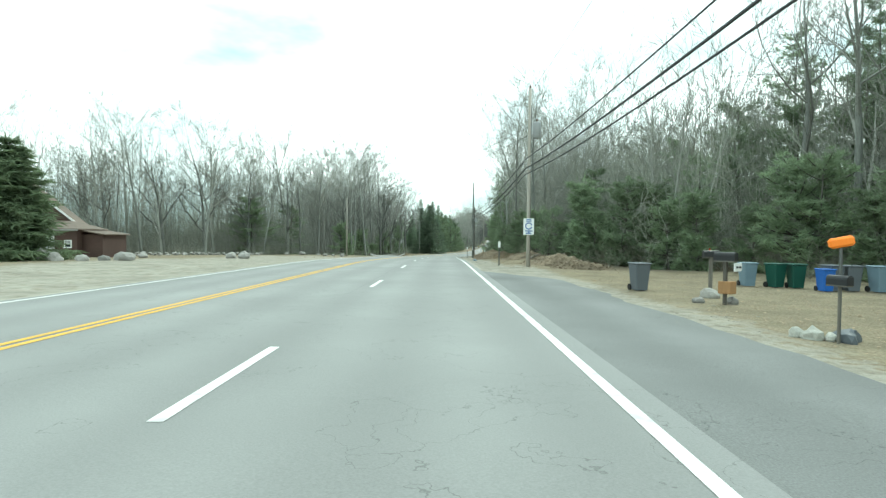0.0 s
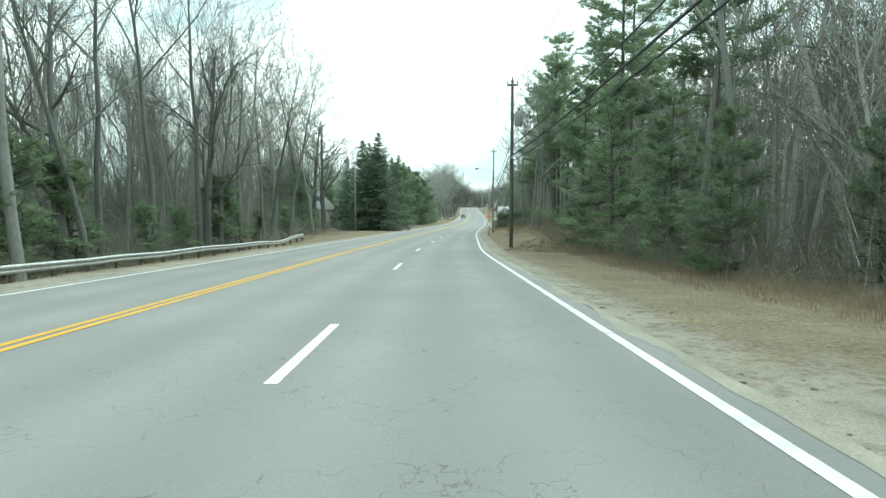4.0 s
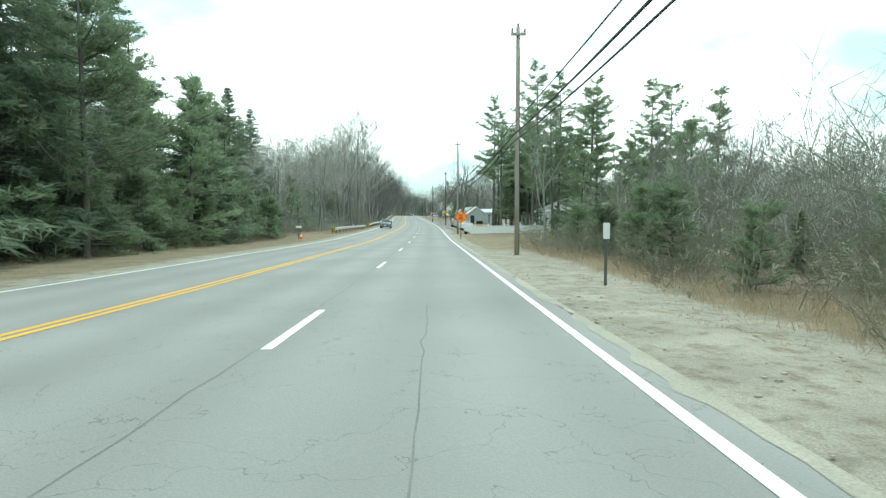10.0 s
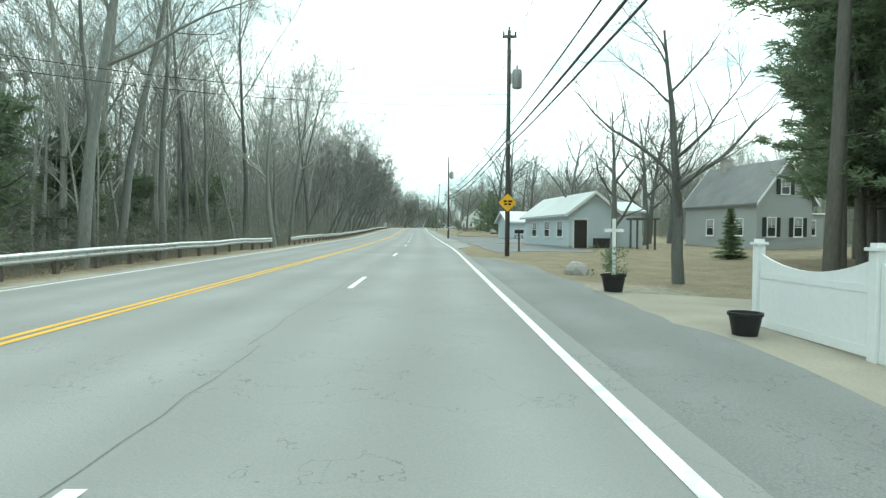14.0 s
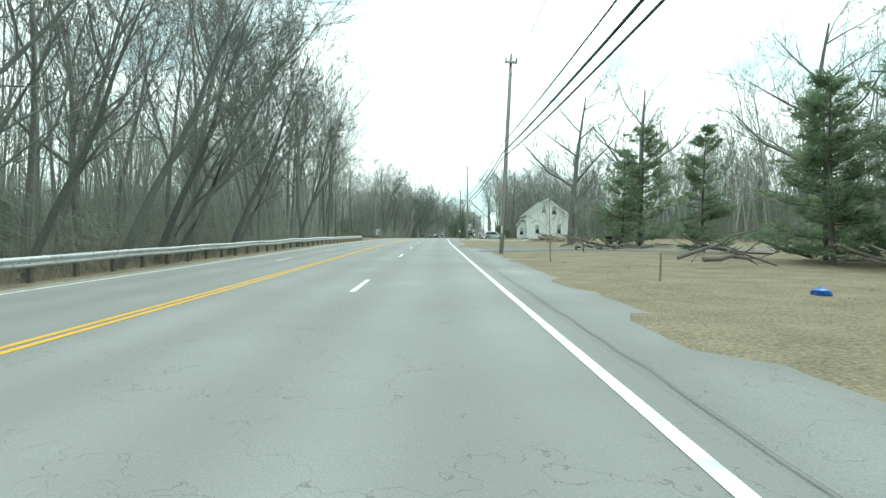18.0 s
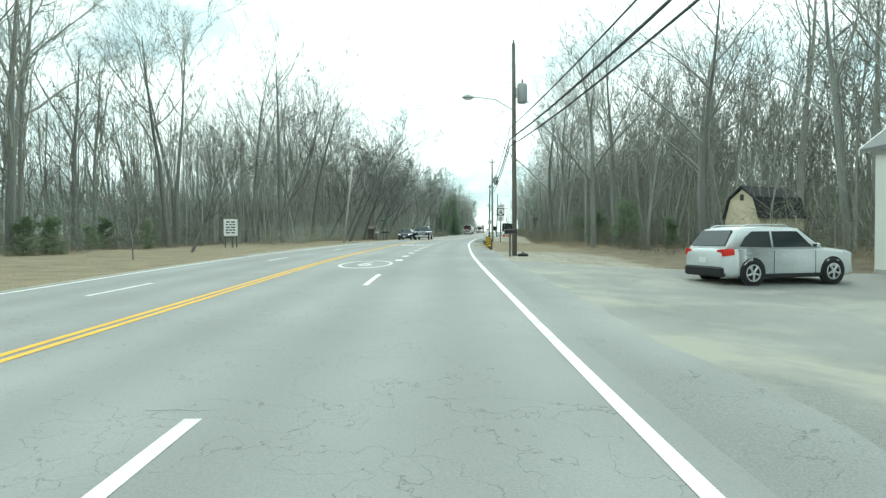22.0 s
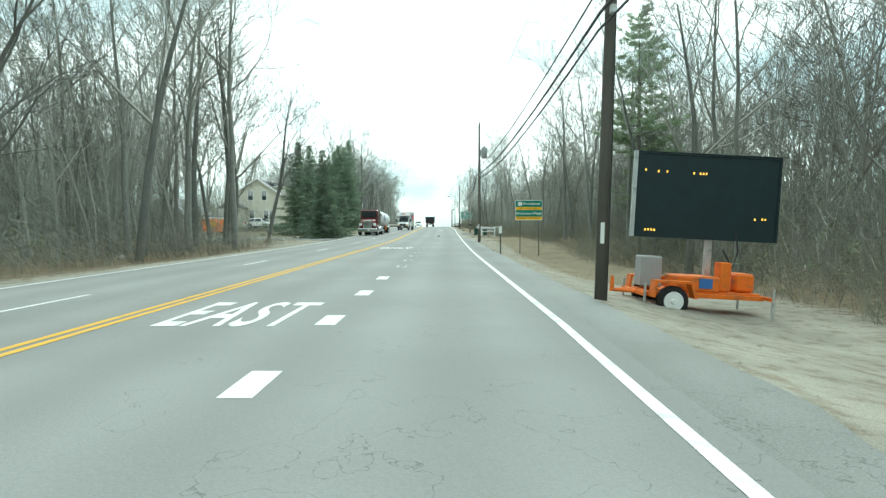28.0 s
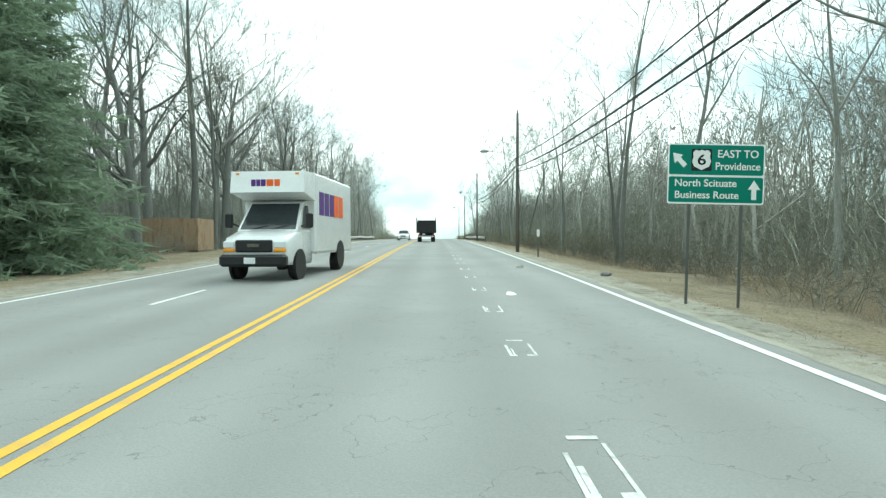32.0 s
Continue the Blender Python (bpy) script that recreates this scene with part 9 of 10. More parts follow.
def mound(x, y, r0, h, label):
    """A rough heap of leaves, clods and soil."""
    g, n, rings = Geo(), 34, 15
    top = lambda u, v: max(0.0, 1 - (u * u + v * v / 0.64) / (r0 * r0)) * h * (1 + 0.55 * noise.noise((u * 1.1, v * 1.1, x)) + 0.35 * noise.noise((u * 2.7, v * 2.7, x))) + 0.13 * h * noise.noise((u * 6, v * 6, y))
    vs = []
    for i in range(rings):
        f = i / (rings - 1)
        for k in range(n):
            a = 6.2832 * k / n
            q = r0 * f * (1 + 0.3 * noise.noise((math.cos(a) * 1.3 + x, math.sin(a) * 1.3 + y, 0)) + 0.1 * noise.noise((math.cos(a) * 6 + x, math.sin(a) * 6 + y, 0)))
            u, v = q * math.cos(a), q * 0.8 * math.sin(a)
            vs.append((u, v, top(u, v) - 0.14 * f ** 3))
    g.add(vs, [(i * n + k, i * n + (k + 1) % n, i * n + n + (k + 1) % n, i * n + n + k) for i in range(rings - 1) for k in range(n)])
    r2 = random.Random(int(x * 10 + y))
    for _ in range(900):
        a, q = r2.uniform(0, 6.28), r0 * math.sqrt(r2.random()) * 1.05
        u, v = q * math.cos(a), q * 0.8 * math.sin(a)
        p, w = Vector((u, v, top(u, v) + 0.015)), r2.uniform(0, 6.28)
        d, e = Vector((math.cos(w), math.sin(w), r2.uniform(-0.5, 0.5))) * r2.uniform(0.03, 0.09), Vector((-math.sin(w), math.cos(w), r2.uniform(-0.5, 0.5))) * r2.uniform(0.02, 0.05)
        g.add([tuple(p - d), tuple(p + e), tuple(p + d), tuple(p - e)], [(0, 1, 2, 3)])
    for _ in range(130):
        a, q = r2.uniform(0, 6.28), r0 * math.sqrt(r2.random())
        u, v = q * math.cos(a), q * 0.8 * math.sin(a)
        wisp(g, Vector((u, v, top(u, v) - 0.02)), Vector((r2.gauss(0, 0.7), r2.gauss(0, 0.7), 1)), r2.uniform(0.15, 0.5), 0.005)
    o = tagged(part("leaf_mound", g, M_MOUND), label, "leaf heap", "leaf heaps")
    me = o.data
    for v in me.vertices:
        v.co.z += ground_z(x + v.co.x, y + v.co.y) - 0.02
    o.matrix_basis = pose(x, y, 0)


for x, y, r0, h in ((0.9, 58.5, 2.4, 0.75), (0.4, 83.5, 2.4, 0.9), (-0.2, 81.0, 1.6, 0.7), (4.6, 37.5, 2.4, 0.6), (5.5, 33.0, 1.8, 0.5), (3.2, 45, 2.2, 0.5), (-1.5, 122, 2.2, 0.6), (0.6, 146, 2.0, 0.28), (23.0, 489.3, 2.9, 0.55), (26.0, 490.4, 2.2, 0.45)):
    mound(x, y, r0, h, "low rough mound of brown leaves and soil")
# litter
M_SACK = mat("dirty_white_sack", (0.42, 0.42, 0.38), 0.7, 0.35, 5, 40, 0.1)
for x, y, s, m, lb in ((-1.1, 51.2, 0.42, M_PALEBLUE, "crumpled grey-blue tarpaulin on the sand"), (16.2, 435, 0.36, M_BLUEPL, "crumpled bright blue tarpaulin on the lawn"), (6.0, 37.0, 0.5, M_SIGNWHITE, "crumpled white sack by the trees"), (3.0, 61.0, 0.3, M_PALEBLUE, "crumpled pale bag on a mound"), (5.16, 9.35, 0.3, M_SACK, "crumpled off-white sack at the foot of a mailbox"), (5.0, 9.5, 0.22, M_SACK, "crumpled off-white sack at the foot of a mailbox"), (5.42, 9.3, 0.2, M_SACK, "crumpled off-white sack at the foot of a mailbox"), (5.62, 9.3, 0.36, M_GREYPL, "crumpled grey sack at the foot of a mailbox"), (5.8, 9.4, 0.3, M_GREYPL, "crumpled grey sack at the foot of a mailbox"), (44.0, 733, 0.3, M_SIGNWHITE, "crumpled white bag in the grass"), (-4.3, 534, 0.4, M_BLACKPL, "black bag lying on the verge"), (16.15, 546.7, 0.5, M_BLACKPL, "black rubbish bag at the foot of a pole")):
    me = ROCKS[rr.randrange(6)].copy()
    me.materials.clear()
    me.materials.append(m)
    o = tagged(new("crumpled_sheet", me), lb, "litter", "litter")
    o.matrix_basis = spot(x, y, 0.03, rr.uniform(0, 360)) @ Matrix.Diagonal((s * 1.3, s, s * (0.9 if y > 12 else 1.5), 1))
# a landscape timber and a mossy fallen trunk on the lawn
M_MOSSY = mat("mossy_bark", (0.12, 0.135, 0.09), 0.95, 0.4, 3, 20, 0.5)
for name, a, b, r0, r1, m, lb in (("garden_timber", (14.1, 416.3), (21.6, 415.6), 0.08, 0.075, M_POLEPALE, "long grey timber edging the lawn"), ("fallen_trunk", (21.5, 428.5), (33.0, 429.4), 0.2, 0.1, M_MOSSY, "thick mossy fallen trunk lying across the lawn")):
    pts = [(a[0] + (b[0] - a[0]) * k / 8, a[1] + (b[1] - a[1]) * k / 8) for k in range(9)]
    tagged(part(name, Geo().tube([(x, y + 0.08 * math.sin(1.7 * k), ground_z(x, y) + r0 * 0.75 + 0.02 * math.sin(2.3 * k)) for k, (x, y) in enumerate(pts)], [r0 + (r1 - r0) * k / 8 for k in range(9)], 10), m, smooth=True), lb, "log")
# stakes along the lawn
for x, y, h in ((12.5, 415.9, 1.0), (14.3, 438.1, 0.7), (13.4, 425.5, 0.9), (2.9, 61.4, 1.5), (16.0, 430, 0.8)):
    t = thing("stake", "thin dark wooden stake in the grass", "stake", "stakes")
    part("stick", Geo().tube([(0, 0, -0.2), (0.02, 0, h)], [0.03, 0.022], 6), M_BARK, t)
    t.matrix_basis = spot(x, y)
# street name post across the road
t = thing("street_sign", "thin post with a green blank street name blade", "street sign")
part("post", Geo().cyl((0, 0, -0.3), (0, 0, 2.9), 0.03, n=8), M_SIGNPOST, t)
part("blade", B(0, 0, 2.95, 0.75, 0.012, 0.17, 0.004), M_GREENSIGN, t)
t.matrix_basis = spot(6.9, 603.9, 0, 20)


# ---- driveways ----
def slab(name, pts, lift, material, label, kind="structure"):
    """A paved patch given by its outline, split fine enough to follow the ground."""
    bm = bmesh.new()
    f = bm.faces.new([bm.verts.new((x, y, 0)) for x, y in pts])
    bmesh.ops.triangulate(bm, faces=[f])
    for _ in range(4):
        bmesh.ops.subdivide_edges(bm, edges=[e for e in bm.edges if e.calc_length() > 1.6], cuts=1)
        bmesh.ops.triangulate(bm, faces=bm.faces)
    for v in bm.verts:
        v.co.z = ground_z(v.co.x, v.co.y) + lift
    skirt = bmesh.ops.extrude_edge_only(bm, edges=[e for e in bm.edges if e.is_boundary])
    for v in skirt["geom"]:
        if isinstance(v, bmesh.types.BMVert):
            v.co.z -= 0.15
    bmesh.ops.recalc_face_normals(bm, faces=bm.faces)
    me = bpy.data.meshes.new(name)
    bm.to_mesh(me)
    bm.free()
    me.materials.append(material)
    return tagged(new(name, me), label, "driveway", kind=kind)


def patch(y0, y1, l0, l1, flare=0.0):
    return [bend(y0 - flare, l0), bend((y0 + y1) / 2, l0), bend(y1 + flare, l0), bend(y1, (l0 + l1) / 2), bend(y1, l1), bend((y0 + y1) / 2, l1), bend(y0, l1), bend(y0, (l0 + l1) / 2)]


M_SANDPATCH = mat("sandy_gravel", (0.335, 0.305, 0.25), 0.95, 0.25, 0.8, 40, 0.4)
slab("driveway", patch(357.5, 373, 8.9, 15.2, 2.5), 0.02, M_DRIVE, "grey asphalt driveway in front of the shop")
slab("driveway", patch(327.6, 335.2, 8.6, 24, 1.5), 0.02, M_SANDPATCH, "pale sandy drive beside the white fence")
slab("driveway", patch(378, 411.5, 8.3, 30, 4), 0.02, M_DRIVE, "dark asphalt lot beside the garage")
slab("driveway", patch(462.5, 467, 7.6, 40, 3), 0.02, M_DRIVE, "asphalt driveway crossing the lawn")
M_LOT = asphalt("broken_lot_asphalt", (0.225, 0.228, 0.215), 0.5)


def blotched(m, pale, scale):
    """Lays pale gravel over a paved surface in ragged patches."""
    n, l = m.node_tree.nodes, m.node_tree.links
    b = n["Principled BSDF"]
    src = b.inputs["Base Color"].links[0].from_socket
    tc, nz, rg, mx = n.new("ShaderNodeTexCoord"), n.new("ShaderNodeTexNoise"), n.new("ShaderNodeMapRange"), n.new("ShaderNodeMixRGB")
    nz.inputs["Scale"].default_value, nz.inputs["Detail"].default_value, nz.inputs["Roughness"].default_value = scale, 9, 0.65
    l.new(tc.outputs["Object"], nz.inputs["Vector"])
    rg.inputs["From Min"].default_value, rg.inputs["From Max"].default_value = 0.47, 0.60
    l.new(nz.outputs["Fac"], rg.inputs["Value"])
    l.new(rg.outputs[0], mx.inputs["Fac"])
    l.new(src, mx.inputs["Color1"])
    mx.inputs["Color2"].default_value = (*pale, 1)
    l.new(mx.outputs[0], b.inputs["Base Color"])


blotched(M_LOT, (0.30, 0.29, 0.245), 0.22)
slab("driveway", patch(506, 540, 7.4, 24, 3), 0.02, M_LOT, "cracked asphalt parking lot with gravel")
slab("driveway", patch(715, 719, 7.0, 30, 2), 0.02, M_DRIVE, "narrow asphalt driveway between white fences")
slab("driveway", patch(692, 704, -24, -6.2, 2), 0.02, M_SHOULDER, "grey driveway across the oncoming lanes")

# ---- single trees ----
rt = random.Random(77)


def plant(kinds, x, y, s=1.0):
    return kinds[rt.randrange(len(kinds))].put(spot(x, y, -0.05, rt.uniform(0, 360)), s)


for x, y, s in ((25.5, 430.5, 1.35), (25.0, 440, 1.35), (28.8, 426, 1.05), (34, 462, 1.1), (45, 452, 1.05)):
    plant(BIGBARE, x, y, s)
for x, y, s in ((13.4, 338.3, 0.5), (13.6, 344.0, 0.42), (27, 347, 0.75), (18.8, 368, 0.62), (27, 372, 0.8), (33, 380, 0.9), (29, 376, 0.8)):
    plant(BIGBARE, x, y, s)
for x, y, s in ((19.2, 340.2, 1.2), (20.8, 341.5, 1.05), (29.0, 345.0, 1.15), (37, 353, 1.1), (26, 339, 1.1), (20.7, 314, 0.95), (19.5, 307, 1.1), (24, 312, 1.1), (28, 306, 1.0), (23.5, 341, 1.15), (27.5, 345, 1.0), (31, 338, 1.1), (20, 301, 0.95), (31, 318, 1.05), (33, 352, 1.0), (25.3, 301.5, 1.1), (37, 345, 1.0), (17.5, 322, 0.85), (39, 357, 0.9), (35, 300, 1.0), (28, 290, 0.9), (33, 285, 0.9), (25.5, 334, 0.9), (26.8, 349.2, 1.1), (24.2, 345.8, 1.0), (29.5, 351.5, 1.15)):
    plant(PINES, x, y, s)
for x, y, s in ((17.0, 303.5, 0.3), (19.5, 304.6, 0.42), (22.0, 305.5, 0.4), (25.0, 306.4, 0.45), (28, 307, 0.5), (20, 289, 1.0), (24, 286, 1.1), (18.5, 281, 0.9), (22, 276, 1.1), (17.2, 271, 0.8), (21, 268, 1.0), (27, 280, 1.2), (25.5, 458, 0.85), (25.0, 446.5, 0.9), (26.4, 449, 0.9), (27.5, 443, 0.9), (28.5, 446.5, 1.0)):
    plant(YOUNGPINE, x, y, s)
for x, y, s in ((8.2, 222.0, 1.05), (9.5, 226, 0.9), (8.8, 231, 0.7), (9.4, 204, 0.6), (11.0, 209, 0.65), (11.5, 216, 0.8), (8.8, 199, 0.6), (21.5, 349.5, 0.5)):
    plant(CEDARS, x, y, s)
plant(CEDARS, -28.9, 31.9, 1.4).scale = (2.3, 2.3, 1.45)
plant(CEDARS, -31.4, 33.0, 1.25)
plant(CEDARS, -29.4, 33.4, 1.2)
plant(CEDARS, -29.3, 31.5, 1.3).scale = (2.1, 2.1, 1.3)
plant(CEDARS, -28.5, 32.4, 1.3).scale = (2.0, 2.0, 1.35)
for x, y, s in ((-18.5, 181, 1.05), (-20.2, 182.5, 0.95), (-21.5, 184.5, 1.0), (-19.6, 185.5, 0.95), (-27, 200, 0.9), (-22, 215, 1.05), (-19.5, 222, 1.0), (-24.5, 281, 1.5), (-21, 236, 1.05), (-37, 379.5, 2.0), (-45, 378.6, 2.1), (-40.5, 383, 1.9), (25.2, 700.0, 0.6), (25.3, 704, 0.52), (23.4, 714.5, 0.75), (21.8, 717.5, 0.8), (27.3, 743.5, 1.0), (28.2, 747, 1.0), (25.6, 748, 0.9), (29.0, 742.3, 1.05), (26.6, 739.0, 0.9), (27.0, 706.5, 0.45)):
    plant(SPRUCES, x, y, s)
LARCH.put(spot(-18.6, 191.2, 0, 40), 1.0)
for x, y, s, a in ((21.0, 687.8, 0.95, 0), (-6.3, 455, 1.2, 0), (-4.8, 462, 1.15, 0), (-3.9, 436, 1.1, 0), (-4.0, 447, 1.05, 0), (3.6, 586, 1.15, 0), (5.5, 617, 1.1, 0), (-3.2, 556, 0.55, 0), (-5.6, 420, 1.0, 0), (-5.0, 405, 1.1, 0)):
    LEANER[rt.randrange(3)].put(spot(x, y, -0.05, rt.uniform(-35, 35)), s)
for x, y in ((14.5, 421), (18, 458), (13.6, 447.5), (14.9, 482.5), (9.5, 232), (10.4, 236), (6.0, 235), (-2, 546), (4.0, 100), (-9, 531)):
    plant(SAPLING, x, y, rt.uniform(0.5, 0.8))


# pines massed behind the bins, and the stand of tall pines further on
for x, y, s in ((14.5, 44, 0.85), (17.5, 41, 1.05), (20, 38, 1.2), (22.5, 35.5, 1.3), (19, 45, 1.35), (24.5, 38, 1.35), (23, 30, 1.1), (16, 50, 1.15), (26, 33, 1.3)):
    plant(YOUNGPINE, x, y, s)
for x, y, s in ((23.2, 36, 0.78), (26, 40, 0.9), (25.5, 34, 0.85), (28, 36, 0.95), (22.5, 43, 0.8)):
    plant(PINES, x, y, s)
for y, l, s in ((678, 17.5, 0.75), (684, 19.5, 0.8)):
    PINES[rt.randrange(3)].put(at_side(y, l, -0.05, rt.uniform(0, 360)), s)
    YOUNGPINE[rt.randrange(3)].put(at_side(y + 2, l + 1.5, -0.05, rt.uniform(0, 360)), s + 0.2)
for y, l, s in ((675.5, -10.8, 1.15), (679, -12.0, 1.2), (682.5, -11.2, 1.1), (687, -13.5, 1.15), (672, -12.5, 1.2)):
    BARE[rt.randrange(9)].put(at_side(y, l, -0.05, rt.uniform(0, 360)), s)
for x, y, s in ((25.0, 471.5, 0.95), (27.2, 473.5, 1.2)):
    plant(YOUNGPINE, x, y, s)
plant(BIGBARE, 22.0, 477.0, 1.0)
for y, l, s in ((52, -56, 0.7), (58, -47, 0.75), (64, -41, 0.72), (70, -37, 0.8), (76, -33, 0.85), (81, -30, 0.9), (87, -26, 0.95), (94, -22, 0.95), (104, -15, 1.0), (118, -14.5, 1.0), (132, -13.5, 1.0), (60, -52, 0.75), (73, -42, 0.85)):
    BIGBARE[rt.randrange(3)].put(at_side(y, l, -0.05, rt.uniform(0, 360)), s)
for y, l, s in ((752, -13.5, 0.9), (757, -15.5, 1.0), (763, -13.0, 0.95), (770, -15.0, 1.0), (778, -13.0, 0.9), (786, -14.0, 0.95), (796, -13.5, 0.9)):
    BIGBARE[rt.randrange(3)].put(at_side(y, l, -0.05, rt.uniform(0, 360)), s)
for y, l, s in ((197, 18.0, 0.8), (203, 17.5, 0.85), (212, 18.0, 0.8)):
    PINES[rt.randrange(3)].put(at_side(y, l, -0.05, rt.uniform(0, 360)), s)
for y, l, s in ((301, -15, 0.8), (306, -18, 1.0), (312, -14, 0.7), (318, -17, 0.95), (326, -15, 0.75), (334, -18, 1.0)):
    YOUNGPINE[rt.randrange(3)].put(at_side(y, l, -0.05, rt.uniform(0, 360)), s)
for x, y, s in ((-24, 330, 1.1), (-28, 336, 1.25), (-20, 338, 1.0), (-32, 342, 1.3), (-26, 322, 1.0), (-18, 346, 1.05), (-35, 333, 1.2), (-22, 350, 1.3), (-29, 352, 1.4)):
    plant(YOUNGPINE, x, y, s)
plant(BIGBARE, 29.0, 478.0, 1.1)
for y, l, s in ((92, 5.0, 0.7), (100, 6.0, 0.85), (106, 0.8, 0.55), (112, 1.5, 0.8), (119, 1.0, 1.0), (126, 1.0, 1.1)):
    YOUNGPINE[rt.randrange(3)].put(at_side(y, tree_start(y, 1) + l, -0.05, rt.uniform(0, 360)), s)
for y, l, s in ((116, 5.0, 0.85), (125, 3.0, 0.95)):
    PINES[rt.randrange(3)].put(at_side(y, tree_start(y, 1) + l, -0.05, rt.uniform(0, 360)), s)
for x, y in ((-38, 88), (-41, 92.5), (-34.5, 96)):
    plant(YOUNGPINE, x, y, 1.0).scale = (1.6, 1.6, rt.uniform(0.9, 1.1))
for i in range(10):
    y, l = 146 + 4.2 * i + rt.uniform(-1, 1), rt.uniform(1.0, 14)
    PINES[rt.randrange(3)].put(at_side(y, tree_start(y, 1) + l, -0.05, rt.uniform(0, 360)), rt.uniform(0.95, 1.2))
for y0, y1, side in ((60, 96, -1), (16, 70, 1)):
    y = float(y0)
    while y < y1:
        for dist, k in ((1.0, 1.6), (4.0, 2.2), (7.0, 2.6), (10.0, 3.0)):
            ob = new("thicket", THICKET_M[rt.randrange(4)])
            ob.matrix_basis = at_side(y, tree_start(y, side) + side * dist, 0, 0 if side > 0 else 180) @ Matrix.Diagonal((1, 1, k * rt.uniform(0.85, 1.1), 1))
            tagged(ob, "dense tangle of bare brown brush inside the woods", "thicket", "thickets", "stuff")
        y += 11.0


# the mixed wall of spruces and pines across the road, and two tall pines behind the bins
y = 208.0
while y < 292:
    m = at_side(y, tree_start(y, -1) + rt.uniform(-7.0, -1.0), -0.05, rt.uniform(0, 360))
    k, tall = rt.random(), 1.22 if 222 < y < 256 else 1.0
    if k < 0.35:
        SPRUCES[rt.randrange(3)].put(m, rt.uniform(0.65, 0.95) * tall)
    elif k < 0.6:
        PINES[rt.randrange(3)].put(m, rt.uniform(0.6, 0.78) * tall)
    elif k < 0.85:
        YOUNGPINE[rt.randrange(3)].put(m, rt.uniform(0.9, 1.35) * tall)
    else:
        BARE[rt.randrange(9)].put(m, rt.uniform(0.6, 0.8))
    y += rt.uniform(2.6, 4.6)
for x, y, s in ((24.5, 344.5, 1.0), (28.5, 349.0, 1.05), (27.0, 343.0, 0.95), (24.5, 339.5, 0.9), (21.5, 337.5, 0.8), (31.5, 351.0, 1.0), (22.5, 299.5, 0.75), (29.5, 301.0, 0.8), (23.6, 344.0, 1.1), (27.6, 348.0, 1.2), (30.8, 352.5, 1.25), (34.0, 340.0, 1.1), (30.0, 333.0, 1.0)):
    plant(MIDPINE, x, y, s)
for y, l, s in ((249, -14.5, 1.1), (253.5, -16.5, 1.2), (258, -13.8, 1.0), (262.5, -16.0, 1.1)):
    SPRUCES[rt.randrange(3)].put(at_side(y, l, -0.05, rt.uniform(0, 360)), s)
for y, l, s in ((247, -16.0, 0.95), (256, -18.0, 1.05)):
    MIDPINE[rt.randrange(2)].put(at_side(y, l, -0.05, rt.uniform(0, 360)), s)
plant(BIGBARE, -27.7, 176.0, 1.2)
plant(BIGBARE, -24.5, 168.0, 1.1)
for x, y, s in ((-31.5, 171.0, 1.1), (-27.5, 166.0, 0.95), (-25.5, 160.5, 0.9), (-35.0, 177.0, 1.2), (-45.0, 205.0, 1.3), (-29.0, 208.0, 1.1), (-33.5, 209.0, 1.2), (-49.0, 199.0, 1.2)):
    plant(YOUNGPINE, x, y, s)
for x, y, s in ((20.5, 26.5, 0.8), (23.5, 30.0, 0.9), (25.0, 25.0, 0.85), (28.0, 31.0, 0.9)):
    plant(PINES, x, y, s)


# bushy young pines, green to the ground, along the wood's edge
for y0, y1, side, off, s0, s1, step in ((16, 44, 1, 0.8, 0.9, 1.6, 2.2), (44, 78, 1, 1.2, 0.5, 1.15, 2.4), (178, 228, 1, 0.5, 0.5, 0.8, 1.9), (180, 226, 1, 2.4, 0.6, 1.05, 3.0), (206, 292, -1, 0.5, 0.8, 1.5, 3.4), (228, 276, 1, 1.6, 0.4, 0.8, 4.4), (338, 385, -1, 7.5, 1.5, 2.2, 7.0), (546, 568, -1, 0.5, 0.4, 0.65, 3.2), (100, 150, -1, 2.0, 0.8, 1.7, 4.5), (556, 600, 1, 3.0, 0.5, 0.9, 6.0)):
    y = float(y0)
    while y < y1:
        HEDGEPINE[rt.randrange(3)].put(at_side(y, tree_start(y, side) + side * (off + rt.uniform(-0.7, 0.9)), -0.08, rt.uniform(0, 360)), rt.uniform(s0, s1))
        y += step * rt.uniform(0.7, 1.3)


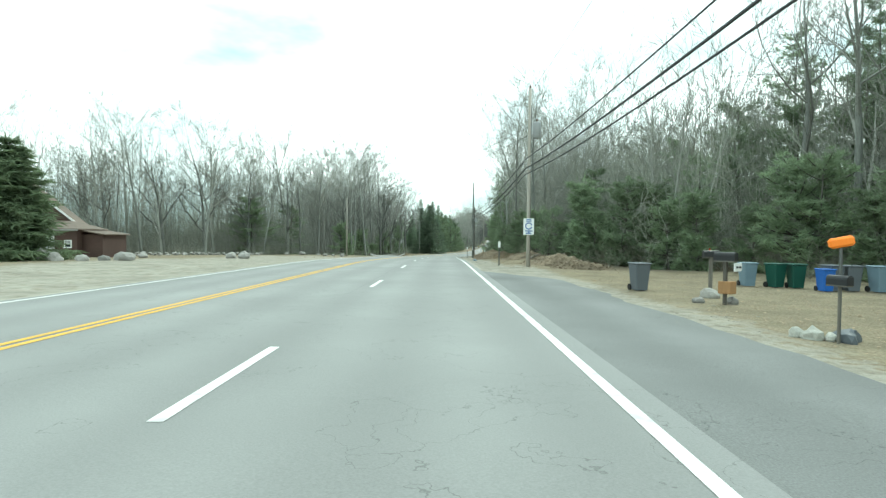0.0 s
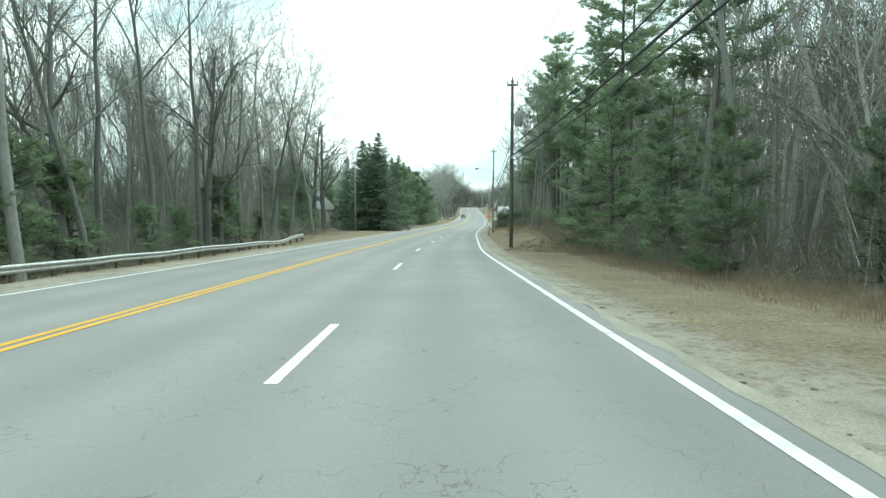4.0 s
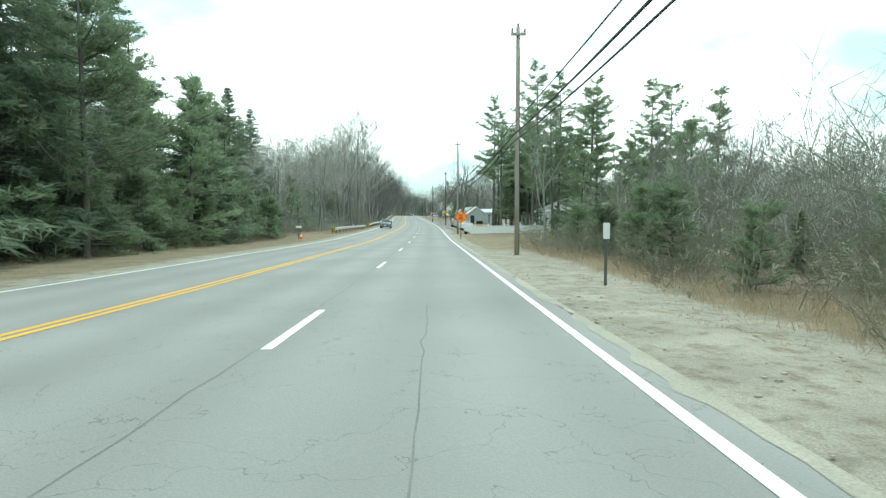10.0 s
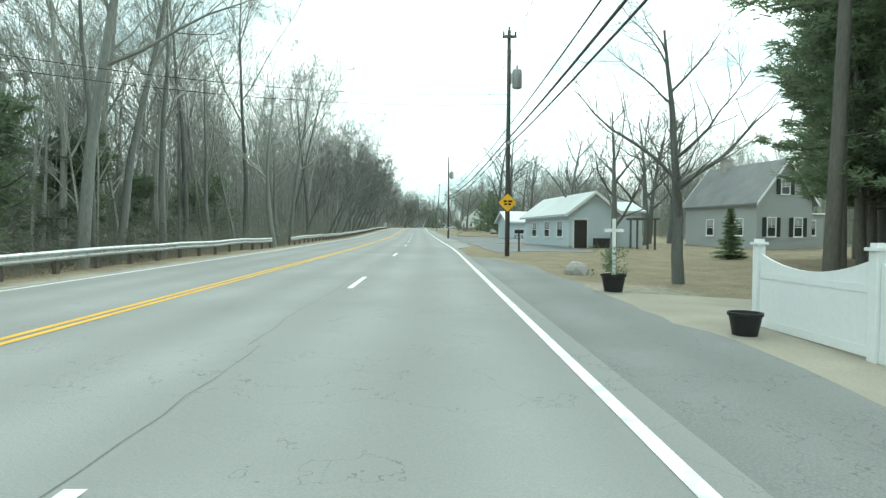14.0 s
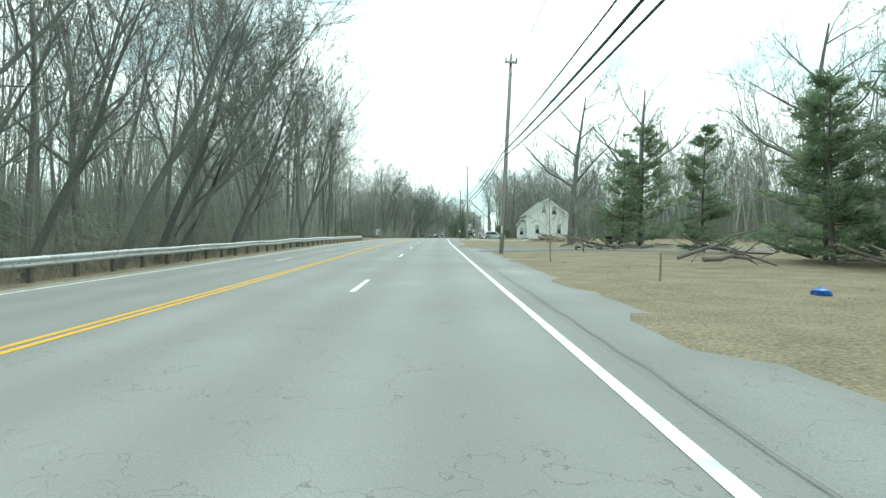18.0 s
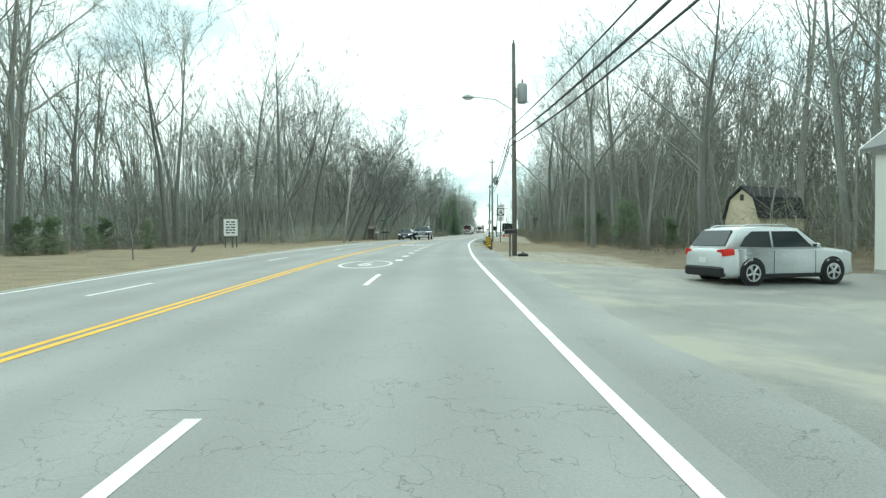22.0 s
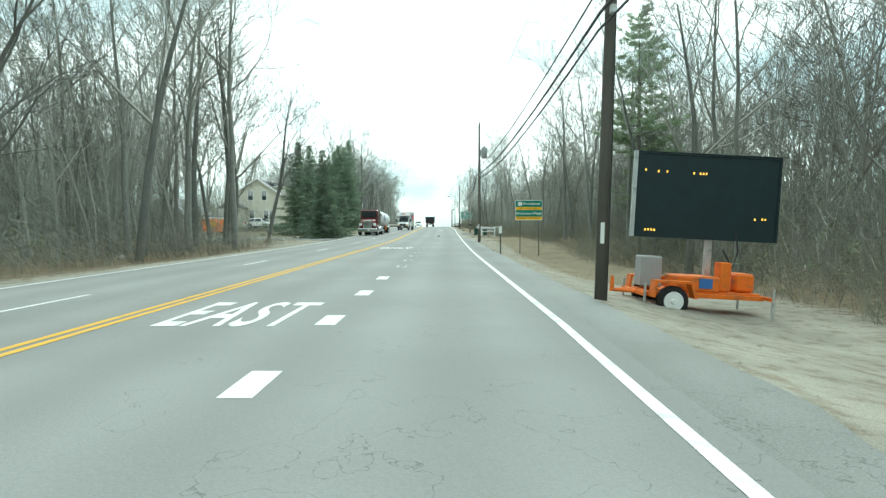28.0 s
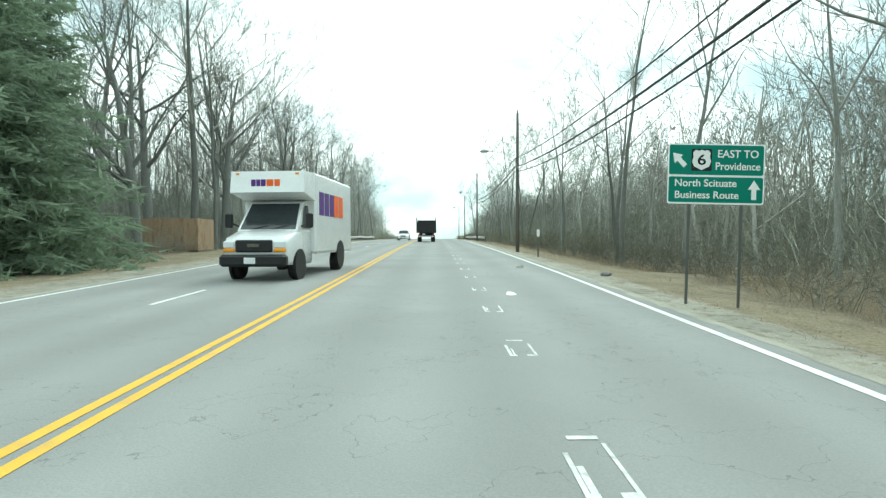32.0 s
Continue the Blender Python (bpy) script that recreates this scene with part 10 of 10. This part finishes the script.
# ---- tufts and leaves ----
def tufts(name, y0, y1, side, e0, e1, n, material, size, flat, label, category, seed):
    r2, g = random.Random(seed), Geo()
    for _ in range(n):
        y = r2.uniform(y0, y1)
        e = e0 + (e1 - e0) * r2.random()
        l = right_edge(y) + e if side > 0 else left_edge(y) - e
        x, yy = bend(y, l)
        p = Vector((x, yy, ground_z(x, yy) - 0.01))
        if flat < 1:
            for _ in range(2):
                a, q = r2.uniform(0, 6.28), p + Vector((r2.gauss(0, 0.35), r2.gauss(0, 0.35), 0.012))
                u, w = Vector((math.cos(a), math.sin(a), r2.uniform(-0.05, 0.16))) * size, Vector((-math.sin(a), math.cos(a), r2.uniform(-0.06, 0.14))) * size * 0.5
                g.add([tuple(q - u * 0.5), tuple(q + w * 0.5), tuple(q + u * 0.5), tuple(q - w * 0.5)], [(0, 1, 2, 3)])
            continue
        for _ in range(3):
            d = Vector((r2.gauss(0, 1), r2.gauss(0, 1), r2.uniform(0.2, 1.0) * flat))
            wisp(g, p + Vector((r2.gauss(0, 0.06), r2.gauss(0, 0.06), 0)), d, size * r2.uniform(0.5, 1.2), size * (0.05 if flat > 1 else 0.3))
    return tagged(part(name, g, material), label, category, "ground cover", "stuff")


for i, (y0, y1, side, e0, e1, n) in enumerate(((30, 130, 1, 2.2, 7, 3000), (130, 186, 1, 1.4, 6, 3000), (186, 262, 1, 2.0, 6, 2200), (262, 300, 1, 2.5, 16, 1400), (535, 640, 1, 3, 8, 2200), (660, 800, 1, 1.2, 5, 3200), (60, 300, -1, 1.8, 7, 3600), (300, 560, -1, 0.9, 4, 2600), (560, 800, -1, 1.2, 5, 2600), (405, 525, 1, 3.5, 20, 2600), (-20, 30, 1, 4, 12, 1200))):
    tufts("dry_grass_tufts", y0, y1, side, e0, e1, n, M_DRYGRASS, 0.09, 2.5, "scattered tufts of dry yellow grass", "grass", 40 + i)
    tufts("fallen_leaves", y0, y1, side, e0, e1 + 1.5, int(n * 2.6), M_DRYLEAF, 0.095, 0.25, "scattered brown fallen leaves", "leaves", 70 + i)


# rank dry grass along the foot of the brush
for i, (y0, y1, side, n) in enumerate(((44, 130, 1, 4200), (130, 276, 1, 5200), (540, 640, 1, 2600), (640, 800, 1, 3600), (100, 300, -1, 3600), (300, 520, -1, 3000), (520, 690, -1, 2600))):
    r2, g = random.Random(900 + i), Geo()
    for _ in range(n):
        y = r2.uniform(y0, y1)
        x, yy = bend(y, tree_start(y, side) - side * (2.2 * r2.random() ** 1.5 - 0.8))
        p = Vector((x, yy, ground_z(x, yy) - 0.02))
        for _ in range(4):
            wisp(g, p + Vector((r2.gauss(0, 0.1), r2.gauss(0, 0.1), 0)), Vector((r2.gauss(0, 0.35), r2.gauss(0, 0.35), 1)), r2.uniform(0.15, 0.6), 0.0045)
    tagged(part("rank_grass", g, M_DRYGRASS), "rank dry grass at the foot of the brush", "grass", "ground cover", "stuff")


# ---- loose stones and clods on the sandy strip ----
M_CLOD = mat("pale_roadside_stones", (0.33, 0.312, 0.265), 0.95, 0.4, 4, 40, 0.2, rand=0.3)


def loose_stones(y0, y1, side, e0, e1, n, s0, s1, seed, label):
    r2, g = random.Random(seed), Geo()
    for _ in range(n):
        y, e = r2.uniform(y0, y1), e0 + (e1 - e0) * r2.random() ** 1.3
        x, yy = bend(y, right_edge(y) + e if side > 0 else left_edge(y) - e)
        s, a = s0 + (s1 - s0) * r2.random() ** 4, r2.uniform(0, 6.28)
        z, h = ground_z(x, yy) - 0.15 * s, s * r2.uniform(0.3, 0.6)
        vs = [(x + s * f * w * math.cos(a + 1.257 * k), yy + s * f * w * 0.75 * math.sin(a + 1.257 * k), z + up * h) for f, up in ((1.0, 0.0), (0.72, 0.85)) for k, w in enumerate((1.0, 0.8, 1.1, 0.85, 1.05))]
        g.add(vs, [(k, (k + 1) % 5, 5 + (k + 1) % 5, 5 + k) for k in range(5)] + [(5, 6, 7, 8, 9)])
    return tagged(part("loose_stones", g, M_CLOD), label, "stones", "ground cover", "stuff")


for i, (y0, y1, side, e0, e1, n, s1) in enumerate(((3, 60, 1, 0.9, 5, 2200, 0.13), (60, 130, 1, 0.5, 3.5, 1800, 0.12), (130, 262, 1, 0.45, 2.6, 3200, 0.12), (262, 335, 1, 0.45, 3.2, 2600, 0.13), (335, 470, 1, 1.5, 3.5, 1100, 0.08), (496, 560, 1, 1.2, 9, 2000, 0.14), (560, 700, 1, 0.5, 3.2, 2600, 0.12), (700, 800, 1, 0.45, 2.6, 2200, 0.12), (20, 300, -1, 0.5, 4.0, 2600, 0.14), (300, 800, -1, 0.5, 2.4, 2600, 0.12))):
    loose_stones(y0, y1, side, e0, e1, int(n * 0.75), 0.010, s1 * 0.42, 500 + i, "loose pale stones and clods on the roadside sand")
